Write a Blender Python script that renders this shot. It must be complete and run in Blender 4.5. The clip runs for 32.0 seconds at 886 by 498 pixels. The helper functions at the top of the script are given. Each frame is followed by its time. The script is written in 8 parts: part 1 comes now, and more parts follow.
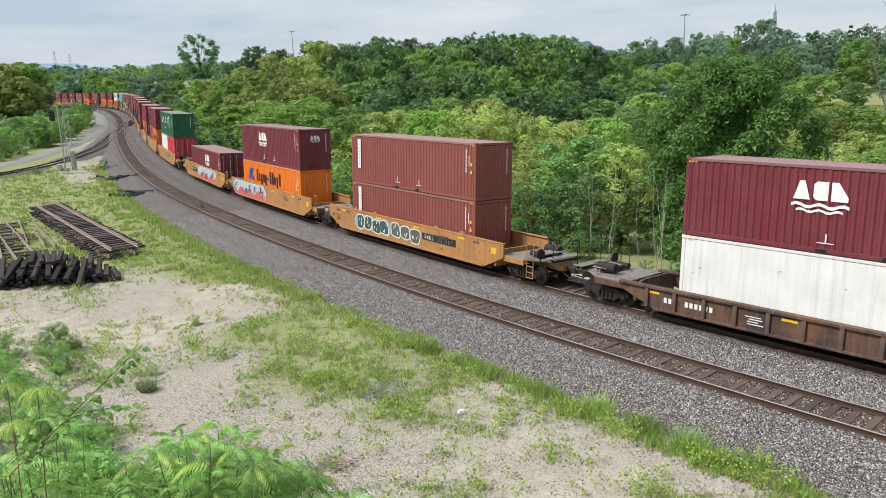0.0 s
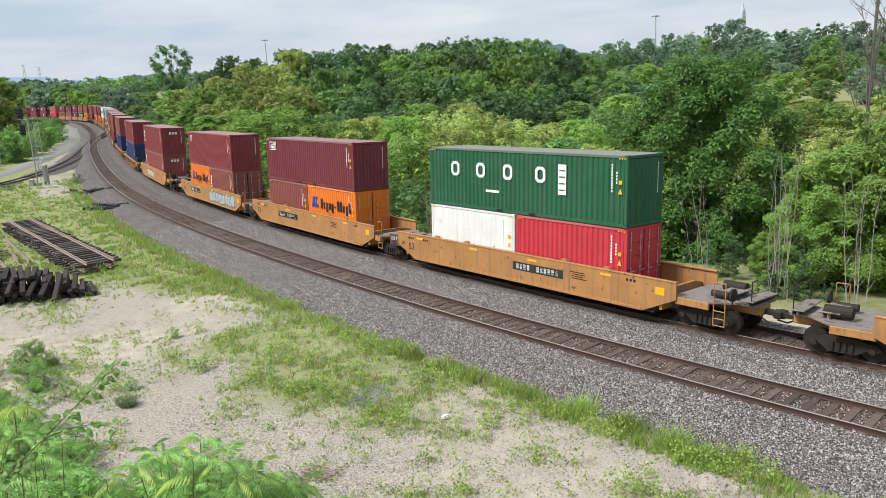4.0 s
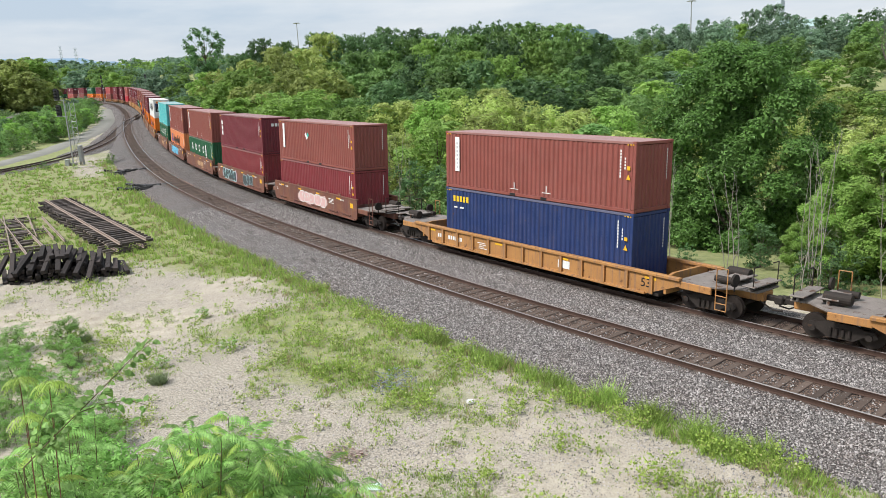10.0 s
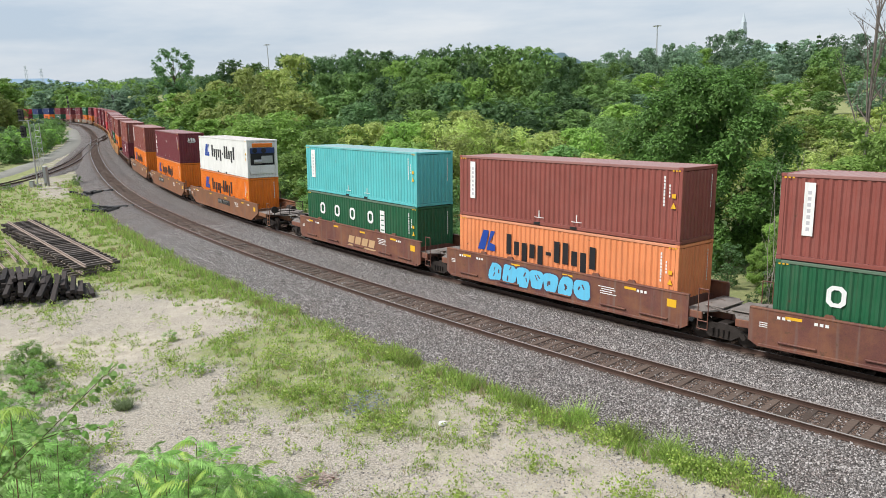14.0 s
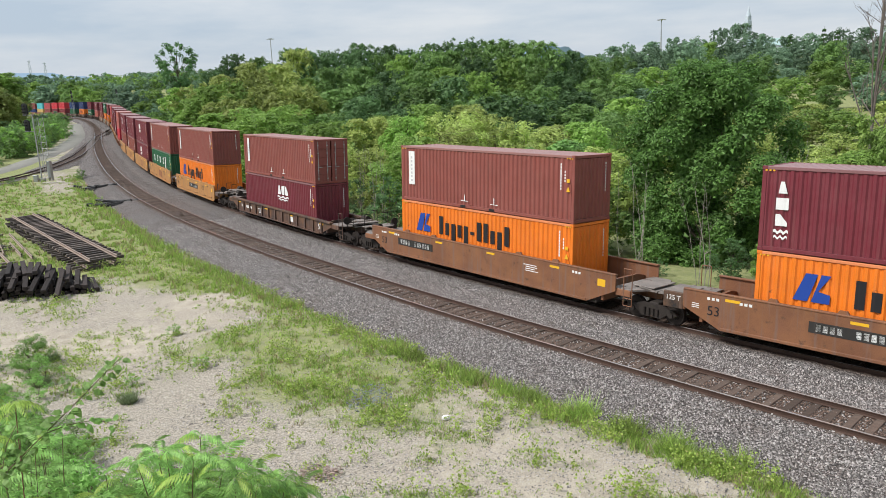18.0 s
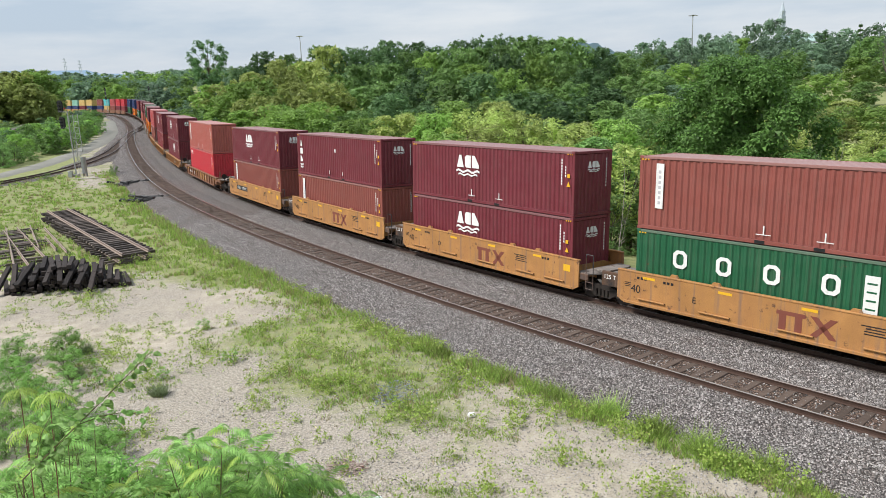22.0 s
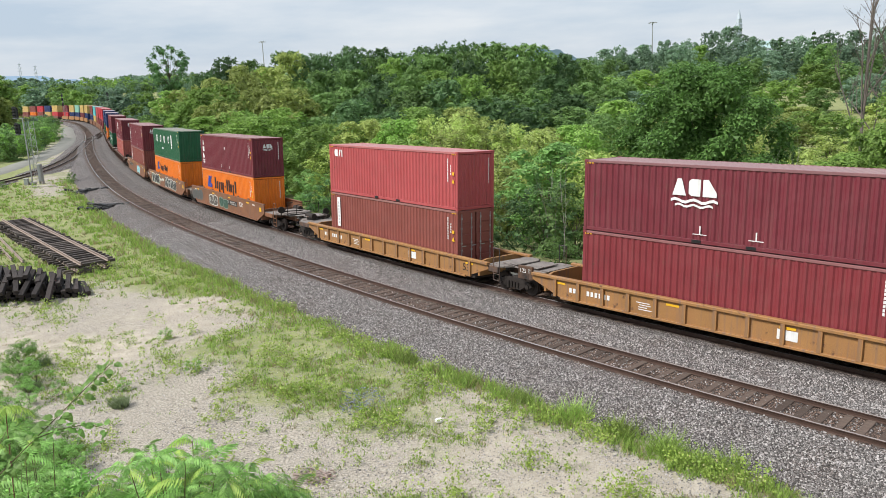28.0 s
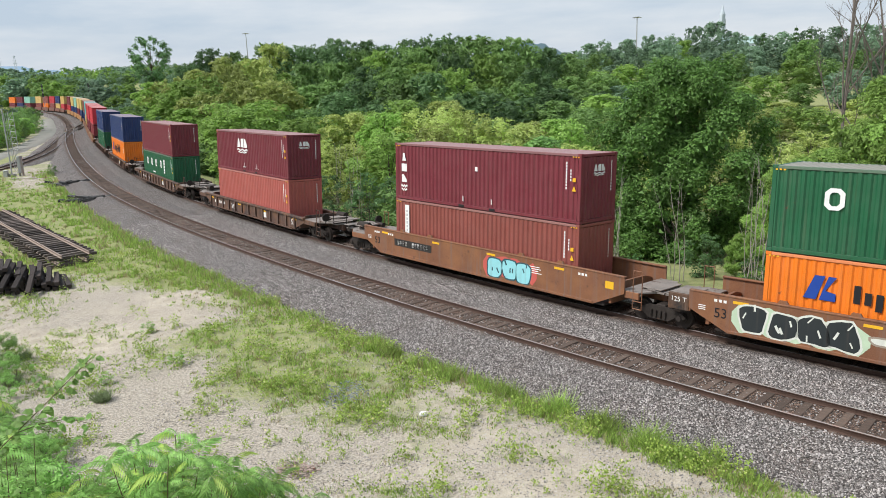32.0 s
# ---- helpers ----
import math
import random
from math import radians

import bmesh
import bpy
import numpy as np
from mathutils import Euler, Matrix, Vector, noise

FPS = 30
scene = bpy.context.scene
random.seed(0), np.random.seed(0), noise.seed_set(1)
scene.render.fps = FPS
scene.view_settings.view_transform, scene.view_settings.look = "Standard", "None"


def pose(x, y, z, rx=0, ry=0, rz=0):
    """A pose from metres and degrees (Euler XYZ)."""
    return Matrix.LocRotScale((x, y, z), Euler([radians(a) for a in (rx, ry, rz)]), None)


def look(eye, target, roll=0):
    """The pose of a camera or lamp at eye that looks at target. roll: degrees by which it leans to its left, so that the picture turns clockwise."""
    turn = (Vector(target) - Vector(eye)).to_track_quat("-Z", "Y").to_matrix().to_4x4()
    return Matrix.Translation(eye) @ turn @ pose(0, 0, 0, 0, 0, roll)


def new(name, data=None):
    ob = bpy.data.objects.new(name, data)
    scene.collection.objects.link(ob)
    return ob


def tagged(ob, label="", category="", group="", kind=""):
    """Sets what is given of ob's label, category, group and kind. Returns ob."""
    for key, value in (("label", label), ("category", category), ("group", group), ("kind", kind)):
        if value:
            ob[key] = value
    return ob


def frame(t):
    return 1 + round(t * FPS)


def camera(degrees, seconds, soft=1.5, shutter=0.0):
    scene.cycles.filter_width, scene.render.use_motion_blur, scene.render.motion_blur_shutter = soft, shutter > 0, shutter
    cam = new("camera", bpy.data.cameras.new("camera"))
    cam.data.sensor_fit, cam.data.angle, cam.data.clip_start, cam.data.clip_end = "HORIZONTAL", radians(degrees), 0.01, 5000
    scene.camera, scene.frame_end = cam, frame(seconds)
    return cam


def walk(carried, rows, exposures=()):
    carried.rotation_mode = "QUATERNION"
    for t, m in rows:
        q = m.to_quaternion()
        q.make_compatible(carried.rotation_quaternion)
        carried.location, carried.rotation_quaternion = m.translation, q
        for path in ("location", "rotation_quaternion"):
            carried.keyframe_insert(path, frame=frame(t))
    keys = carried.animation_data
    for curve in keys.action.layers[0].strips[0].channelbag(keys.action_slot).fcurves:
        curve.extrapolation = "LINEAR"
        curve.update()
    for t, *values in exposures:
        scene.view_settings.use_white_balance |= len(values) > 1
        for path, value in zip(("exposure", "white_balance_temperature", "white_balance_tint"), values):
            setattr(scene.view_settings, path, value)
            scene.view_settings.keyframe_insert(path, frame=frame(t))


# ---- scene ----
EYE = (0.0, 0.0, 9.567)
cam = camera(60.99, 32.0, soft=0.55)
# seconds, yaw, pitch, roll of a camera held at one spot
PATH = [
    (0, 1.416, -12.837, 1.914), (0.5, 1.948, -13.096, 2.169), (1, 2.15, -13.414, 2.558), (1.5, 1.855, -13.58, 2.897),
    (2, 1.161, -13.492, 3.162), (2.5, 0.427, -13.288, 3.207), (3, -0.178, -12.958, 3.11), (3.5, -0.456, -12.662, 3.036),
    (5.5, -0.308, -12.439, 3.271), (6, -0.426, -12.709, 3.047), (6.5, -0.609, -12.986, 2.831), (7, -0.888, -13.111, 2.731),
    (7.5, -1.147, -13.069, 2.787), (8, -1.216, -12.99, 2.916), (8.5, -0.879, -13.011, 3.013), (9, 0, -13.092, 2.779),
    (9.5, 0.941, -13.319, 2.707), (10, 1.83, -13.545, 2.62), (10.5, 2.386, -13.743, 2.596), (11, 2.462, -13.878, 2.597),
    (11.5, 2.25, -13.875, 2.556), (12, 1.834, -13.643, 2.438), (12.5, 1.186, -13.206, 2.384), (13, 0.466, -12.658, 2.413),
    (13.5, -0.279, -12.148, 2.467), (15.5, -0.076, -11.952, 2.018), (16, 0.448, -12.245, 1.966), (16.5, 0.744, -12.523, 2.025),
    (17, 0.688, -12.648, 2.094), (17.5, 0.339, -12.615, 2.25), (18, -0.096, -12.452, 2.392), (18.5, -0.34, -12.25, 2.559),
    (19, -0.29, -12.103, 2.842), (19.5, 0.042, -12.025, 3.108), (20, 0.477, -12.079, 3.362), (20.5, 0.87, -12.198, 3.404),
    (21, 1.221, -12.357, 3.193), (21.5, 1.636, -12.466, 2.763), (22, 1.998, -12.589, 2.454), (22.5, 2.186, -12.705, 2.412),
    (23, 2.197, -12.886, 2.543), (23.5, 2.125, -13.02, 2.784), (24, 2.182, -13.142, 2.967), (24.5, 2.351, -13.171, 3.021),
    (25, 2.499, -13.216, 3.03), (25.5, 2.341, -13.213, 3.009), (27.5, -0.135, -12.58, 2.608), (28, -0.675, -12.271, 2.426),
    (28.5, -1.207, -12.018, 2.226), (29, -1.7, -11.828, 2.086), (29.5, -2.093, -11.754, 1.963), (30, -2.332, -11.812, 1.884),
    (30.5, -2.372, -12.003, 1.831), (31, -2.211, -12.287, 1.81), (31.5, -1.957, -12.596, 1.933), (32, -1.798, -12.798, 2.06),
]
walk(cam, [(t, pose(*EYE, 90 + p, r, y)) for t, y, p, r in PATH], [(0.0, 0.13), (1.0, 0.17), (3.0, 0.20), (7.0, 0.17), (9.0, 0.24), (11.0, 0.24), (13.0, 0.22), (16.0, 0.05), (17.0, 0.06), (19.0, 0.14), (20.0, 0.17),
      (22.0, 0.16), (24.0, 0.23), (28.0, 0.20), (29.5, 0.17), (30.5, 0.14), (31.2, 0.14), (32.0, 0.18)])

# ---- world and sun: bright overcast ----
SUN_EL, SUN_AZ = 50.0, 252.0  # degrees; azimuth clockwise from +y
world = bpy.data.worlds.new("overcast_sky")
scene.world = world
world.use_nodes = True
wn, wl = world.node_tree.nodes, world.node_tree.links
wn.clear()
w_out, w_bg = wn.new("ShaderNodeOutputWorld"), wn.new("ShaderNodeBackground")
w_sky = wn.new("ShaderNodeTexSky")
w_sky.sky_type, w_sky.sun_disc = "NISHITA", False
w_sky.sun_elevation, w_sky.sun_rotation = radians(SUN_EL), radians(SUN_AZ)
w_sky.air_density, w_sky.dust_density = 1.0, 2.0
w_scale = wn.new("ShaderNodeMix")
w_scale.data_type, w_scale.blend_type = "RGBA", "MULTIPLY"
w_scale.inputs[0].default_value = 1.0
w_scale.inputs[7].default_value = (1.35, 1.15, 1.0, 1)
w_geo, w_map = wn.new("ShaderNodeTexCoord"), wn.new("ShaderNodeMapping")
w_map.inputs["Scale"].default_value = (2.2, 2.2, 11.0)
w_noise = wn.new("ShaderNodeTexNoise")
w_noise.inputs["Scale"].default_value, w_noise.inputs["Detail"].default_value = 1.6, 6.0
w_noise.inputs["Roughness"].default_value = 0.55
w_ramp = wn.new("ShaderNodeValToRGB")
w_ramp.color_ramp.elements[0].position, w_ramp.color_ramp.elements[1].position = 0.36, 0.66
w_ramp.color_ramp.elements[0].color = (4.7, 5.75, 7.0, 1)
w_ramp.color_ramp.elements[1].color = (7.05, 7.55, 8.15, 1)
w_mix = wn.new("ShaderNodeMix")
w_mix.data_type = "RGBA"
w_mix.inputs[0].default_value = 0.85
wl.new(w_geo.outputs["Generated"], w_map.inputs["Vector"])
wl.new(w_map.outputs["Vector"], w_noise.inputs["Vector"])
wl.new(w_noise.outputs["Fac"], w_ramp.inputs["Fac"])
wl.new(w_sky.outputs["Color"], w_scale.inputs[6])
wl.new(w_scale.outputs[2], w_mix.inputs[6])
wl.new(w_ramp.outputs["Color"], w_mix.inputs[7])
wl.new(w_mix.outputs[2], w_bg.inputs["Color"])
w_bg.inputs["Strength"].default_value = 0.1
wl.new(w_bg.outputs["Background"], w_out.inputs["Surface"])

sun = new("sun", bpy.data.lights.new("sun", "SUN"))
sun.data.energy, sun.data.angle, sun.data.color = 3.9, radians(12), (1.0, 0.97, 0.94)
az, el = radians(SUN_AZ), radians(SUN_EL)
sun.matrix_world = look((math.sin(az) * math.cos(el) * 80, math.cos(az) * math.cos(el) * 80, math.sin(el) * 80), (0, 0, 0))

# ---- materials ----
def material(name, color, rough=0.7, metal=0.0, scale=6.0, vary=0.25, bump=0.2, fine=60.0, object_color=False, spots=None, spot_scale=3.0,
             spot_at=0.62, spec=0.4, random_value=0.0, stretch=(1, 1, 1), coords="Object", streak=0.0, fade=0.0, fade_color=(0.46, 0.40, 0.38)):
    """A surface with broad stains and fine grain. spots: a second colour that shows in patches."""
    m = bpy.data.materials.new(name)
    m.use_nodes = True
    n, l = m.node_tree.nodes, m.node_tree.links
    b = n["Principled BSDF"]
    b.inputs["Metallic"].default_value, b.inputs["Specular IOR Level"].default_value = metal, spec
    tc, mp = n.new("ShaderNodeTexCoord"), n.new("ShaderNodeMapping")
    mp.inputs["Scale"].default_value = stretch
    l.new(tc.outputs[coords], mp.inputs["Vector"])
    broad, grain = n.new("ShaderNodeTexNoise"), n.new("ShaderNodeTexNoise")
    broad.inputs["Scale"].default_value, broad.inputs["Detail"].default_value = scale, 5.0
    grain.inputs["Scale"].default_value, grain.inputs["Detail"].default_value = fine, 3.0
    l.new(mp.outputs["Vector"], broad.inputs["Vector"])
    l.new(mp.outputs["Vector"], grain.inputs["Vector"])
    info = n.new("ShaderNodeObjectInfo")
    hsv = n.new("ShaderNodeHueSaturation")
    if object_color:
        l.new(info.outputs["Color"], hsv.inputs["Color"])
    else:
        hsv.inputs["Color"].default_value = (*color, 1)
    add = n.new("ShaderNodeMath")
    add.operation = "ADD"
    l.new(broad.outputs["Fac"], add.inputs[0])
    l.new(grain.outputs["Fac"], add.inputs[1])
    rng = n.new("ShaderNodeMapRange")
    rng.inputs["From Min"].default_value, rng.inputs["From Max"].default_value = 0.6, 1.4
    rng.inputs["To Min"].default_value, rng.inputs["To Max"].default_value = 1 - vary, 1 + vary
    l.new(add.outputs[0], rng.inputs["Value"])
    value = rng.outputs["Result"]
    if random_value:
        rr = n.new("ShaderNodeMapRange")
        rr.inputs["To Min"].default_value, rr.inputs["To Max"].default_value = 1 - random_value, 1 + random_value
        l.new(info.outputs["Random"], rr.inputs["Value"])
        mul = n.new("ShaderNodeMath")
        mul.operation = "MULTIPLY"
        l.new(value, mul.inputs[0])
        l.new(rr.outputs["Result"], mul.inputs[1])
        value = mul.outputs[0]
    l.new(value, hsv.inputs["Value"])
    color_out = hsv.outputs["Color"]
    if fade:
        fn_, fr, fx = n.new("ShaderNodeTexNoise"), n.new("ShaderNodeMapRange"), n.new("ShaderNodeMix")
        fn_.inputs["Scale"].default_value, fn_.inputs["Detail"].default_value, fn_.inputs["Roughness"].default_value = 1.1, 8.0, 0.7
        l.new(tc.outputs[coords], fn_.inputs["Vector"])
        fr.inputs["From Min"].default_value, fr.inputs["From Max"].default_value = 0.40, 0.72
        fr.inputs["To Max"].default_value = fade
        l.new(fn_.outputs["Fac"], fr.inputs["Value"])
        fx.data_type = "RGBA"
        l.new(fr.outputs["Result"], fx.inputs[0])
        l.new(color_out, fx.inputs[6])
        fx.inputs[7].default_value = (*fade_color, 1)
        color_out = fx.outputs[2]
    if streak:
        sm, sn, sr = n.new("ShaderNodeMapping"), n.new("ShaderNodeTexNoise"), n.new("ShaderNodeMapRange")
        sm.inputs["Scale"].default_value = (7.0, 7.0, 0.35)
        sn.inputs["Scale"].default_value, sn.inputs["Detail"].default_value = 1.0, 4.0
        l.new(tc.outputs[coords], sm.inputs["Vector"])
        l.new(sm.outputs["Vector"], sn.inputs["Vector"])
        sr.inputs["From Min"].default_value, sr.inputs["From Max"].default_value = 0.52, 0.75
        sr.inputs["To Max"].default_value = streak
        l.new(sn.outputs["Fac"], sr.inputs["Value"])
        sx = n.new("ShaderNodeMix")
        sx.data_type = "RGBA"
        l.new(sr.outputs["Result"], sx.inputs[0])
        l.new(color_out, sx.inputs[6])
        sx.inputs[7].default_value = (0.17, 0.12, 0.1, 1)
        color_out = sx.outputs[2]
    if spots:
        sp, ramp, mix = n.new("ShaderNodeTexNoise"), n.new("ShaderNodeMapRange"), n.new("ShaderNodeMix")
        sp.inputs["Scale"].default_value, sp.inputs["Detail"].default_value = spot_scale, 7.0
        sp.inputs["Roughness"].default_value = 0.65
        l.new(mp.outputs["Vector"], sp.inputs["Vector"])
        ramp.inputs["From Min"].default_value, ramp.inputs["From Max"].default_value = spot_at, spot_at + 0.07
        l.new(sp.outputs["Fac"], ramp.inputs["Value"])
        mix.data_type = "RGBA"
        mix.inputs[7].default_value = (*spots, 1)
        l.new(ramp.outputs["Result"], mix.inputs[0])
        l.new(color_out, mix.inputs[6])
        color_out = mix.outputs[2]
    l.new(color_out, b.inputs["Base Color"])
    rg = n.new("ShaderNodeMapRange")
    rg.inputs["To Min"].default_value, rg.inputs["To Max"].default_value = max(0.05, rough - 0.12), min(1, rough + 0.12)
    l.new(broad.outputs["Fac"], rg.inputs["Value"])
    l.new(rg.outputs["Result"], b.inputs["Roughness"])
    if bump:
        bp = n.new("ShaderNodeBump")
        bp.inputs["Strength"].default_value, bp.inputs["Distance"].default_value = bump, 0.02
        l.new(grain.outputs["Fac"], bp.inputs["Height"])
        l.new(bp.outputs["Normal"], b.inputs["Normal"])
    return m


def leaf_material(name, color, vary=0.35, hue=0.010):
    """Leaves: colour differs from leaf to leaf and tree to tree, with light let through."""
    m = bpy.data.materials.new(name)
    m.use_nodes = True
    n, l = m.node_tree.nodes, m.node_tree.links
    b = n["Principled BSDF"]
    b.inputs["Roughness"].default_value, b.inputs["Specular IOR Level"].default_value = 0.55, 0.3
    geo, info, hsv = n.new("ShaderNodeNewGeometry"), n.new("ShaderNodeObjectInfo"), n.new("ShaderNodeHueSaturation")
    hsv.inputs["Color"].default_value = (*color, 1)
    a, c, mul, h = n.new("ShaderNodeMapRange"), n.new("ShaderNodeMapRange"), n.new("ShaderNodeMath"), n.new("ShaderNodeMapRange")
    a.inputs["To Min"].default_value, a.inputs["To Max"].default_value = 1 - vary, 1 + vary
    c.inputs["To Min"].default_value, c.inputs["To Max"].default_value = 0.68, 1.32
    h.inputs["To Min"].default_value, h.inputs["To Max"].default_value = 0.5 - hue, 0.5 + hue * 0.25
    mul.operation = "MULTIPLY"
    l.new(geo.outputs["Random Per Island"], a.inputs["Value"])
    l.new(info.outputs["Random"], c.inputs["Value"])
    l.new(info.outputs["Random"], h.inputs["Value"])
    l.new(a.outputs["Result"], mul.inputs[0])
    l.new(c.outputs["Result"], mul.inputs[1])
    kin, one, by = n.new("ShaderNodeAttribute"), n.new("ShaderNodeMath"), n.new("ShaderNodeMath")
    kin.attribute_name, one.operation, by.operation = "tint", "ADD", "MULTIPLY"
    one.inputs[1].default_value = 1.0
    l.new(kin.outputs["Fac"], one.inputs[0])
    l.new(one.outputs[0], by.inputs[0])
    l.new(mul.outputs[0], by.inputs[1])
    l.new(by.outputs[0], hsv.inputs["Value"])
    l.new(h.outputs["Result"], hsv.inputs["Hue"])
    l.new(hsv.outputs["Color"], b.inputs["Base Color"])
    tr, mix, out = n.new("ShaderNodeBsdfTranslucent"), n.new("ShaderNodeMixShader"), n["Material Output"]
    l.new(hsv.outputs["Color"], tr.inputs["Color"])
    mix.inputs[0].default_value = 0.36
    l.new(b.outputs["BSDF"], mix.inputs[1])
    l.new(tr.outputs["BSDF"], mix.inputs[2])
    l.new(mix.outputs["Shader"], out.inputs["Surface"])
    return m


PAINT = material("container_paint", (1, 1, 1), 0.5, scale=0.8, vary=0.16, bump=0.06, fine=25, object_color=True, spots=(0.13, 0.06, 0.035),
                 spot_scale=2.2, spot_at=0.68, streak=0.20, fade=0.035)
CAR_PAINT = material("wagon_paint", (1, 1, 1), 0.6, scale=0.9, vary=0.28, bump=0.12, fine=30, object_color=True, spots=(0.12, 0.06, 0.035),
                     spot_scale=2.6, spot_at=0.60, streak=0.75, fade=0.55, fade_color=(0.30, 0.135, 0.055))
MARK = material("marking_paint", (1, 1, 1), 0.55, scale=3, vary=0.1, bump=0.0, object_color=True, streak=0.15)
STEEL_DARK = material("dirty_running_gear", (0.035, 0.028, 0.024), 0.75, 0.3, 5, 0.4, 0.3, 40, spots=(0.09, 0.05, 0.03), spot_scale=3)
WHEEL_MAT = material("wheel_steel", (0.05, 0.04, 0.035), 0.55, 0.6, 5, 0.3, 0.1, 40)
DECK_MAT = material("platform_deck", (0.235, 0.205, 0.185), 0.75, 0.2, 2, 0.35, 0.25, 30, spots=(0.1, 0.055, 0.035), spot_scale=2.5, spot_at=0.58)
RAIL_SIDE = material("rusty_rail", (0.085, 0.052, 0.040), 0.7, 0.4, 2, 0.3, 0.2, 40)
RAIL_TOP = material("worn_rail_head", (0.30, 0.275, 0.26), 0.13, 0.0, 1.5, 0.2, 0.0, 30, spec=1.0)
TIE_MAT = material("weathered_tie", (0.100, 0.073, 0.058), 0.9, 0, 4, 0.4, 0.5, 45, random_value=0.35, stretch=(1, 6, 1))
OLD_TIE = material("creosoted_timber", (0.036, 0.028, 0.025), 0.85, 0, 4, 0.45, 0.5, 45, random_value=0.5, stretch=(1, 6, 1))
GALV = material("galvanised_steel", (0.42, 0.43, 0.43), 0.5, 0.6, 4, 0.2, 0.05, 40)
BLACK = material("black_enamel", (0.012, 0.012, 0.013), 0.5, 0, 4, 0.2, 0.05)
CONCRETE = material("pale_concrete", (0.45, 0.43, 0.39), 0.9, 0, 2, 0.2, 0.3, 40)
BARK = material("bark", (0.11, 0.085, 0.065), 0.95, 0, 5, 0.4, 0.6, 30, stretch=(3, 3, 0.6))
PALE_BARK = material("pale_sapling_bark", (0.34, 0.31, 0.27), 0.9, 0, 6, 0.25, 0.3, 40)
DEAD_BARK = material("dead_wood", (0.16, 0.135, 0.12), 0.95, 0, 5, 0.3, 0.5, 30)
LEAF_MID = leaf_material("leaf_mid_green", (0.185, 0.330, 0.098), 0.25)
LEAF_FRESH = leaf_material("leaf_fresh_green", (0.275, 0.465, 0.105), 0.25)
LEAF_DARK = leaf_material("leaf_dark_green", (0.125, 0.240, 0.092), 0.25)
LEAF_LIGHT = leaf_material("leaf_light_green", (0.385, 0.480, 0.140), 0.28)
LEAF_MAPLE = leaf_material("leaf_maple", (0.104, 0.205, 0.048), 0.50, 0.005)
# distance haze is put into this leaf colour: paler and bluer
LEAF_HAZED = leaf_material("leaf_hazed_green", (0.225, 0.360, 0.225), 0.18)
LEAF_SUMAC = leaf_material("leaf_sumac", (0.225, 0.415, 0.105), 0.30, 0.01)
LEAF_TIP = leaf_material("leaf_sumac_young", (0.34, 0.48, 0.10), 0.2, 0.01)
SAGE = leaf_material("sage_blades", (0.19, 0.245, 0.125), 0.3)
GRASS = leaf_material("grass_blades", (0.28, 0.41, 0.095), 0.4)
STRAW = leaf_material("dry_stalks", (0.34, 0.30, 0.16), 0.3)
WEED = leaf_material("weed_leaves", (0.36, 0.50, 0.11), 0.3)
FLOWER = leaf_material("small_flowers", (0.75, 0.72, 0.35), 0.3)


def stone_material():
    """Broken stone, each piece of its own grey."""
    m = bpy.data.materials.new("broken_stone")
    m.use_nodes = True
    n, l = m.node_tree.nodes, m.node_tree.links
    b = n["Principled BSDF"]
    b.inputs["Roughness"].default_value, b.inputs["Specular IOR Level"].default_value = 0.85, 0.25
    geo, r = n.new("ShaderNodeNewGeometry"), n.new("ShaderNodeValToRGB")
    r.color_ramp.elements[0].color, r.color_ramp.elements[1].color = (0.07, 0.063, 0.06, 1), (0.52, 0.485, 0.465, 1)
    e = r.color_ramp.elements.new(0.5)
    e.color = (0.22, 0.206, 0.196, 1)
    l.new(geo.outputs["Random Per Island"], r.inputs["Fac"])
    l.new(r.outputs["Color"], b.inputs["Base Color"])
    return m


STONE = stone_material()

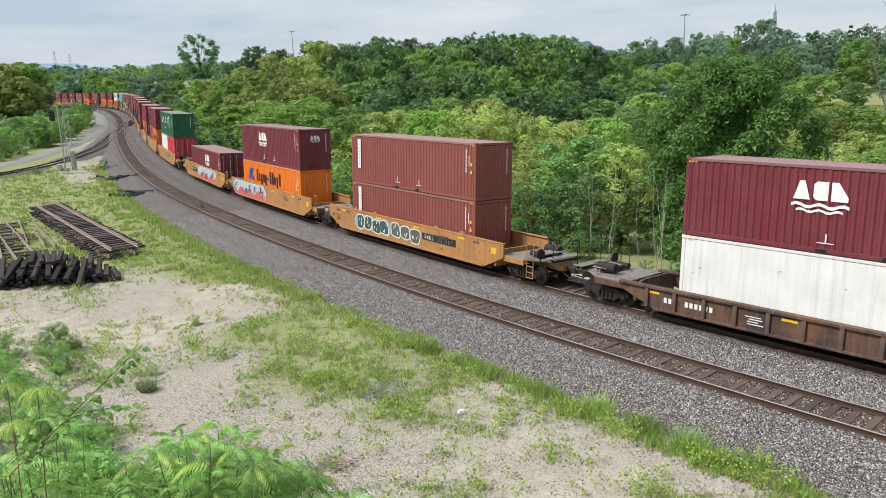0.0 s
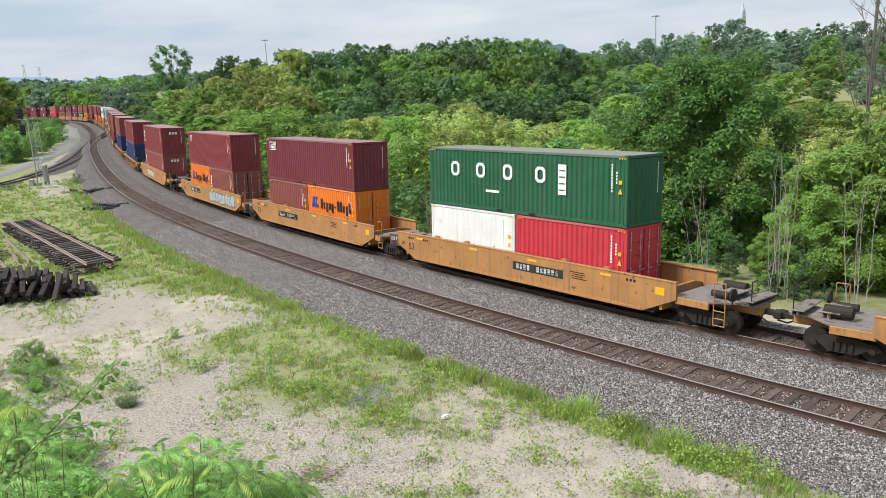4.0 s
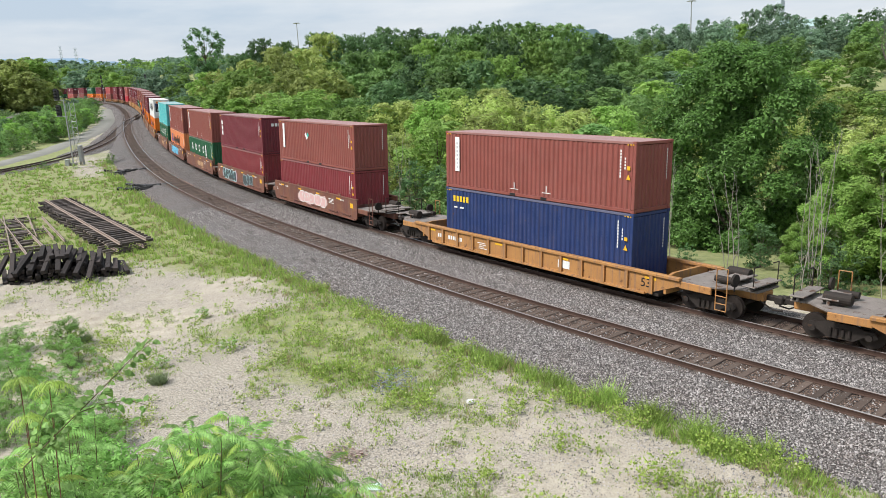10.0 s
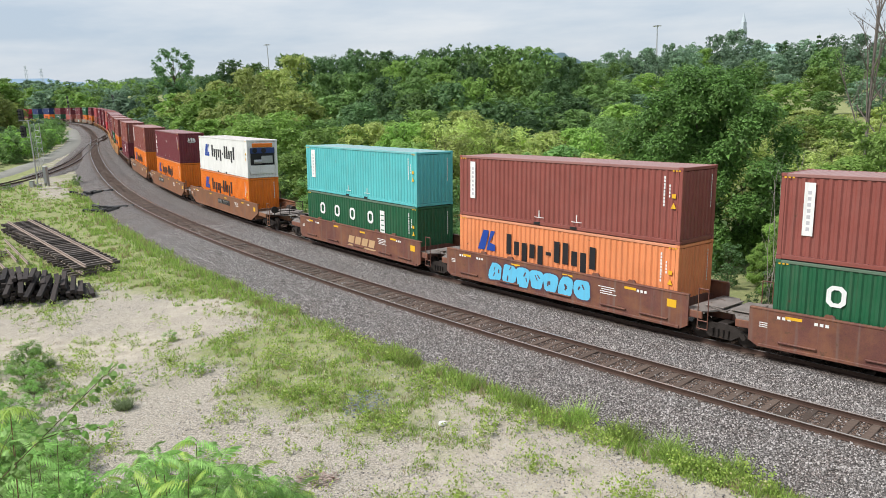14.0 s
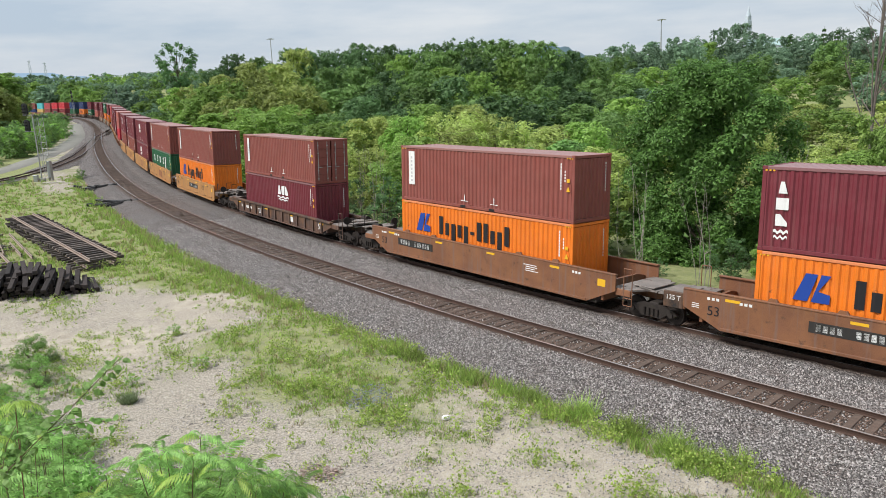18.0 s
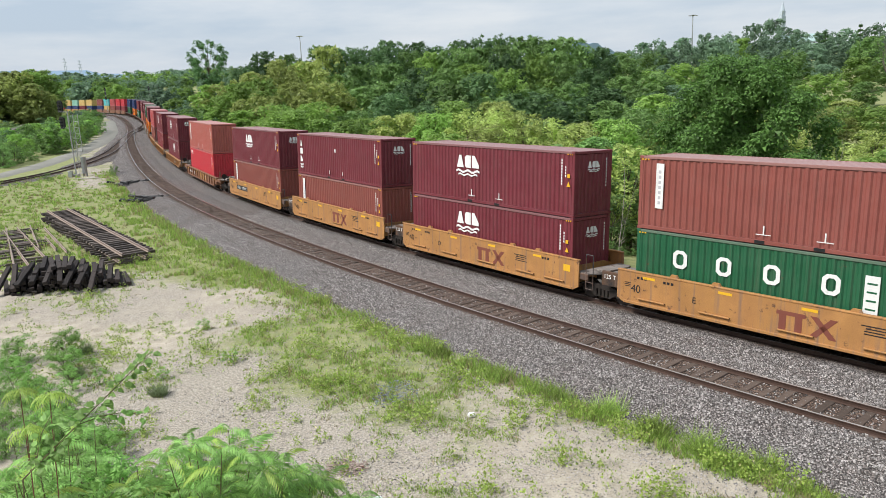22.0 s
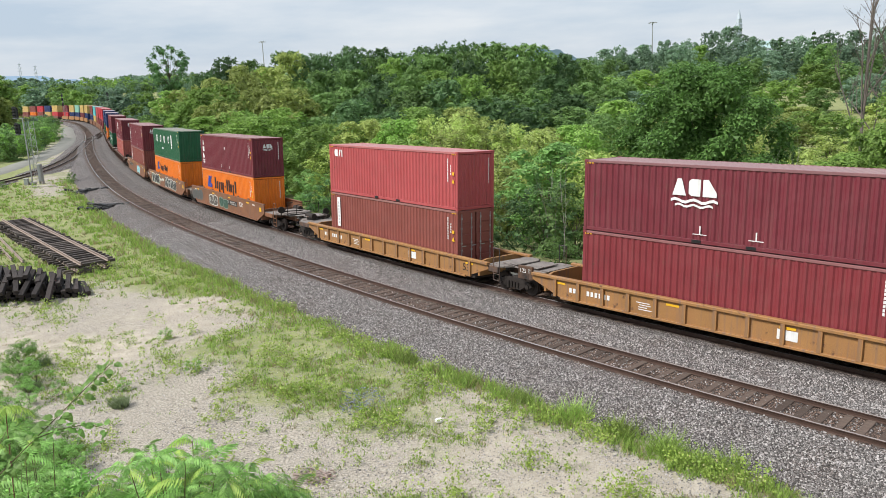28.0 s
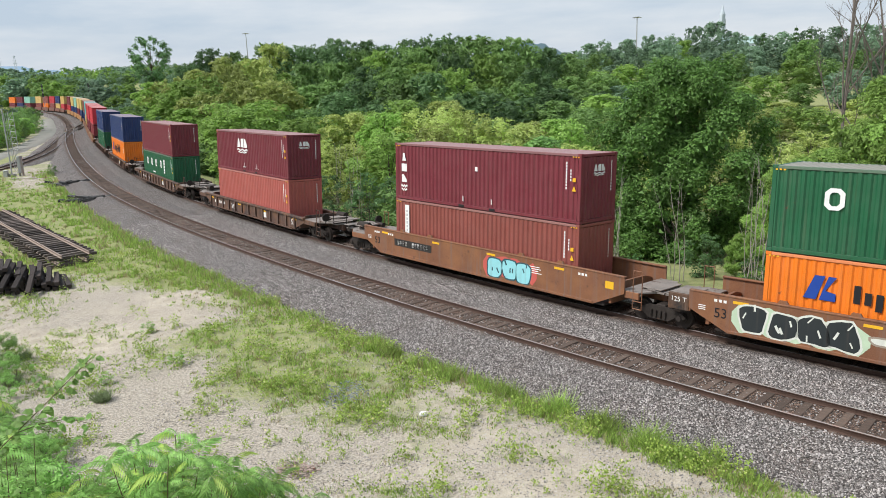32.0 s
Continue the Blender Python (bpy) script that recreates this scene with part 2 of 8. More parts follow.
# ---- mesh tools ----
class Shape:
    """Vertices and faces gathered for one mesh."""

    def __init__(self):
        self.v, self.f = [], []

    def add(self, verts, faces):
        k = len(self.v)
        self.v += [tuple(p) for p in verts]
        self.f += [tuple(i + k for i in q) for q in faces]
        return self

    def box(self, x, y, z, sx, sy, sz, m=None, c=0.0):
        """Box centred at x, y, z, with edges cut by c."""
        hx, hy, hz = sx / 2, sy / 2, sz / 2
        if c <= 0:
            vs = [(i * hx, j * hy, k * hz) for i in (-1, 1) for j in (-1, 1) for k in (-1, 1)]
            fs = [(0, 1, 3, 2), (4, 6, 7, 5), (0, 4, 5, 1), (2, 3, 7, 6), (0, 2, 6, 4), (1, 5, 7, 3)]
        else:
            vs, ids = [], {}
            for i in (-1, 1):
                for j in (-1, 1):
                    for k in (-1, 1):
                        for ax in range(3):
                            q = [i * (hx - c), j * (hy - c), k * (hz - c)]
                            q[ax] = (i * hx, j * hy, k * hz)[ax]
                            ids[i, j, k, ax] = len(vs)
                            vs.append(q)
            g = ids
            fs = []
            for s in (-1, 1):
                fs.append([g[s, -1, -1, 0], g[s, 1, -1, 0], g[s, 1, 1, 0], g[s, -1, 1, 0]][::s])
                fs.append([g[-1, s, -1, 1], g[-1, s, 1, 1], g[1, s, 1, 1], g[1, s, -1, 1]][::s])
                fs.append([g[-1, -1, s, 2], g[1, -1, s, 2], g[1, 1, s, 2], g[-1, 1, s, 2]][::s])
            for a in (-1, 1):
                for b in (-1, 1):
                    fs.append([g[a, b, -1, 0], g[a, b, -1, 1], g[a, b, 1, 1], g[a, b, 1, 0]][::-a * b])
                    fs.append([g[a, -1, b, 0], g[a, 1, b, 0], g[a, 1, b, 2], g[a, -1, b, 2]][::-a * b])
                    fs.append([g[-1, a, b, 1], g[-1, a, b, 2], g[1, a, b, 2], g[1, a, b, 1]][::-a * b])
                    for d in (-1, 1):
                        fs.append([g[a, b, d, 0], g[a, b, d, 1], g[a, b, d, 2]][::a * b * d])
        p = Matrix.Translation((x, y, z)) if m is None else m @ Matrix.Translation((x, y, z))
        return self.add([p @ Vector(q) for q in vs], fs)

    def tube(self, a, b, r, r2=None, n=8):
        """Round bar from a to b."""
        a, b = Vector(a), Vector(b)
        r2 = r if r2 is None else r2
        q = (b - a).to_track_quat("Z", "Y")
        ring = [q @ Vector((math.cos(2 * math.pi * i / n), math.sin(2 * math.pi * i / n), 0)) for i in range(n)]
        vs = [a + p * r for p in ring] + [b + p * r2 for p in ring]
        fs = [(i, (i + 1) % n, n + (i + 1) % n, n + i) for i in range(n)] + [tuple(range(n - 1, -1, -1)), tuple(range(n, 2 * n))]
        return self.add(vs, fs)

    def prism(self, outline, axis, lo, hi):
        """Outline (two coordinates) pushed along axis 0, 1 or 2 from lo to hi."""
        def place(p, w):
            q = list(p)
            q.insert(axis, w)
            return q
        n = len(outline)
        vs = [place(p, lo) for p in outline] + [place(p, hi) for p in outline]
        fs = [(i, (i + 1) % n, n + (i + 1) % n, n + i) for i in range(n)] + [tuple(range(n - 1, -1, -1)), tuple(range(n, 2 * n))]
        return self.add(vs, fs)

    def mesh(self, name, mat, smooth=False):
        me = bpy.data.meshes.new(name)
        me.from_pydata(self.v, [], self.f)
        me.materials.append(mat)
        if smooth:
            me.polygons.foreach_set("use_smooth", [True] * len(me.polygons))
        me.update()
        return me


def fast_mesh(name, verts, faces, mats, index=None):
    """Mesh from arrays; faces all with the same number of corners."""
    me = bpy.data.meshes.new(name)
    verts, faces = np.asarray(verts, np.float32), np.asarray(faces, np.int32)
    k = faces.shape[1]
    me.vertices.add(len(verts))
    me.vertices.foreach_set("co", verts.ravel())
    me.loops.add(faces.size)
    me.loops.foreach_set("vertex_index", faces.ravel())
    me.polygons.add(len(faces))
    me.polygons.foreach_set("loop_start", np.arange(0, faces.size, k, dtype=np.int32))
    for m in mats:
        me.materials.append(m)
    if index is not None:
        me.polygons.foreach_set("material_index", np.asarray(index, np.int32))
    me.update(calc_edges=True)
    me.validate()
    return me


def part(name, data, parent, m=None, label="", color=None):
    """A mesh as a part of a thing, at m in the thing's space."""
    ob = new(name, data)
    ob.parent = parent
    if m is not None:
        ob.matrix_basis = m
    if label:
        ob["label"] = label
    if color is not None:
        ob.color = (*color, 1)
    return ob


def thing(name, label, category, m=None, group="", kind="", data=None):
    ob = new(name, data)
    if m is not None:
        ob.matrix_basis = m
    return tagged(ob, label, category, group, kind)


# ---- the line of the track: the train's centre line, s along it, growing in the way of travel ----
CANT = 0.0467
SPACING = 4.84
KNOT_S = np.array([-460.0, -400, -330, -250, -190, -140, -100, -60, -20, 30, 60])
KNOT_K = np.array([-0.05, -0.0952, -0.1951, -0.0606, -0.0770, 0.0797, 0.0719, 0.3092, 0.2956, 0.6207, 0.45]) / 100
LS = np.arange(-1100.0, 160.5, 1.0)
lk = np.interp(LS, KNOT_S, KNOT_K, left=0.0)
L0 = int(np.searchsorted(LS, 0.0))
LH = np.concatenate([[0], np.cumsum((lk[1:] + lk[:-1]) / 2)])
LH += -0.8420 - LH[L0]
lm_ = (LH[1:] + LH[:-1]) / 2
LX = np.concatenate([[0], np.cumsum(np.cos(lm_))])
LY = np.concatenate([[0], np.cumsum(np.sin(lm_))])
LX += 8.410 - LX[L0]
LY += 29.354 - LY[L0]
GRADE_S, GRADE_Z = [-420, -300, -180, -60], [1.72, 1.77, 0.83, 0.0]


def line_at(s, lat=0.0):
    """Point and heading of the line at s, lat metres to the left of travel."""
    h = float(np.interp(s, LS, LH))
    return (float(np.interp(s, LS, LX)) - math.sin(h) * lat, float(np.interp(s, LS, LY)) + math.cos(h) * lat,
            float(np.interp(s, GRADE_S, GRADE_Z)), h)


def line_coords(x, y):
    """s and lateral place of many points."""
    x, y = np.asarray(x, float), np.asarray(y, float)
    k = slice(0, None, 4)
    s, lat = np.empty(x.size), np.empty(x.size)
    for i in range(0, x.size, 4000):
        a, b = x.ravel()[i:i + 4000], y.ravel()[i:i + 4000]
        j = ((a[:, None] - LX[k]) ** 2 + (b[:, None] - LY[k]) ** 2).argmin(1) * 4
        h = LH[j]
        dx, dy = a - LX[j], b - LY[j]
        along = dx * np.cos(h) + dy * np.sin(h)
        s[i:i + 4000] = LS[j] + along
        lat[i:i + 4000] = -dx * np.sin(h) + dy * np.cos(h) - along ** 2 * lk[j] / 2
    return s.reshape(x.shape), lat.reshape(x.shape)


def sm(x, a, b):
    t = np.clip((x - a) / (b - a), 0, 1)
    return t * t * (3 - 2 * t)


def rough(x, y, scale, seed=0.0):
    """Cheap smooth noise, about -1 to 1."""
    a = np.sin(x / scale * 1.3 + seed * 1.7 + 1.9 * np.sin(y / scale * 0.83 + seed)) + np.sin(y / scale * 1.57 - seed + 1.3 * np.sin(x / scale * 1.1 - 2.1 * seed))
    b = np.sin((x + y) / scale * 2.9 + seed * 3.1) * np.sin((x - 1.4 * y) / scale * 2.3 - seed)
    return a * 0.35 + b * 0.3


def ground_z(x, y):
    """Height of the ground sheet."""
    x, y = np.asarray(x, float), np.asarray(y, float)
    s, lat = line_coords(x, y)
    r = np.hypot(x, y)
    grade = np.interp(s, GRADE_S, GRADE_Z)
    far_hill = np.interp(r, [40, 60, 110, 170, 260, 420, 700, 1500, 4000], [-1.0, -2.6, -3.0, 1.5, 6.5, 12.5, 14.0, 22.0, 60.0])
    yard = -0.42 + 0.10 * rough(x, y, 4.0, 1.0) + 0.02 * rough(x, y, 1.3, 2.0)
    z = grade + yard
    bed = -0.62 + grade
    k = sm(lat, -SPACING - 5.5, -SPACING - 3.4)
    z = z * (1 - k) + bed * k
    right = np.minimum(far_hill, far_hill * sm(lat, 5 + 3 * sm(r, 150, 230), 16 + 50 * sm(r, 150, 230)) + 4 * sm(lat, 25, 70)) + grade * (1 - sm(lat, 6, 60))
    k = sm(lat, 4.0, 14.0)
    z = z * (1 - k) + right * k
    # low ground and woods off to the other side, far away
    left = np.interp(r, [0, 250, 500, 800, 1500, 4000], [0, 0, 3.5, 8.0, 20.0, 60.0])
    k = sm(-lat, 40, 90)
    z = z + left * k * sm(r, 200, 500)
    # bank on which the camera stands
    bank = 7.7 - 0.62 * np.maximum(0, r - 1.2) + 0.18 * rough(x, y, 2.2, 4.0)
    return np.maximum(z, np.where(r < 22, bank, -99.0))


def gz(x, y):
    return float(ground_z(np.array([x]), np.array([y]))[0])


# ---- ground: one sheet to the horizon ----
def ground_material():
    m = bpy.data.materials.new("yard_ground")
    m.use_nodes = True
    n, l = m.node_tree.nodes, m.node_tree.links
    b = n["Principled BSDF"]
    b.inputs["Roughness"].default_value, b.inputs["Specular IOR Level"].default_value = 0.95, 0.15
    tc = n.new("ShaderNodeTexCoord")

    def tex(scale, detail=6.0, rough_=0.6):
        t = n.new("ShaderNodeTexNoise")
        t.inputs["Scale"].default_value, t.inputs["Detail"].default_value, t.inputs["Roughness"].default_value = scale, detail, rough_
        l.new(tc.outputs["Object"], t.inputs["Vector"])
        return t.outputs["Fac"]

    def ramp(f, lo, hi, a=0.0, c=1.0):
        r = n.new("ShaderNodeMapRange")
        r.inputs["From Min"].default_value, r.inputs["From Max"].default_value = lo, hi
        r.inputs["To Min"].default_value, r.inputs["To Max"].default_value = a, c
        l.new(f, r.inputs["Value"])
        return r.outputs["Result"]

    def mix(f, a, c):
        x = n.new("ShaderNodeMix")
        x.data_type = "RGBA"
        l.new(f, x.inputs[0])
        for i, q in ((6, a), (7, c)):
            if isinstance(q, tuple):
                x.inputs[i].default_value = (*q, 1)
            else:
                l.new(q, x.inputs[i])
        return x.outputs[2]

    def mul(a, c, op="MULTIPLY"):
        x = n.new("ShaderNodeMath")
        x.operation = op
        for i, q in enumerate((a, c)):
            if isinstance(q, (int, float)):
                x.inputs[i].default_value = q
            else:
                l.new(q, x.inputs[i])
        return x.outputs[0]

    grass_mask, soil_mask = n.new("ShaderNodeAttribute"), n.new("ShaderNodeAttribute")
    grass_mask.attribute_name, soil_mask.attribute_name = "turf", "gravelly"
    sand = mix(ramp(tex(1.6, 10, 0.75), 0.35, 0.65), (0.33, 0.29, 0.23), (0.54, 0.48, 0.385))
    gravel = mix(ramp(tex(14, 6, 0.85), 0.40, 0.60), (0.16, 0.14, 0.112), (0.56, 0.505, 0.42))
    soil = mix(ramp(mul(tex(0.45, 9, 0.7), mul(soil_mask.outputs["Fac"], 0.26), "ADD"), 0.46, 0.76), sand, gravel)
    speck = mix(ramp(tex(34, 4, 0.8), 0.56, 0.66), soil, (0.19, 0.17, 0.14))
    speck = mix(ramp(tex(41, 4, 0.8), 0.60, 0.68), speck, (0.66, 0.62, 0.55))
    turf = mix(ramp(tex(1.7), 0.35, 0.65), (0.15, 0.20, 0.050), (0.27, 0.30, 0.095))
    turf = mix(ramp(tex(13), 0.5, 0.75), turf, (0.29, 0.26, 0.15))
    edge = ramp(mul(grass_mask.outputs["Fac"], mul(tex(2.6, 8, 0.75), 1.0, "MULTIPLY"), "ADD"), 0.98, 1.36, 0.0, 0.80)
    l.new(mix(edge, speck, turf), b.inputs["Base Color"])
    bp = n.new("ShaderNodeBump")
    bp.inputs["Strength"].default_value, bp.inputs["Distance"].default_value = 0.5, 0.03
    l.new(mul(tex(30, 4), tex(6, 4), "ADD"), bp.inputs["Height"])
    l.new(bp.outputs["Normal"], b.inputs["Normal"])
    return m


def turf_at(x, y):
    """How grassy the ground is, 0 to 1, by the lie of the yard."""
    s, lat = line_coords(x, y)
    d = -SPACING - lat  # metres from the near track towards the yard
    lean = sm(x, -3, 4)
    strip = 0.85 * sm(d, 3.2, 4.0) * (1 - sm(d, 4.7 - 0.4 * lean + (1.3 - 0.8 * lean) * rough(x, y, 3, 3), 6.6 - 1.5 * lean + (1.3 - 0.8 * lean) * rough(x, y, 3, 3)))
    north = sm(y + 0.30 * x, 32.2 + 1.6 * rough(x, y, 3, 7), 35.6 + 1.6 * rough(x, y, 3, 7)) * sm(-x, 3, 10)
    e, w = (x + 4.5) * 0.67 - (y - 26.2) * 0.74, (x + 4.5) * 0.74 + (y - 26.2) * 0.67
    weedy = 0.86 * (1 - sm(np.sqrt((e / 10.5) ** 2 + (w / 4.0) ** 2) + 0.35 * rough(x, y, 2.0, 5.0), 0.6, 1.2))
    weedy = weedy * (1 - 0.75 * sm(x, -2.5, 2.5))
    north = north * (1 - sm(np.hypot(x, y), 86, 98) * (1 - sm(d, 6.5, 9)))
    patches = 0.50 * sm(rough(x, y, 3.3, 5.0) + 0.5 * rough(x, y, 1.2, 6.5), -0.4, 0.5)
    behind = sm(lat, 3.5, 5.5)
    far = sm(np.hypot(x, y), 95, 130) * sm(d, 6, 12)
    bank = 1 - sm(np.hypot(x, y), 12.0, 14.5)
    return np.clip(np.maximum.reduce([strip, north, weedy, patches, behind, far, bank]), 0, 1)


def build_ground():
    u = np.linspace(-1, 1, 330)
    ax = np.sinh(u * 5.6) / math.sinh(5.6) * 4200
    X, Y = np.meshgrid(ax - 4, ax + 26)
    Z = ground_z(X, Y)
    n = len(u)
    i = np.arange(n * n).reshape(n, n)
    faces = np.stack([i[:-1, :-1], i[:-1, 1:], i[1:, 1:], i[1:, :-1]], -1).reshape(-1, 4)
    me = fast_mesh("ground", np.stack([X, Y, Z], -1).reshape(-1, 3), faces, [ground_material()])
    me.polygons.foreach_set("use_smooth", [True] * len(me.polygons))
    a = me.attributes.new("turf", "FLOAT", "POINT")
    a.data.foreach_set("value", turf_at(X, Y).ravel().astype(np.float32))
    a = me.attributes.new("gravelly", "FLOAT", "POINT")
    a.data.foreach_set("value", ((1 - 0.7 * sm(X, -3, 2)) * np.maximum.reduce([sm(rough(X, Y, 6.0, 9.0), -0.2, 0.4), 1.6 * (1 - sm(np.hypot((X + 8.5) / 7.5, (Y - 22.5) / 5.5) + 0.3 * rough(X, Y, 2.0, 3.0), 0.5, 1.1)), 2.0 * sm(np.hypot(X, Y), 76, 90)])).ravel().astype(np.float32))
    thing("ground", "sandy gravel yard with patchy grass and weeds", "ground", kind="structure", data=me)


# ---- ballast, rails and ties ----
def sweep(sections, closed=False):
    """Strips between sections (lists of points of equal length)."""
    k = len(sections[0])
    sh = Shape()
    vs = [p for sec in sections for p in sec]
    fs = []
    for i in range(len(sections) - 1):
        for j in range(k if closed else k - 1):
            a, b = i * k + j, i * k + (j + 1) % k
            fs.append((b, b + k, a + k, a) if closed else (a, a + k, b + k, b))
    return sh.add(vs, fs)


def ballast_material():
    m = bpy.data.materials.new("crushed_stone")
    m.use_nodes = True
    n, l = m.node_tree.nodes, m.node_tree.links
    b = n["Principled BSDF"]
    b.inputs["Roughness"].default_value, b.inputs["Specular IOR Level"].default_value = 0.9, 0.2
    tc, vo, ns = n.new("ShaderNodeTexCoord"), n.new("ShaderNodeTexVoronoi"), n.new("ShaderNodeTexNoise")
    vo.inputs["Scale"].default_value, ns.inputs["Scale"].default_value = 20.0, 0.7
    ns.inputs["Detail"].default_value = 6.0
    l.new(tc.outputs["Object"], vo.inputs["Vector"])
    l.new(tc.outputs["Object"], ns.inputs["Vector"])
    r = n.new("ShaderNodeValToRGB")
    r.color_ramp.elements[0].color, r.color_ramp.elements[1].color = (0.07, 0.063, 0.06, 1), (0.52, 0.485, 0.465, 1)
    l.new(vo.outputs["Color"], r.inputs["Fac"])
    st, mx = n.new("ShaderNodeMapRange"), n.new("ShaderNodeMix")
    st.inputs["From Min"].default_value, st.inputs["From Max"].default_value = 0.35, 0.7
    st.inputs["To Min"].default_value, st.inputs["To Max"].default_value = 0.0, 0.55
    l.new(ns.outputs["Fac"], st.inputs["Value"])
    mx.data_type, mx.blend_type = "RGBA", "MULTIPLY"
    l.new(st.outputs["Result"], mx.inputs[0])
    l.new(r.outputs["Color"], mx.inputs[6])
    mx.inputs[7].default_value = (0.70, 0.60, 0.54, 1)
    # brown dust of rails and brakes along the tracks
    rust, rx = n.new("ShaderNodeAttribute"), n.new("ShaderNodeMix")
    rust.attribute_name, rx.data_type, rx.blend_type = "rust", "RGBA", "MULTIPLY"
    l.new(rust.outputs["Fac"], rx.inputs[0])
    l.new(mx.outputs[2], rx.inputs[6])
    rx.inputs[7].default_value = (0.72, 0.55, 0.45, 1)
    # shade in the gaps between stones, painted near black at cell borders
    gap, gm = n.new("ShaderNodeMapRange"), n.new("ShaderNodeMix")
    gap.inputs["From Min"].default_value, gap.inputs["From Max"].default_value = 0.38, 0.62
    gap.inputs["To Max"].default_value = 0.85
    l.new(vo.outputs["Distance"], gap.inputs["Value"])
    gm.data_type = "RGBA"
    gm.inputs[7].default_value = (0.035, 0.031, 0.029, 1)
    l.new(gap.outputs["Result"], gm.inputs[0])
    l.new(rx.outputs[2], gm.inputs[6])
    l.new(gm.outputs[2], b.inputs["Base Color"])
    bp = n.new("ShaderNodeBump")
    bp.inputs["Strength"].default_value, bp.inputs["Distance"].default_value = 1.0, 0.05
    bp.invert = True
    l.new(vo.outputs["Distance"], bp.inputs["Height"])
    l.new(bp.outputs["Normal"], b.inputs["Normal"])
    return m


BALLAST = ballast_material()


def ballast_z(lat):
    """Top of the ballast across both tracks, from the near rails' height."""
    xs = [-SPACING - 3.9, -SPACING - 3.3, -SPACING - 1.75, -SPACING - 1.05, -SPACING - 0.8, -SPACING + 0.8, -SPACING + 1.05, -SPACING + 1.7, -SPACING / 2, -1.7, -1.05, -0.8, 0.8, 1.05, 1.8, 3.6, 4.4]
    zs = [-0.62, -0.50, -0.15, -0.135, -0.185, -0.195, -0.135, -0.15, -0.24, -0.15, -0.135, -0.195, -0.195, -0.15, -0.20, -0.75, -1.3]
    return np.interp(lat, xs, zs)


def build_ballast():
    lats = [-SPACING - 3.9 + 0.2 * i for i in range(int((SPACING + 8.3) / 0.2) + 1)]
    secs = []
    s = 95.0
    while s > -470:
        secs.append([(*line_at(s, a)[:2], line_at(s)[2] + float(ballast_z(a)) + random.uniform(-0.025, 0.025)) for a in lats])
        s -= 0.5 if s > -45 else 3.0
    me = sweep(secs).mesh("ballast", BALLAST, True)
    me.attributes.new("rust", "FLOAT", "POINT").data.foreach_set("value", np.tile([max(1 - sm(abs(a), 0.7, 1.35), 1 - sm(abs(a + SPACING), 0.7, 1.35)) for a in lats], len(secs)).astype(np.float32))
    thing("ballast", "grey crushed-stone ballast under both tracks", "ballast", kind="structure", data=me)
    # loose stones standing up from the bed nearest the camera
    rng = np.random.default_rng(3)
    n = 80000
    ss = 13 - 52 * rng.random(n) ** 1.35
    la = rng.uniform(-SPACING - 3.9, -1.5, n)
    h = np.interp(ss, LS, LH)
    px, py = np.interp(ss, LS, LX) - np.sin(h) * la, np.interp(ss, LS, LY) + np.cos(h) * la
    # few lie between the ties, where the bed is low
    keep = (np.abs(la + SPACING) > 0.98) | (rng.random(n) < 0.22)
    ss, la, px, py = ss[keep], la[keep], px[keep], py[keep]
    n = len(ss)
    pz = ballast_z(la) + 0.004
    r = rng.uniform(0.017, 0.040, n)
    base = np.array([[1, 0, -0.3], [-0.6, 0.8, -0.3], [-0.6, -0.8, -0.3], [0.5, 0.35, 0.9], [-0.5, 0.1, 1.0], [0.1, -0.6, 0.8]], float)
    fc = np.array([[3, 4, 5], [0, 1, 3], [1, 4, 3], [1, 2, 4], [2, 5, 4], [2, 0, 5], [0, 3, 5]])
    jit = base[None] * rng.uniform(0.6, 1.35, (n, 6, 1)) + rng.uniform(-0.2, 0.2, (n, 6, 3))
    an = rng.uniform(0, 6.28, n)
    ca, sa = np.cos(an)[:, None], np.sin(an)[:, None]
    jx, jy = jit[..., 0] * ca - jit[..., 1] * sa, jit[..., 0] * sa + jit[..., 1] * ca
    V = np.stack([px[:, None] + jx * r[:, None], py[:, None] + jy * r[:, None], pz[:, None] + jit[..., 2] * r[:, None] * 0.8], -1).reshape(-1, 3)
    F = (fc[None] + (np.arange(n) * 6)[:, None, None]).reshape(-1, 3)
    thing("loose_stones", "loose grey ballast stones", "stones", kind="stuff", data=fast_mesh("loose_stones", V, F, [STONE]))


RAIL_PROFILE = [(-0.068, -0.172), (0.068, -0.172), (0.068, -0.158), (0.014, -0.135), (0.012, -0.045), (0.036, -0.034), (0.036, -0.004), (0.028, 0.0),
                (-0.028, 0.0), (-0.036, -0.004), (-0.036, -0.034), (-0.012, -0.045), (-0.014, -0.135), (-0.068, -0.158)]


def rail_mesh(points, bright=True):
    """A rail along points (x, y, z of the head). The head is polished where trains run."""
    secs = []
    P = [Vector(p) for p in points]
    for i, p in enumerate(P):
        d = (P[min(i + 1, len(P) - 1)] - P[max(i - 1, 0)]).normalized()
        n = Vector((-d.y, d.x, 0)).normalized()
        secs.append([p + n * a + Vector((0, 0, b)) for a, b in RAIL_PROFILE])
    me = sweep(secs, True).mesh("rail", RAIL_SIDE)
    me.materials.append(RAIL_TOP)
    if bright:
        k = len(RAIL_PROFILE)
        for i, q in enumerate(me.polygons):
            if i % k in (6, 7, 8):
                q.material_index = 1
    return me


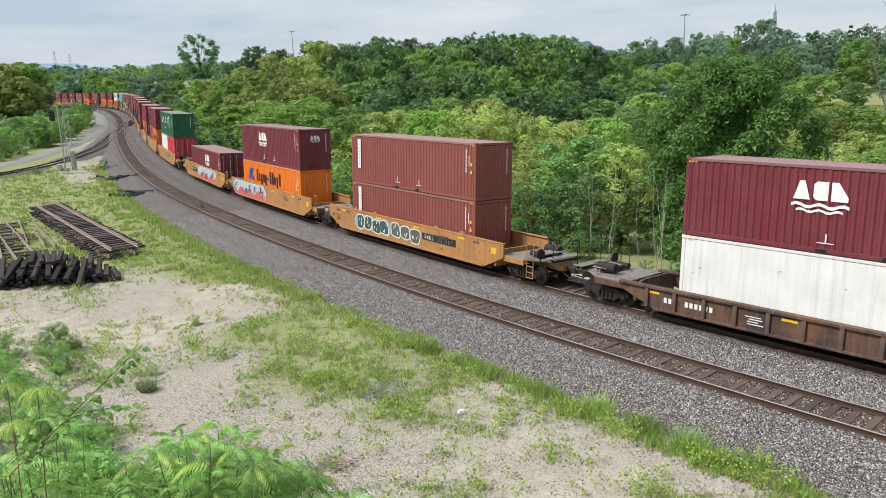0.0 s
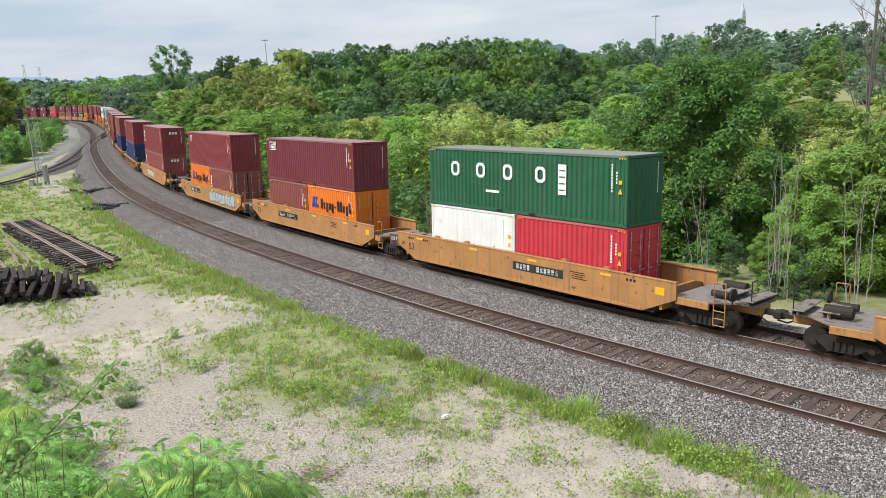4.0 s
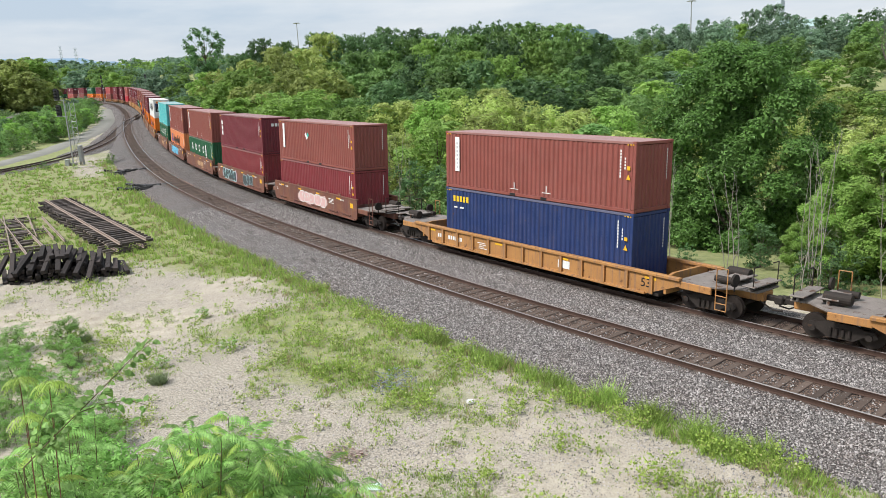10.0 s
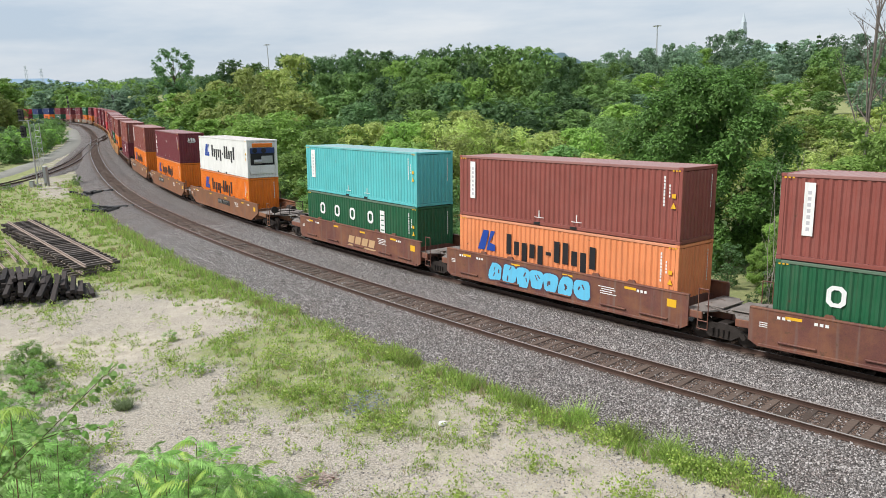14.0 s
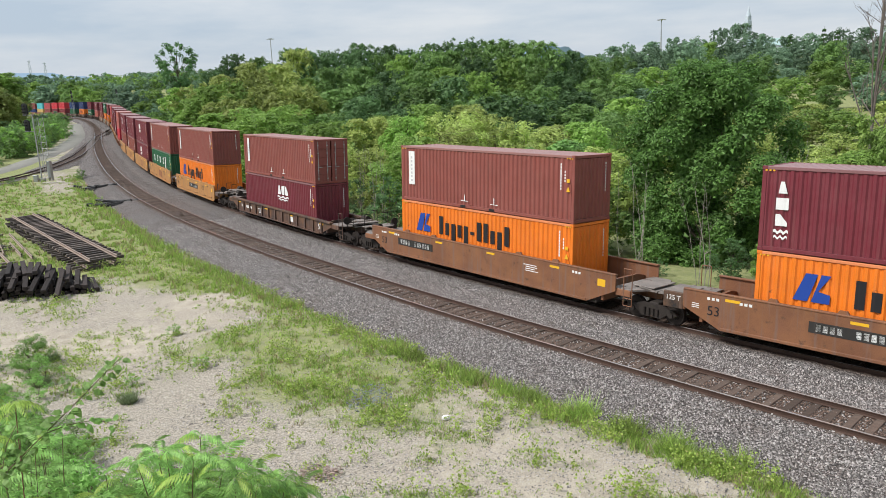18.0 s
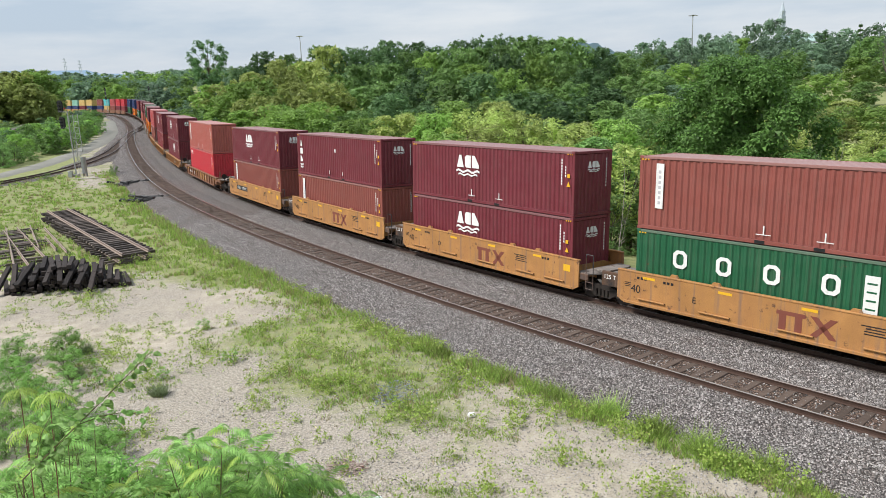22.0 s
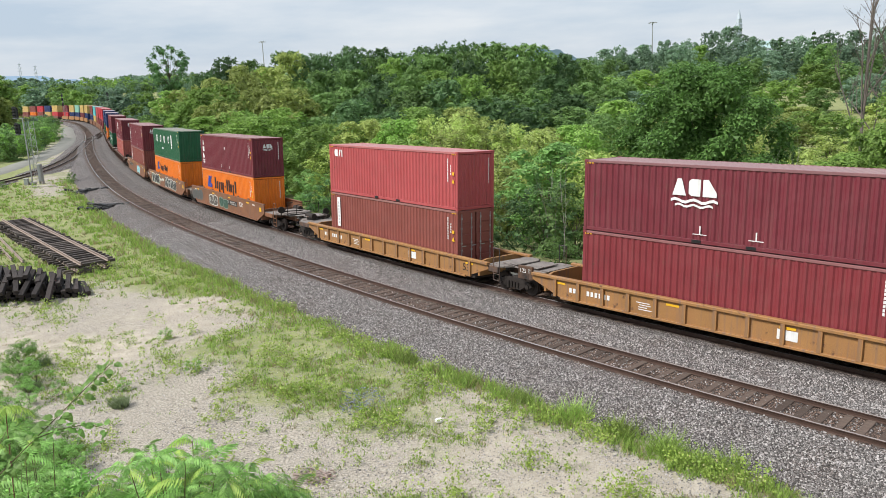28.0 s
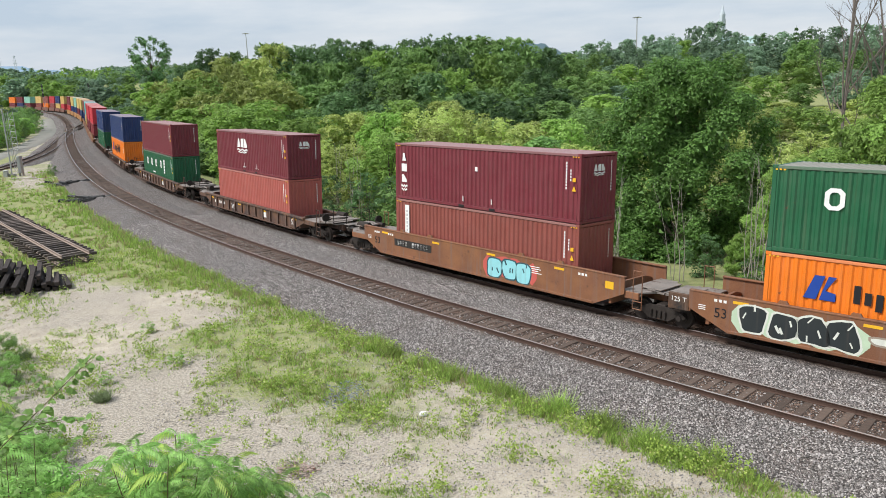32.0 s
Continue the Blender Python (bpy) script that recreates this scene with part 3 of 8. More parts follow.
def track(name, label, pts, bright=True, tie_every=0.56, tie_range=(0, 1e9), tie_data=None, max_ties=300):
    """Two rails and ties along a list of points with heading: (x, y, z, h)."""
    root = thing(name, label, "railway track", kind="structure")
    for side in (-0.7525, 0.7525):
        part("rail", rail_mesh([(x - math.sin(h) * side, y + math.cos(h) * side, z) for x, y, z, h in pts], bright), root)
    dist = [0.0]
    for a, b in zip(pts, pts[1:]):
        dist.append(dist[-1] + math.hypot(b[0] - a[0], b[1] - a[1]))
    cols = list(zip(*pts))
    d, k, spare = tie_range[0], 0, Shape()
    while d < min(dist[-1], tie_range[1]):
        x, y, z, h = (float(np.interp(d, dist, c)) for c in cols)
        m = pose(x, y, z - 0.172 - 0.075 + random.uniform(-0.012, 0.012), 0, 0, math.degrees(h) + random.uniform(-1, 1))
        if k < max_ties:
            part("tie", tie_data, root, m)
        else:
            spare.box(0, 0, 0, 0.23, 2.6, 0.17, m)
        d += tie_every
        k += 1
    if spare.v:
        tagged(part("distant_ties", spare.mesh("distant_ties", TIE_MAT), root), kind="stuff")
    return root


TIE = Shape().box(0, 0, 0, 0.23, 2.6, 0.17, c=0.015).mesh("tie", TIE_MAT)


def build_tracks():
    def along(lat, s0, s1, step):
        out, s = [], s0
        while s > s1:
            out.append(line_at(s, lat))
            s -= step if s > -60 else step * 2
        return out
    track("near_track", "running track with rusty rails on timber ties", along(-SPACING, 60, -460, 2.0), tie_data=TIE, tie_range=(30, 520), max_ties=230)
    track("train_track", "main track under the container train", along(0, 95, -470, 2.0), tie_data=TIE, tie_range=(60, 520), max_ties=60)

    def spline(ctrl, n=40):
        c = [Vector(p) for p in ctrl]
        out = []
        for i in range(len(c) - 1):
            p0, p1, p2, p3 = c[max(i - 1, 0)], c[i], c[i + 1], c[min(i + 2, len(c) - 1)]
            for k in range(n // len(c) + 1):
                t = k / (n // len(c) + 1)
                out.append(0.5 * ((2 * p1) + (p2 - p0) * t + (2 * p0 - 5 * p1 + 4 * p2 - p3) * t * t + (3 * p1 - p0 - 3 * p2 + p3) * t ** 3))
        out.append(c[-1])
        r = []
        for i, p in enumerate(out):
            d = out[min(i + 1, len(out) - 1)] - out[max(i - 1, 0)]
            r.append((p.x, p.y, p.z, math.atan2(d.y, d.x)))
        return r
    a, b = line_at(-190, -SPACING), line_at(-175, -SPACING)
    branch = spline([(a[0], a[1], a[2] + 0.004), (b[0], b[1], b[2] + 0.004), (-72.6, 156.0, 0.55), (-64.8, 135.5, 0.4), (-60.2, 121.8, 0.25), (-56.8, 107.4, 0.12), (-56.0, 97.6, 0), (-57.0, 86, 0),
                     (-58, 70, 0), (-62, 52, 0), (-68, 36, 0)], 60)
    track("branch_track", "branch track curving away from the turnout", branch, tie_data=TIE, max_ties=50)
    cross = spline([line_at(-225)[:3], line_at(-215)[:3], line_at(-192, -SPACING / 2)[:3], line_at(-170, -SPACING)[:3], line_at(-160, -SPACING)[:3]], 30)
    cross = [(x, y, z + 0.006, h) for x, y, z, h in cross]
    track("crossover_track", "crossover rails between the two main tracks", cross, tie_data=TIE, max_ties=20)
    upper = spline([(-110, 160, 1.6), (-119, 200, 1.7), (-139, 245, 1.9), (-166, 302, 2.3), (-195, 350, 2.5), (-238, 410, 2.6), (-285, 455, 2.6)], 40)
    track("upper_track", "second line beyond the bushes", upper, tie_data=TIE, max_ties=0)
    track("upper_track_far", "second line beyond the bushes", [(x - 4.0, y + 2.2, z, h) for x, y, z, h in upper], tie_data=TIE, max_ties=0)
    for nm, pts, w, lab in (("branch_ballast", branch, 2.6, "grey ballast of the branch track"), ("upper_ballast", [(x - 2, y + 1, z, h) for x, y, z, h in upper], 6.0, "grey ballast of the second line")):
        secs = []
        for x, y, z, h in pts:
            secs.append([(x - math.sin(h) * q, y + math.cos(h) * q, z + zz) for q, zz in ((-w - 1.5, -1.3), (-w, -0.28), (-1.0, -0.185), (1.0, -0.185), (w, -0.28), (w + 1.5, -1.3))])
        thing(nm, lab, "ballast", kind="structure", data=sweep(secs).mesh(nm, BALLAST, True))
    # service road of pale gravel beside the branch
    road = spline([(-126, 262, 0), (-107, 222, 0), (-91.5, 190, 0), (-78.5, 158, 0), (-69.0, 130, 0), (-64.0, 109, 0), (-62.5, 95, 0), (-64, 75, 0), (-71, 50, 0)], 50)
    lie = [gz(x, y) + 0.10 for x, y, _, _ in road]
    secs = [[(x - math.sin(h) * q, y + math.cos(h) * q, g + zz) for q, zz in ((-2.3, -0.5), (-1.6, 0.0), (0, 0.05), (1.6, 0.0), (2.3, -0.5))] for (x, y, _, h), g in zip(road, lie)]
    thing("service_road", "pale gravel service road beside the branch", "road", kind="structure",
          data=sweep(secs).mesh("service_road", material("road_gravel", (0.235, 0.23, 0.20), 0.95, scale=0.5, vary=0.2, bump=0.4, fine=12), True))


build_ground()
build_ballast()
build_tracks()

# ---- the container train ----
MAROON, BROWN, REDBROWN, SALMON, RED = (0.160, 0.023, 0.034), (0.240, 0.066, 0.052), (0.208, 0.030, 0.037), (0.40, 0.105, 0.085), (0.52, 0.035, 0.05)
ORANGE, PEACH, NAVY, GREEN, TEAL, WHITE, YELLOW, GREY, MINT = (0.75, 0.182, 0.012), (0.72, 0.25, 0.10), (0.014, 0.034, 0.125), (0.012, 0.100, 0.042), (0.10, 0.47, 0.48), (0.72, 0.72, 0.69), (0.58, 0.41, 0.14), (0.25, 0.27, 0.28), (0.25, 0.50, 0.38)
ROSE, FADED = (0.25, 0.062, 0.060), (0.41, 0.072, 0.075)
OCHRE, RUST, OXIDE, DARK, TAN = (0.415, 0.205, 0.066), (0.185, 0.080, 0.042), (0.135, 0.052, 0.042), (0.050, 0.034, 0.032), (0.33, 0.17, 0.06)
SIGN_WHITE, SIGN_YELLOW, INK, SIGN_BLUE = (0.75, 0.75, 0.73), (0.75, 0.42, 0.02), (0.012, 0.012, 0.015), (0.012, 0.055, 0.30)
CL, CW, CH = 12.19, 2.44, 2.896
CACHE = {}


def cached(key, maker):
    if key not in CACHE:
        CACHE[key] = maker()
    return CACHE[key]


def corrugated(length, height, depth=0.046, pitch=0.278):
    """Upright trapezoid waves, from 0 to length, facing -y."""
    n = max(2, round(length / pitch))
    p = length / n
    xs, ys = [0.0], [0.0]
    for i in range(n):
        a = i * p
        xs += [a + 0.16 * p, a + 0.36 * p, a + 0.64 * p, a + 0.84 * p]
        ys += [0.0, depth, depth, 0.0]
    xs.append(length)
    ys.append(0.0)
    sh = Shape()
    vs = [(x, y, 0) for x, y in zip(xs, ys)] + [(x, y, height) for x, y in zip(xs, ys)]
    k = len(xs)
    return sh.add(vs, [(i, i + 1, k + i + 1, k + i) for i in range(k - 1)])


def container_meshes(length):
    """The meshes of a container of that length, origin under its middle."""
    h = length / 2
    d = {}
    side = corrugated(length - 0.34, CH - 0.30)
    side.v = [(x - h + 0.17, y - CW / 2 + 0.012, z + 0.17) for x, y, z in side.v]
    d["side"] = side.mesh("side_panel", PAINT)
    end = corrugated(CW - 0.30, CH - 0.34, 0.045, 0.25)
    end.v = [(h - 0.012 - y, x - CW / 2 + 0.15, z + 0.18) for x, y, z in end.v]
    d["end"] = end.mesh("end_panel", PAINT)
    roof = corrugated(length - 0.2, CW - 0.12, 0.02, 0.21)
    roof.v = [(x - h + 0.1, z - CW / 2 + 0.06, CH - 0.035 + y) for x, y, z in roof.v]
    d["roof"] = roof.mesh("roof", PAINT)
    fl = Shape().box(0, 0, 0.10, length - 0.3, CW - 0.1, 0.12)
    d["floor"] = fl.mesh("floor", PAINT)
    d["top_rail"] = Shape().box(0, -CW / 2 + 0.04, CH - 0.065, length - 0.34, 0.07, 0.11, c=0.012).mesh("top_rail", PAINT)
    d["bottom_rail"] = Shape().box(0, -CW / 2 + 0.045, 0.09, length - 0.34, 0.07, 0.15, c=0.012).mesh("bottom_rail", PAINT)
    d["header"] = Shape().box(h - 0.06, 0, CH - 0.075, 0.10, CW - 0.34, 0.12, c=0.012).mesh("end_header", PAINT)
    d["sill"] = Shape().box(h - 0.06, 0, 0.09, 0.10, CW - 0.34, 0.16, c=0.012).mesh("end_sill", PAINT)
    d["post"] = Shape().box(h - 0.085, -CW / 2 + 0.08, CH / 2, 0.16, 0.15, CH - 0.24, c=0.02).mesh("corner_post", PAINT)
    d["casting"] = Shape().box(h - 0.089, -CW / 2 + 0.081, 0.059, 0.186, 0.17, 0.124, c=0.012).mesh("corner_casting", PAINT)
    door = Shape()
    for i in range(5):
        door.box(h - 0.045 - (0.012 if i % 2 else 0), -0.56, 0.33 + i * 0.55, 0.05, 1.02, 0.50, c=0.012)
    door.box(h - 0.075, -0.56, CH / 2, 0.03, 1.06, CH - 0.4)
    d["door"] = door.mesh("door", PAINT)
    bar = Shape().tube((h + 0.005, 0, 0.2), (h + 0.005, 0, CH - 0.16), 0.02, n=6)
    for z in (0.35, 0.9, 1.25, 2.0, CH - 0.4):
        bar.box(h - 0.004, 0, z, 0.05, 0.09, 0.07)
    bar.box(h + 0.02, 0.12, 1.1, 0.02, 0.3, 0.04)
    d["bar"] = bar.mesh("locking_bar", GALV)
    return d


def smooth_side(length):
    side = corrugated(length - 0.34, CH - 0.30, 0.006, 0.3)
    side.v = [(x - length / 2 + 0.17, y - CW / 2 + 0.012, z + 0.17) for x, y, z in side.v]
    return side.mesh("side_panel", PAINT)


def plate(outlines, y=-1.2225, thick=0.004):
    """Flat painted shapes on the side that faces -y; outlines in x and z."""
    sh = Shape()
    for o in outlines:
        sh.prism(o, 1, y - thick, y)
    return sh


def rect(x, z, w, h):
    return [(x - w / 2, z - h / 2), (x + w / 2, z - h / 2), (x + w / 2, z + h / 2), (x - w / 2, z + h / 2)]


def wave(x, z, w, h, t):
    top = [(x - w / 2 + w * i / 12, z + h * math.sin(i * math.pi / 2.4)) for i in range(13)]
    return top + [(a, b - t) for a, b in top[::-1]]


def letter_blocks(x, z, w, h):
    """Three plain blocks over two waves, as a house mark."""
    k = w / 3
    return [[(x - w / 2, z), (x - w / 2 + k * 0.95, z), (x - w / 2 + k * 0.62, z + h), (x - w / 2 + k * 0.33, z + h)],
            [(x - k * 0.38, z + h * 0.15), (x - k * 0.2, z), (x + k * 0.42, z), (x + k * 0.42, z + h), (x - k * 0.2, z + h), (x - k * 0.38, z + h * 0.85)],
            [(x + k * 0.58, z), (x + w / 2, z), (x + w / 2, z + h * 0.25), (x + k * 0.95, z + h), (x + k * 0.58, z + h)],
            wave(x, z - h * 0.22, w * 1.06, h * 0.09, h * 0.17), wave(x, z - h * 0.52, w * 0.86, h * 0.07, h * 0.13)]


def word_bars(x, z, heights, bw, gap):
    """A word as plain upright bars."""
    return [rect(x + i * (bw + gap) + bw / 2, z + (a + b) / 2, bw * 0.84, b - a) for i, (a, b) in enumerate(heights)]


LLOYD = [(0, .62), (0, .42), (-.16, .42), (0, .42), (-.16, .42), (.17, .27), (0, .62), (0, .62), (0, .42), (-.16, .42), (0, .62)]


def ship_mark(x, z, s):
    """Two leaning blue blocks."""
    return [[(x - 0.62 * s, z - 0.5 * s), (x - 0.12 * s, z - 0.5 * s), (x + 0.18 * s, z + 0.5 * s), (x - 0.22 * s, z + 0.5 * s)],
            [(x + 0.0 * s, z - 0.5 * s), (x + 0.62 * s, z - 0.5 * s), (x + 0.62 * s, z - 0.18 * s), (x + 0.22 * s, z - 0.10 * s), (x + 0.62 * s, z + 0.5 * s), (x + 0.3 * s, z + 0.5 * s)]]


def marks_for(style):
    """Lists of (part name, outlines, colour) for a container's side."""
    out = []
    if style in ("acl", "acl_low"):
        out.append(("logo", letter_blocks(-1.2 if style == "acl" else 0.9, 1.75, 1.75, 0.62), SIGN_WHITE))
        out.append(("data_mark", [rect(-0.9, 0.52, 0.05, 0.3), rect(-0.9, 0.36, 0.55, 0.03), rect(1.2, 0.52, 0.05, 0.3), rect(1.2, 0.36, 0.55, 0.03)], SIGN_WHITE))
    if style == "acl_v":
        k = []
        for i, z in enumerate((2.2, 1.65, 1.1)):
            k.append([rect(-5.35, z, 0.42, 0.4), [(-5.5, z - 0.2), (-5.2, z - 0.2), (-5.32, z + 0.2), (-5.44, z + 0.2)], [(-5.55, z - 0.2), (-5.15, z - 0.2), (-5.15, z - 0.08), (-5.4, z + 0.2), (-5.55, z + 0.2)]][(1, 0, 2)[i]])
        k += [wave(-5.35, 0.75, 0.5, 0.04, 0.1), wave(-5.35, 0.55, 0.45, 0.04, 0.08), rect(0.0, 1.9, 0.16, 0.2)]
        out.append(("logo", k, SIGN_WHITE))
        out.append(("data_mark", [rect(-0.9, 0.45, 0.05, 0.25), rect(1.0, 0.45, 0.05, 0.25)], SIGN_WHITE))
    if style == "hl":
        out.append(("logo", ship_mark(-4.2, 1.85, 0.95), SIGN_BLUE))
        out.append(("word_block", word_bars(-2.9, 1.38, [(a * 1.5, b * 1.5) for a, b in LLOYD], 0.36, 0.12), INK))
    if style == "hlw":
        out.append(("logo", ship_mark(-3.9, 1.75, 1.0), SIGN_BLUE))
        out.append(("word_block", word_bars(-2.6, 1.25, [(a * 1.6, b * 1.6) for a, b in LLOYD], 0.40, 0.14), INK))
    if style == "hl20":
        out.append(("logo", ship_mark(-2.1, 1.85, 0.7), SIGN_BLUE))
        out.append(("word_block", word_bars(-1.3, 1.5, [(a * 1.05, b * 1.05) for a, b in LLOYD], 0.26, 0.09), INK))
    if style == "hlv":
        out.append(("logo", ship_mark(-4.3, 1.9, 0.8), SIGN_BLUE))
        out.append(("word_block", word_bars(-3.3, 1.55, [(a * 0.95, b * 0.95) for a, b in LLOYD], 0.24, 0.08), INK))
    if style == "uasc":
        k = []
        for x in (-4.1, -2.3, -0.5, 1.5):
            ring = [(x + a * 0.30, 1.9 + b * 0.35) for a, b in ((-1, -0.6), (-0.5, -1), (0.5, -1), (1, -0.6), (1, 0.6), (0.5, 1), (-0.5, 1), (-1, 0.6))]
            core = [(x + (px - x) * 0.52, 1.9 + (pz - 1.9) * 0.62) for px, pz in ring]
            k += [[ring[j], ring[(j + 1) % 8], core[(j + 1) % 8], core[j]] for j in range(8)]
        out.append(("word_block", k + [rect(2.75, 1.75, 0.45, 1.3), rect(-1.5, 0.95, 0.9, 0.12)], SIGN_WHITE))
        out.append(("ticks", [rect(2.75, 1.3 + 0.28 * i, 0.3, 0.06) for i in range(4)], GREEN))
    if style in ("strip", "strip_wide"):
        out.append(("side_strip", [rect(-5.15, 1.75, 0.34 if style == "strip" else 0.5, 1.75)], SIGN_WHITE))
        out.append(("strip_text", [rect(-5.15, 1.1 + 0.2 * i, 0.11, 0.12) for i in range(7)], (0.46, 0.45, 0.47)))
        out.append(("data_mark", [rect(-0.9, 0.52, 0.05, 0.3), rect(-0.9, 0.36, 0.55, 0.03), rect(1.2, 0.52, 0.05, 0.3), rect(1.2, 0.36, 0.55, 0.03)], SIGN_WHITE))
    if style == "tex":
        k = [[(-5.5, z - 0.2), (-5.1, z - 0.2), (-5.1, z + 0.06), (-5.25, z + 0.2), (-5.4, z + 0.2), (-5.5, z + 0.06)] for z in (2.15, 1.68, 1.22)]
        out.append(("word_block", k, SIGN_WHITE))
    if style == "trit":
        out.append(("word_block", [rect(-2.65, 2.1 - 0.28 * i, 0.24, 0.2) for i in range(5)], SIGN_WHITE))
    if style == "beacon":
        out.append(("name_plate", [rect(-5.0, 2.35, 1.05, 0.56)], SIGN_WHITE))
        out.append(("plate_field", [rect(-5.0, 2.35, 0.95, 0.46)], (0.02, 0.05, 0.16)))
        out.append(("plate_beam", [[(-5.38, 2.45), (-4.55, 2.38), (-4.55, 2.55)]], (0.8, 0.62, 0.05)))
        out.append(("plate_word", word_bars(-5.35, 2.16, [(0, .2)] * 6, 0.1, 0.03), SIGN_WHITE))
    if style == "gebco":
        out.append(("word_block", word_bars(-5.5, 2.2, [(0, .3)] * 5, 0.2, 0.06), (0.8, 0.5, 0.02)))
        out.append(("small_mark", [rect(-5.3, 1.9, 0.25, 0.08), rect(-4.8, 1.9, 0.3, 0.08)], SIGN_WHITE))
    if style == "cai":
        out.append(("word_block", [[(-5.38, 2.2), (-5.1, 2.2), (-5.1, 2.6), (-5.38, 2.6), (-5.45, 2.5), (-5.45, 2.3)], [(-5.0, 2.2), (-4.9, 2.2), (-4.75, 2.6), (-4.9, 2.6)], rect(-4.62, 2.4, 0.1, 0.4)], SIGN_WHITE))
    if style == "plaincode":
        out.append(("name_plate", [rect(-5.0, 2.3, 0.44, 0.50)], SIGN_WHITE))
        out.append(("plate_field", [rect(-5.0, 2.3, 0.36, 0.42)], (0.02, 0.06, 0.28)))
        out.append(("plate_beam", [[(-5.13, 2.14), (-5.03, 2.14), (-4.86, 2.46), (-5.0, 2.46)]], (0.75, 0.66, 0.06)))
    if style == "diamond":
        gem = lambda x, z: [(x - 0.17, z), (x, z - 0.17), (x + 0.17, z), (x, z + 0.17)]
        out.append(("side_strip", [rect(-5.15, 1.75, 0.34, 1.75)], SIGN_WHITE))
        out.append(("hazard_label", [gem(-1.20, 1.95), gem(-1.02, 1.77)], SIGN_WHITE))
        out.append(("green_label", [gem(-0.84, 1.95)], (0.03, 0.42, 0.36)))
    return out


def sprayed(name, data, parent, color):
    """Painted marks: many small pieces that count as one."""
    return tagged(part(name, data, parent, color=color), kind="stuff")


def refrigeration_unit(root, h):
    """Machinery in the front end of a refrigerated container."""
    blue, dark = (0.02, 0.05, 0.17), (0.02, 0.02, 0.022)
    # black plate on the end wall, painted shade of the open recess
    part("unit_recess", Shape().box(h + 0.004, 0, 1.45, 0.012, 1.9, 0.95).mesh("unit_recess", BLACK), root)
    part("unit_panel", Shape().box(h + 0.02, 0, 2.08, 0.06, 1.95, 0.42, c=0.02).mesh("unit_panel", PAINT), root, color=blue)
    part("control_box", Shape().box(h + 0.03, 0, 2.48, 0.07, 1.6, 0.3, c=0.02).mesh("control_box", PAINT), root, color=ORANGE)
    for y in (-0.62, 0.08):
        part("fan_cover", Shape().tube((h + 0.045, y, 2.08), (h + 0.075, y, 2.08), 0.19, n=18).mesh("fan_cover", BLACK), root)
    part("compressor", Shape().tube((h + 0.02, -0.7, 1.25), (h + 0.02, -0.1, 1.25), 0.16, n=14).mesh("compressor", GALV), root)
    part("condenser", Shape().box(h + 0.03, 0.35, 1.4, 0.06, 0.9, 0.55, c=0.02).mesh("condenser", GALV), root)
    part("lower_frame", Shape().box(h + 0.02, 0, 0.62, 0.05, 2.0, 0.62, c=0.02).mesh("lower_frame", PAINT), root, color=WHITE)


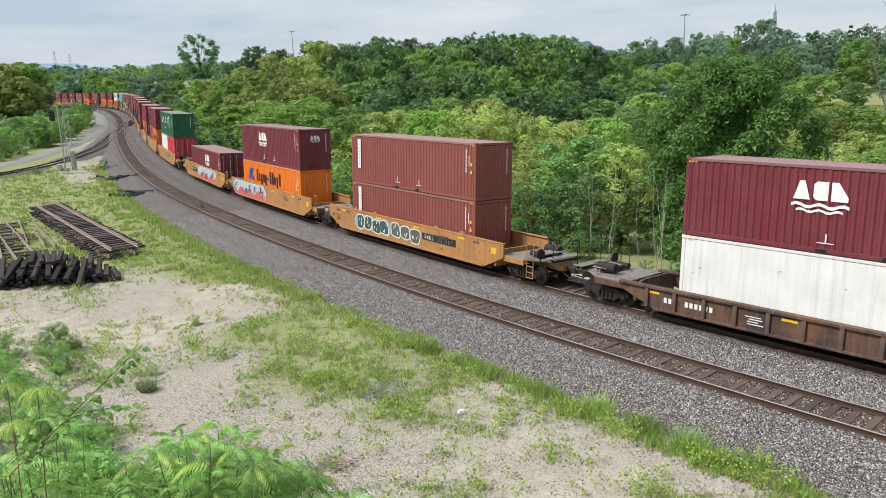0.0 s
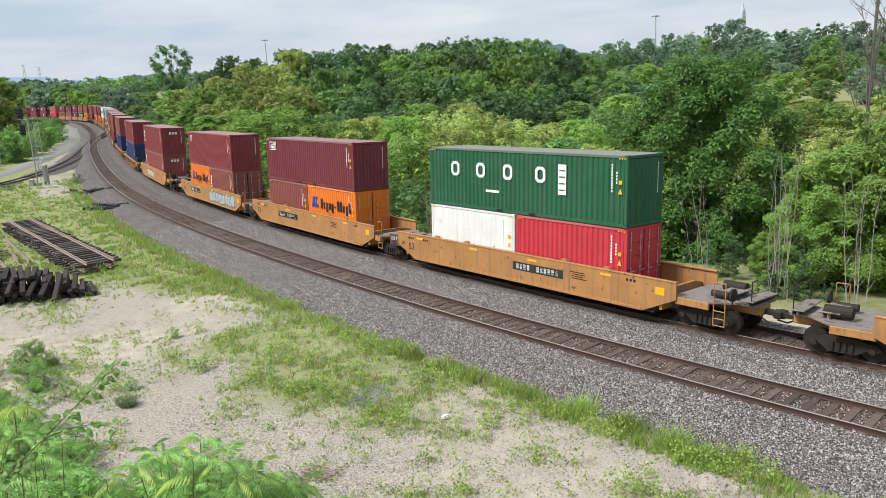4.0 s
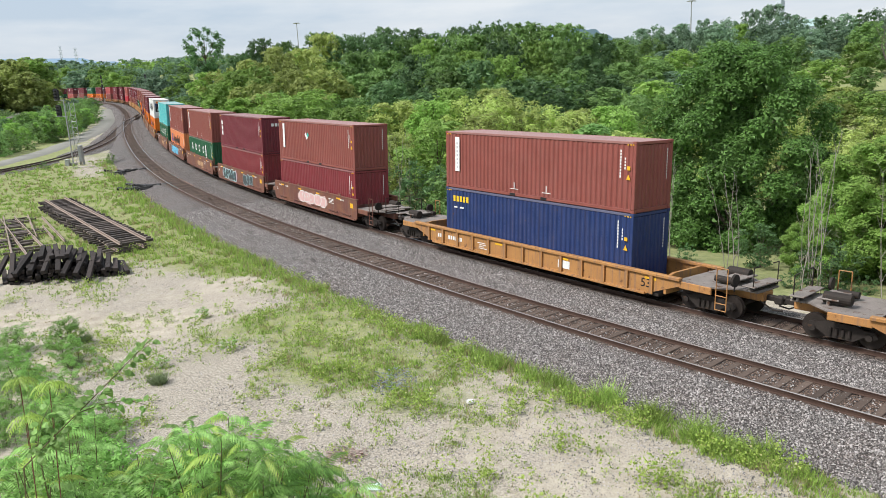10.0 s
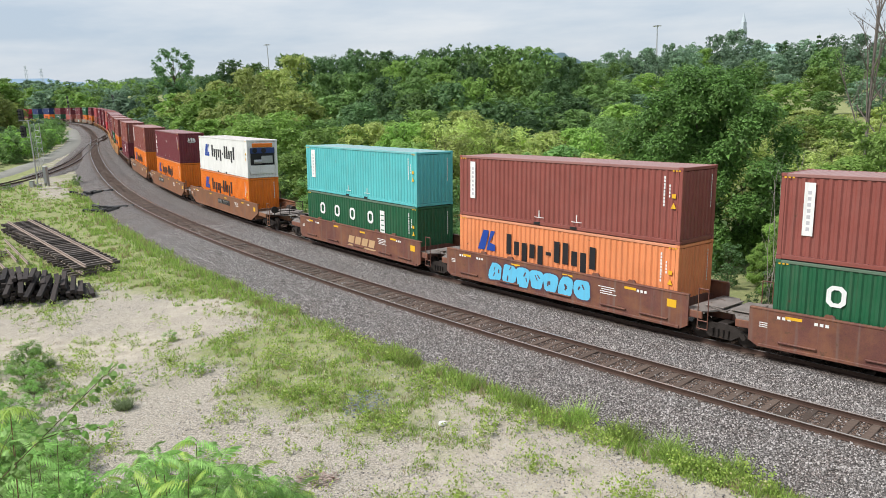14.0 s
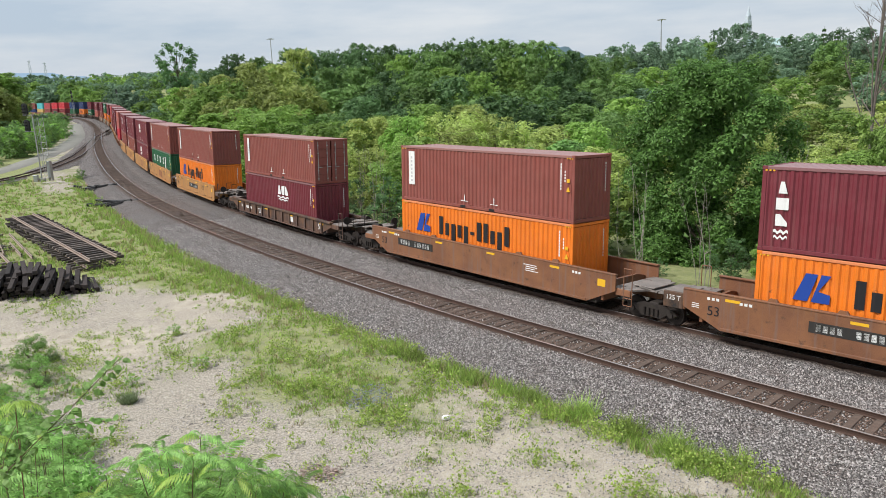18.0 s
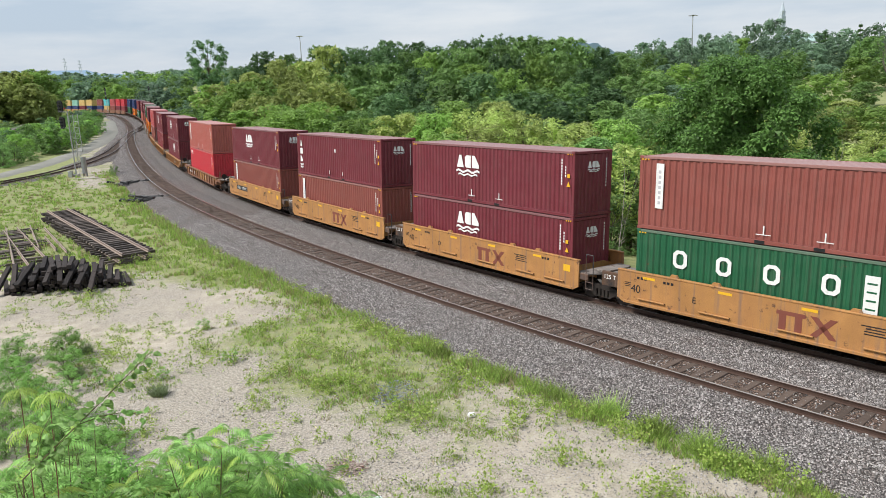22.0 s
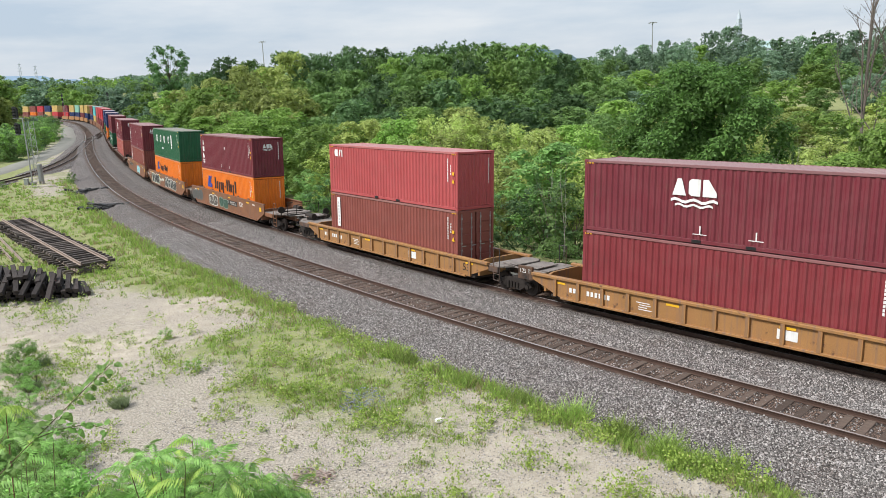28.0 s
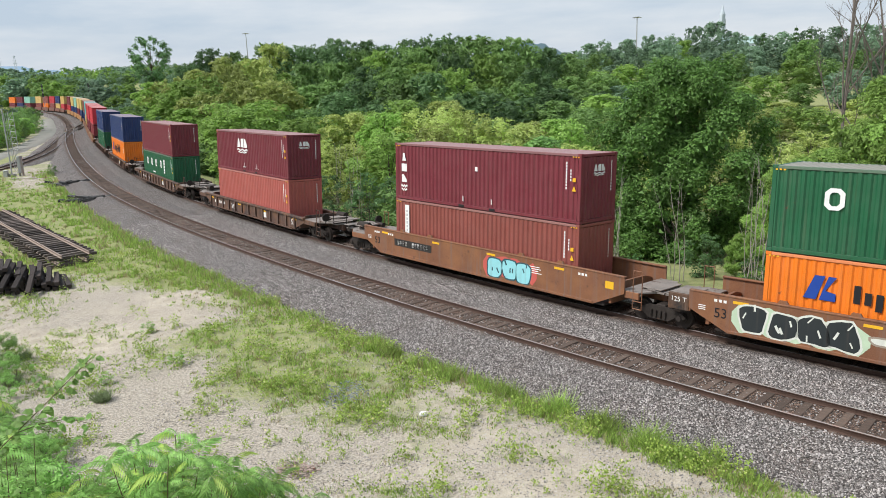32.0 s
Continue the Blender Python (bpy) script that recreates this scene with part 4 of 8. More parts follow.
def container(label, color, style="strip", front="wall", length=CL):
    """One shipping container, its front towards travel."""
    d = cached(("box", length), lambda: container_meshes(length))
    root = thing("shipping_container", label, "shipping container", group="containers on the train")
    turn = pose(0, 0, 0, 0, 0, 180)
    flip = Matrix.Diagonal((1, -1, 1, 1))
    turn_flip = Matrix.Diagonal((-1, 1, 1, 1))
    up = Matrix.Translation((0, 0, CH)) @ Matrix.Diagonal((1, 1, -1, 1))
    mk = lambda n, k, m=None: part(n, d[k], root, m, color=color)
    if color == WHITE:
        flat = cached(("flat", length), lambda: smooth_side(length))
        part("side_panel", flat, root, color=color), part("side_panel", flat, root, turn, color=color)
    else:
        mk("side_panel", "side"), mk("side_panel", "side", turn)
    # roof paled in its colour: dust, and the sky it reflects
    part("roof", d["roof"], root, color=[c * 0.55 + q * 0.45 for c, q in zip(color, (0.56, 0.43, 0.41))]), mk("floor", "floor")
    if style == "far":
        mk("end_panel", "end"), mk("end_panel", "end", turn)
        mk("top_rail", "top_rail"), mk("bottom_rail", "bottom_rail"), mk("corner_post", "post"), mk("corner_post", "post", turn)
        return root
    mk("end_panel", "end", turn)
    if front == "door":
        mk("door", "door"), mk("door", "door", flip)
        for y in (-0.95, -0.3, 0.3, 0.95):
            part("locking_bar", d["bar"], root, pose(0, y, 0))
    else:
        mk("end_panel", "end")
    if style == "hlw":
        refrigeration_unit(root, length / 2)
    # top rails paled: dust, with the roof edge's highlight put into the colour
    pale = [c * 0.78 + q * 0.22 for c, q in zip(color, (0.42, 0.37, 0.35))]
    part("top_rail", d["top_rail"], root, color=pale), part("top_rail", d["top_rail"], root, turn, color=pale)
    mk("bottom_rail", "bottom_rail"), mk("bottom_rail", "bottom_rail", turn)
    for n, k in (("end_header", "header"), ("end_sill", "sill")):
        mk(n, k), mk(n, k, turn)
    for m in (None, turn, flip, turn_flip):
        mk("corner_post", "post", m)
        mk("corner_casting", "casting", m)
        mk("corner_casting", "casting", up if m is None else up @ m)
    h = length / 2
    # black slabs on the rail stand for the shade inside fork pockets
    pocket = cached("pocket", lambda: Shape().box(0, -1.219, 0.09, 0.36, 0.012, 0.115).mesh("fork_pocket", BLACK))
    for x in (-1.03, 1.03):
        part("fork_pocket", pocket, root, pose(x, 0, 0))
    for n, o, c in marks_for(style):
        sprayed(n, cached(("mark", style, n), lambda o=o, n=n: plate(o, -1.2225 - (0.004 if n in ("ticks", "strip_text", "plate_field") else 0.008 if n in ("plate_beam", "plate_word") else 0)).mesh(n, MARK)), root, color=c)
    if style not in ("far",):
        code = cached(("code", length), lambda: plate([rect(h - 0.75, 2.5 - 0.13 * i, 0.07, 0.1) for i in range(9)] + [rect(h - 0.52, 2.2 - 0.13 * i, 0.06, 0.09) for i in range(4)]).mesh("code_column", MARK))
        sprayed("code_column", code, root, color=SIGN_WHITE)
        warn = cached(("warn", length), lambda: plate([[(h - 0.45, 1.35), (h - 0.23, 1.35), (h - 0.34, 1.58)], rect(h - 0.34, 1.82, 0.16, 0.16)] + [rect(h - 0.4 + 0.13 * i, 2.76, 0.07, 0.05) for i in range(3)] + [rect(-h + 0.4 - 0.13 * i, 2.76, 0.07, 0.05) for i in range(3)]).mesh("warning_label", MARK))
        sprayed("warning_label", warn, root, color=SIGN_YELLOW)
        ec = cached(("endcode", length), lambda: Shape().add([(h + 0.004, y, z) for i in range(10) for y, z in ((0.80, 2.45 - 0.13 * i), (0.86, 2.45 - 0.13 * i), (0.86, 2.54 - 0.13 * i), (0.80, 2.54 - 0.13 * i))], [(4 * i, 4 * i + 1, 4 * i + 2, 4 * i + 3) for i in range(10)]).mesh("end_code_row", MARK))
        if front == "wall":
            sprayed("end_code_row", ec, root, color=SIGN_WHITE)
        if style in ("acl", "acl_v", "tex"):
            lg = Shape()
            for o in letter_blocks(0, 2.15, 0.75, 0.28) if style != "tex" else [rect(-0.3 + 0.3 * i, 2.3, 0.22, 0.24) for i in range(3)]:
                lg.prism([(a, b) for a, b in o], 0, h + 0.002, h + 0.006)
            sprayed("end_logo", cached(("endlogo", style), lambda: lg.mesh("end_logo", MARK)), root, color=SIGN_WHITE)
    return root


# ---- well wagons ----
def text_mesh(text, size):
    """Letters as a flat mesh, standing in x and z and facing -y."""
    cu = bpy.data.curves.new("lettering", "FONT")
    cu.body, cu.size, cu.extrude, cu.align_x = text, size, 0.002, "CENTER"
    ob = bpy.data.objects.new("lettering", cu)
    me = bpy.data.meshes.new_from_object(ob)
    bpy.data.objects.remove(ob)
    me.transform(pose(0, 0, 0, 90, 0, 0))
    me.materials.clear()
    me.materials.append(MARK)
    return me


def bogie_meshes():
    frame_ = Shape()
    arch = [(-1.15, 0.46), (-1.0, 0.62), (-0.75, 0.62), (-0.45, 0.72), (0.45, 0.72), (0.75, 0.62), (1.0, 0.62), (1.15, 0.46), (1.0, 0.36), (0.72, 0.40), (0.42, 0.20), (-0.42, 0.20), (-0.72, 0.40), (-1.0, 0.36)]
    frame_.prism(arch, 1, -1.08, -0.94)
    for x in (-0.3, -0.1, 0.1, 0.3):
        frame_.tube((x, -1.11, 0.30), (x, -1.11, 0.55), 0.05, n=8)
    for x in (-0.88, 0.88):
        frame_.tube((x, -1.14, 0.42), (x, -1.0, 0.42), 0.11, n=10)
    wheel = Shape()
    wheel.tube((0, -0.82, 0), (0, -0.70, 0), 0.42, n=24).tube((0, -0.70, 0), (0, -0.67, 0), 0.45, n=24).tube((0, -0.86, 0), (0, -0.82, 0), 0.2, n=12)
    bolster = Shape().box(0, 0, 0.62, 0.42, 1.9, 0.28, c=0.03).box(0, 0, 0.82, 0.6, 0.6, 0.16)
    axle = Shape().tube((0, -0.95, 0), (0, 0.95, 0), 0.08, n=10)
    return {"frame": frame_.mesh("side_frame", STEEL_DARK), "wheel": wheel.mesh("wheel", WHEEL_MAT), "bolster": bolster.mesh("bolster", STEEL_DARK), "axle": axle.mesh("axle", STEEL_DARK)}


def bogie(parent, x):
    d = cached("bogie", bogie_meshes)
    flip = Matrix.Diagonal((1, -1, 1, 1))
    truck = part("bogie", d["bolster"], parent, pose(x, 0, 0))
    part("side_frame", d["frame"], truck), part("side_frame", d["frame"], truck, flip)
    for w in (-0.88, 0.88):
        part("axle", d["axle"], truck, pose(w, 0, 0.42))
        part("wheel", d["wheel"], truck, pose(w, 0, 0.42)), part("wheel", d["wheel"], truck, pose(w, 0, 0.42) @ flip)


def wagon_meshes(half, smooth):
    """Meshes of a well wagon's body, half: half its well's length."""
    d = {}
    if smooth:
        side = Shape()
        cut, rise = (1.5, 1.02) if half > 8 else (0.35, 0.52)
        side.prism([(-half, rise), (-half + cut, 0.33), (half - cut, 0.33), (half, rise), (half, 1.66), (-half, 1.66)], 1, -1.50, -1.44)
        d["side"] = side.mesh("side_plate", CAR_PAINT)
        d["top"] = Shape().box(0, -1.44, 1.68, half * 2, 0.16, 0.07, c=0.015).mesh("top_chord", CAR_PAINT)
        low = Shape().box(0, -1.515, 0.40, half * 2 - cut * 2, 0.05, 0.11, c=0.012)
        d["low"] = low.mesh("bottom_chord", CAR_PAINT)
        d["lug"] = Shape().prism([(-0.2, 1.70), (0.2, 1.70), (0.12, 1.82), (-0.12, 1.82)], 1, -1.46, -1.36).mesh("guide_lug", CAR_PAINT)
    else:
        side = Shape().prism([(-half, 0.95), (-half + 1.6, 0.34), (half - 1.6, 0.34), (half, 0.95), (half, 1.16), (-half, 1.16)], 1, -1.44, -1.40)
        d["side"] = side.mesh("side_plate", CAR_PAINT)
        d["top"] = Shape().box(0, -1.42, 1.20, half * 2, 0.24, 0.13, c=0.02).mesh("top_chord", CAR_PAINT)
        d["low"] = Shape().box(0, -1.44, 0.36, half * 2 - 3.2, 0.16, 0.10, c=0.015).mesh("bottom_chord", CAR_PAINT)
        d["rib"] = Shape().prism([(-0.075, 1.14), (-0.075, 0.40), (0.075, 0.40), (0.075, 1.14)], 1, -1.53, -1.43).mesh("side_post", CAR_PAINT)
    d["floor"] = Shape().box(0, 0, 0.37, half * 2 - 2, 2.8, 0.12, c=0.02).mesh("floor_pan", STEEL_DARK)
    bh = Shape().prism([(-1.42, 0.5), (1.42, 0.5), (1.42, 1.15), (0.9, 1.28), (-0.9, 1.28), (-1.42, 1.15)], 0, -0.06, 0.06)
    d["bulkhead"] = bh.mesh("bulkhead", CAR_PAINT)
    return d


def end_meshes(length, coupler):
    """The end of a wagon from the well's end outwards (+x): deck, sill, steps, rails, coupler."""
    d = {}
    deck = Shape()
    deck.prism([(-0.2, -1.40), (length * 0.45, -1.40), (length * 0.75, -0.75), (length, -0.75), (length, 0.75), (length * 0.75, 0.75), (length * 0.45, 1.40), (-0.2, 1.40)], 2, 1.10, 1.16)
    d["deck"] = deck.mesh("end_platform", DECK_MAT)
    d["sill"] = Shape().box(length / 2, 0, 0.90, length, 0.7, 0.36, c=0.03).mesh("draft_sill", CAR_PAINT)
    d["beam"] = Shape().box(length * 0.22, -1.38, 1.0, length * 0.5, 0.10, 0.28, c=0.02).mesh("end_beam", CAR_PAINT)
    if coupler:
        co = Shape().box(length + 0.25, 0, 0.86, 0.7, 0.22, 0.2, c=0.03).box(length + 0.6, 0.04, 0.86, 0.32, 0.34, 0.3, c=0.05)
        co.tube((length - 0.1, -0.35, 0.75), (length + 0.4, -0.3, 0.5), 0.03).tube((length + 0.4, -0.3, 0.5), (length + 0.75, -0.3, 0.55), 0.03)
        d["coupler"] = co.mesh("coupler", STEEL_DARK)
        st = Shape()
        x = length * 0.62
        for q in (-0.22, 0.22):
            st.tube((x + q, -1.40, 0.35), (x + q, -1.40, 1.95), 0.022, n=6)
        for z in (0.36, 0.62, 0.9, 1.95):
            st.tube((x - 0.22, -1.40, z), (x + 0.22, -1.40, z), 0.02, n=6)
        d["ladder"] = st.mesh("ladder", CAR_PAINT)
        box_ = Shape().box(length * 0.55, 0.1, 1.38, 0.7, 1.4, 0.06, c=0.02).box(length * 0.9, 0, 1.33, 0.5, 1.9, 0.05, c=0.015)
        for y in (-0.8, 0.8):
            box_.box(length * 0.9, y, 1.24, 0.08, 0.08, 0.16)
        for y in (-0.5, 0.7):
            box_.box(length * 0.55, y, 1.26, 0.1, 0.1, 0.2)
        d["walkway"] = box_.mesh("crossover_walkway", DECK_MAT)
        rl = Shape()
        for y in (-0.85, 0.85):
            rl.tube((length * 0.95, y, 1.16), (length * 0.95, y, 2.05), 0.022, n=6)
        rl.box(length * 0.95, 0, 1.2, 0.05, 1.75, 0.05)
        rl.tube((length * 0.95, -0.85, 2.05), (length * 0.95, -0.45, 2.05), 0.022, n=6).tube((length * 0.95, 0.85, 2.05), (length * 0.95, 0.45, 2.05), 0.022, n=6)
        d["rail"] = rl.mesh("handrail", STEEL_DARK)
        dev = Shape().tube((length * 0.3, 0.55, 1.42), (length * 0.62, 0.55, 1.42), 0.2, n=14).tube((length * 0.35, -0.6, 1.34), (length * 0.6, -0.6, 1.34), 0.13, n=12)
        dev.box(length * 0.45, 0, 1.3, 0.3, 1.4, 0.1)
        d["brake"] = dev.mesh("brake_gear", STEEL_DARK)
        d["brake_wheel"] = Shape().tube((length * 0.72, -1.05, 1.5), (length * 0.75, -1.05, 1.5), 0.24, n=16).tube((length * 0.73, -1.05, 1.1), (length * 0.73, -1.05, 1.5), 0.03).mesh("brake_wheel", STEEL_DARK)
    else:
        w = Shape().box(length * 0.55, 0.0, 1.24, length * 0.7, 1.5, 0.05, c=0.015).tube((length * 0.5, -0.9, 1.25), (length, -0.6, 1.1), 0.03)
        d["walkway"] = w.mesh("crossover_walkway", DECK_MAT)
        st = Shape()
        for q in (-0.2, 0.2):
            st.tube((0.55 + q, -1.42, 0.5), (0.55 + q, -1.42, 2.0), 0.02, n=6)
        for z in (0.5, 0.8, 2.0):
            st.tube((0.35, -1.42, z), (0.75, -1.42, z), 0.02, n=6)
        d["ladder"] = st.mesh("ladder", CAR_PAINT)
    return d


def graffiti(root, x0, x1, z0, z1, fill, edge, cloud, seed, y=-1.503, trim=None):
    """Sprayed fat rounded shapes side by side, outlined, over a cloud of colour; no words."""
    rng = random.Random(seed)
    n = max(2, round((x1 - x0) / 0.85))
    back, outer, inner, bits = [], [], [], []
    if cloud:
        top = [(x0 - 0.3 + (x1 - x0 + 0.6) * k / 14, z1 - (0.35 if k in (0, 14) else rng.uniform(0, 0.22)) * (z1 - z0)) for k in range(15)]
        low = [(x0 - 0.3 + (x1 - x0 + 0.6) * k / 14, z0 + (0.35 if k in (0, 14) else rng.uniform(0, 0.2)) * (z1 - z0)) for k in range(15)]
        back = [[low[k], low[k + 1], top[k + 1], top[k]] for k in range(14)]

    def blob(cx, cz, w, h, turn, wob):
        out = []
        for k in range(16):
            t = 2 * math.pi * k / 16
            q = 1 + wob * math.sin(3 * t + turn * 5) + wob * 0.6 * math.sin(5 * t + turn * 9)
            c, sn = math.copysign(abs(math.cos(t)) ** 0.6, math.cos(t)), math.copysign(abs(math.sin(t)) ** 0.6, math.sin(t))
            px, pz = c * w * q, sn * h * q
            out.append((cx + px + pz * turn * 0.35, max(z0 - 0.03, min(z1 + 0.03, cz + pz))))
        return out

    def stroke(a, b, w):
        d = Vector((b[0] - a[0], b[1] - a[1])).normalized()
        q = Vector((-d.y, d.x)) * w
        return [(a[0] - q.x, a[1] - q.y), (b[0] - q.x, b[1] - q.y), (b[0] + q.x, b[1] + q.y), (a[0] + q.x, a[1] + q.y)]
    step = (x1 - x0) / n
    for i in range(n):
        cx, cz = x0 + (i + 0.5) * step + rng.uniform(-0.05, 0.05), (z0 + z1) / 2 + rng.uniform(-0.06, 0.06)
        w, h, turn, wob = step * rng.uniform(0.50, 0.60), (z1 - z0) * rng.uniform(0.40, 0.47), rng.uniform(-0.6, 0.6), rng.uniform(0.03, 0.09)
        outer.append(blob(cx, cz, w, h, turn, wob))
        inner.append(blob(cx, cz, w - 0.07, h - 0.065, turn, wob))
        for k in range(rng.choice((2, 3, 3))):
            a = (cx + rng.uniform(-0.5, 0.5) * w, cz + rng.uniform(-0.55, 0.55) * h)
            b = (a[0] + rng.uniform(-0.3, 0.3) * w, a[1] + rng.choice((-1, 1)) * rng.uniform(0.3, 0.5) * h)
            bits.append(stroke(a, b, rng.uniform(0.02, 0.045)))
    for nm, o, c, lift in (("graffiti_cloud", back, cloud, 0), ("graffiti_edge", outer, edge, 0.003), ("graffiti_fill", inner, fill, 0.006), ("graffiti_detail", bits, trim or edge, 0.009)):
        if o:
            sprayed(nm, plate(o, y - lift, 0.002).mesh(nm, MARK), root, color=c)


def graffiti_band(root, x0, x1, z0, z1, low_col, top_col, accent, seed, y=-1.503):
    """A sprayed two-tone band, red below and pale above, with a white rim and slanting shapes."""
    rng = random.Random(seed)
    n = 18
    xs = [x0 + (x1 - x0) * k / n for k in range(n + 1)]
    mid = [z0 + (z1 - z0) * (0.42 + 0.16 * math.sin(k * 1.3 + seed) + rng.uniform(-0.06, 0.06)) for k in range(n + 1)]
    fade = lambda k: 0.35 if k in (0, n) else 0.0
    rim = [[(xs[k] - 0.06, z0 - 0.02 + fade(k)), (xs[k + 1] + 0.06, z0 - 0.02 + fade(k + 1)), (xs[k + 1] + 0.06, z1 + 0.02 - fade(k + 1)), (xs[k] - 0.06, z1 + 0.02 - fade(k))] for k in range(n)]
    low = [[(xs[k], z0 + 0.03 + fade(k)), (xs[k + 1], z0 + 0.03 + fade(k + 1)), (xs[k + 1], mid[k + 1]), (xs[k], mid[k])] for k in range(n)]
    top = [[(xs[k], mid[k]), (xs[k + 1], mid[k + 1]), (xs[k + 1], z1 - 0.03 - fade(k + 1)), (xs[k], z1 - 0.03 - fade(k))] for k in range(n)]
    acc, bits = [], []
    for k in range(max(3, int((x1 - x0) / 1.1))):
        cx = x0 + 0.5 + (x1 - x0 - 0.9) * rng.random()
        w, h, lean = rng.uniform(0.10, 0.30), rng.uniform(0.12, 0.3), rng.uniform(-0.3, 0.3)
        cz = rng.uniform(z0 + 0.35, z1 - 0.35)
        acc.append([(cx - w, cz - h), (cx + w * 0.7, cz - h), (cx + w + lean, cz + h), (cx - w * 0.4 + lean, cz + h)])
        for q in (-1, 1):
            bx = cx + q * (w + 0.12)
            bits.append([(bx, cz - h), (bx + 0.04, cz - h), (bx + 0.04 + lean, cz + h), (bx + lean, cz + h)])
    for nm, o, c, lift in (("graffiti_edge", rim, (0.62, 0.62, 0.60), 0), ("graffiti_fill", low, low_col, 0.003), ("graffiti_sky", top, top_col, 0.003), ("graffiti_accent", acc, accent, 0.006), ("graffiti_detail", bits, (0.05, 0.04, 0.05), 0.006)):
        sprayed(nm, plate(o, y - lift, 0.002).mesh(nm, MARK), root, color=c)


def wagon(label, color, well, smooth, front_joint, rear_joint, front_len, rear_len, end_color=None, seed=0, numbers=(), shapes=()):
    """A well wagon unit, origin on the rail level under its middle, +x towards travel."""
    half = 8.6 if well == 53 else 6.75
    d = cached(("wagon", half, smooth), lambda: wagon_meshes(half, smooth))
    root = thing("well_wagon", label, "railway wagon", group="wagons of the train")
    turn, flip = pose(0, 0, 0, 0, 0, 180), Matrix.Diagonal((1, -1, 1, 1))
    mk = lambda n, k, m=None: part(n, d[k], root, m, color=color)
    for n, k in (("side_plate", "side"), ("top_chord", "top"), ("bottom_chord", "low")):
        mk(n, k), mk(n, k, turn)
    part("floor_pan", d["floor"], root)
    for x in (-half + 0.7, half - 0.7):
        part("bulkhead", d["bulkhead"], root, pose(x, 0, 0), color=color)
    if seed >= 36:
        pass
    elif not smooth:
        n = round((half * 2 - 2.6) / 1.18)
        for i in range(n + 1):
            x = -half + 1.3 + i * (half * 2 - 2.6) / n
            mk("side_post", "rib", pose(x, 0, 0)), mk("side_post", "rib", pose(x, 0, 0, 0, 0, 180))
    else:
        for x in (-0.62, -0.36, 0.36, 0.62):
            mk("guide_lug", "lug", pose(x * half, 0, 0)), mk("guide_lug", "lug", pose(x * half, 0, 0, 0, 0, 180))
    for joint, length, m in ((front_joint, front_len, pose(half, 0, 0)), (rear_joint, rear_len, pose(-half, 0, 0, 0, 0, 180))):
        e = cached(("end", round(length, 2), joint), lambda: end_meshes(length, not joint))
        ec = end_color or color
        for n, k in (("end_platform", "deck"), ("crossover_walkway", "walkway"), ("coupler", "coupler"), ("handrail", "rail"), ("brake_gear", "brake"), ("brake_wheel", "brake_wheel")):
            if k in e and (seed < 36 or k == "deck"):
                part(n, e[k], root, m)
        for n, k in (("draft_sill", "sill"), ("ladder", "ladder")):
            if k == "sill" or seed < 36:
                part(n, e[k], root, m, color=ec)
        if seed >= 36:
            continue
        part("end_beam", e["beam"], root, m, color=ec), part("end_beam", e["beam"], root, m @ flip, color=ec)
    if front_joint:
        bogie(root, half + front_len)
    else:
        bogie(root, half + 0.95)
    if not rear_joint:
        bogie(root, -half - 0.95)
    if rear_joint and seed < 36 and color != OXIDE:
        block = part("end_block", cached("end_block", lambda: Shape().box(-0.42, -1.40, 1.16, 0.82, 0.12, 0.62, c=0.02).mesh("end_block", CAR_PAINT)), root, pose(-half, 0, 0), color=(0.02, 0.021, 0.022))
        part("lettering", cached(("text", "125 T", 0.26), lambda: text_mesh("125 T", 0.26)), block, pose(-0.42, -1.464, 1.16), color=SIGN_WHITE)
    if well == 40 and smooth and seed < 36:
        for x in (-5.1, -2.4, 0.6, 3.4, 5.3):
            part("step_ledge", cached("ledge", lambda: Shape().box(0, -1.54, 0.62, 1.25, 0.09, 0.05, c=0.012).mesh("step_ledge", CAR_PAINT)), root, pose(x, 0, 0), color=color)
    y = -1.503 if smooth else -1.447
    for text, x, z, size, c in numbers:
        part("lettering", cached(("text", text, size), lambda: text_mesh(text, size)), root, pose(x, y - 0.004, z), color=c)
    for n, outlines, c in shapes:
        if n == "reflectors":
            for o in outlines:
                w, h = o[1][0] - o[0][0], o[2][1] - o[1][1]
                part("reflector", cached(("reflector", round(w, 2), round(h, 2), smooth), lambda: plate([rect(0, 0, w, h)], y).mesh("reflector", MARK)), root, pose((o[0][0] + o[1][0]) / 2, 0, (o[0][1] + o[2][1]) / 2), color=c)
            continue
        sprayed(n, plate(outlines, y).mesh(n, MARK), root, color=c)
    return root

# ---- the consist: rear end of each unit's containers along the train, from the head, in metres ----
W53S, W53R, W40 = (53, True), (53, False), (40, True)
LABEL = {MAROON: "deep maroon", BROWN: "weathered red-brown", REDBROWN: "dark red", SALMON: "faded salmon-red", RED: "bright red", ROSE: "faded dark red", FADED: "sun-faded red", ORANGE: "bright orange", PEACH: "faded orange", NAVY: "navy blue",
         GREEN: "dark green", TEAL: "turquoise", WHITE: "white", YELLOW: "yellow", GREY: "grey", MINT: "pale green"}
WAGON_LABEL = {OCHRE: "ochre-yellow", RUST: "rust-stained brown", OXIDE: "red-brown", DARK: "dark brown", TAN: "grimy tan"}

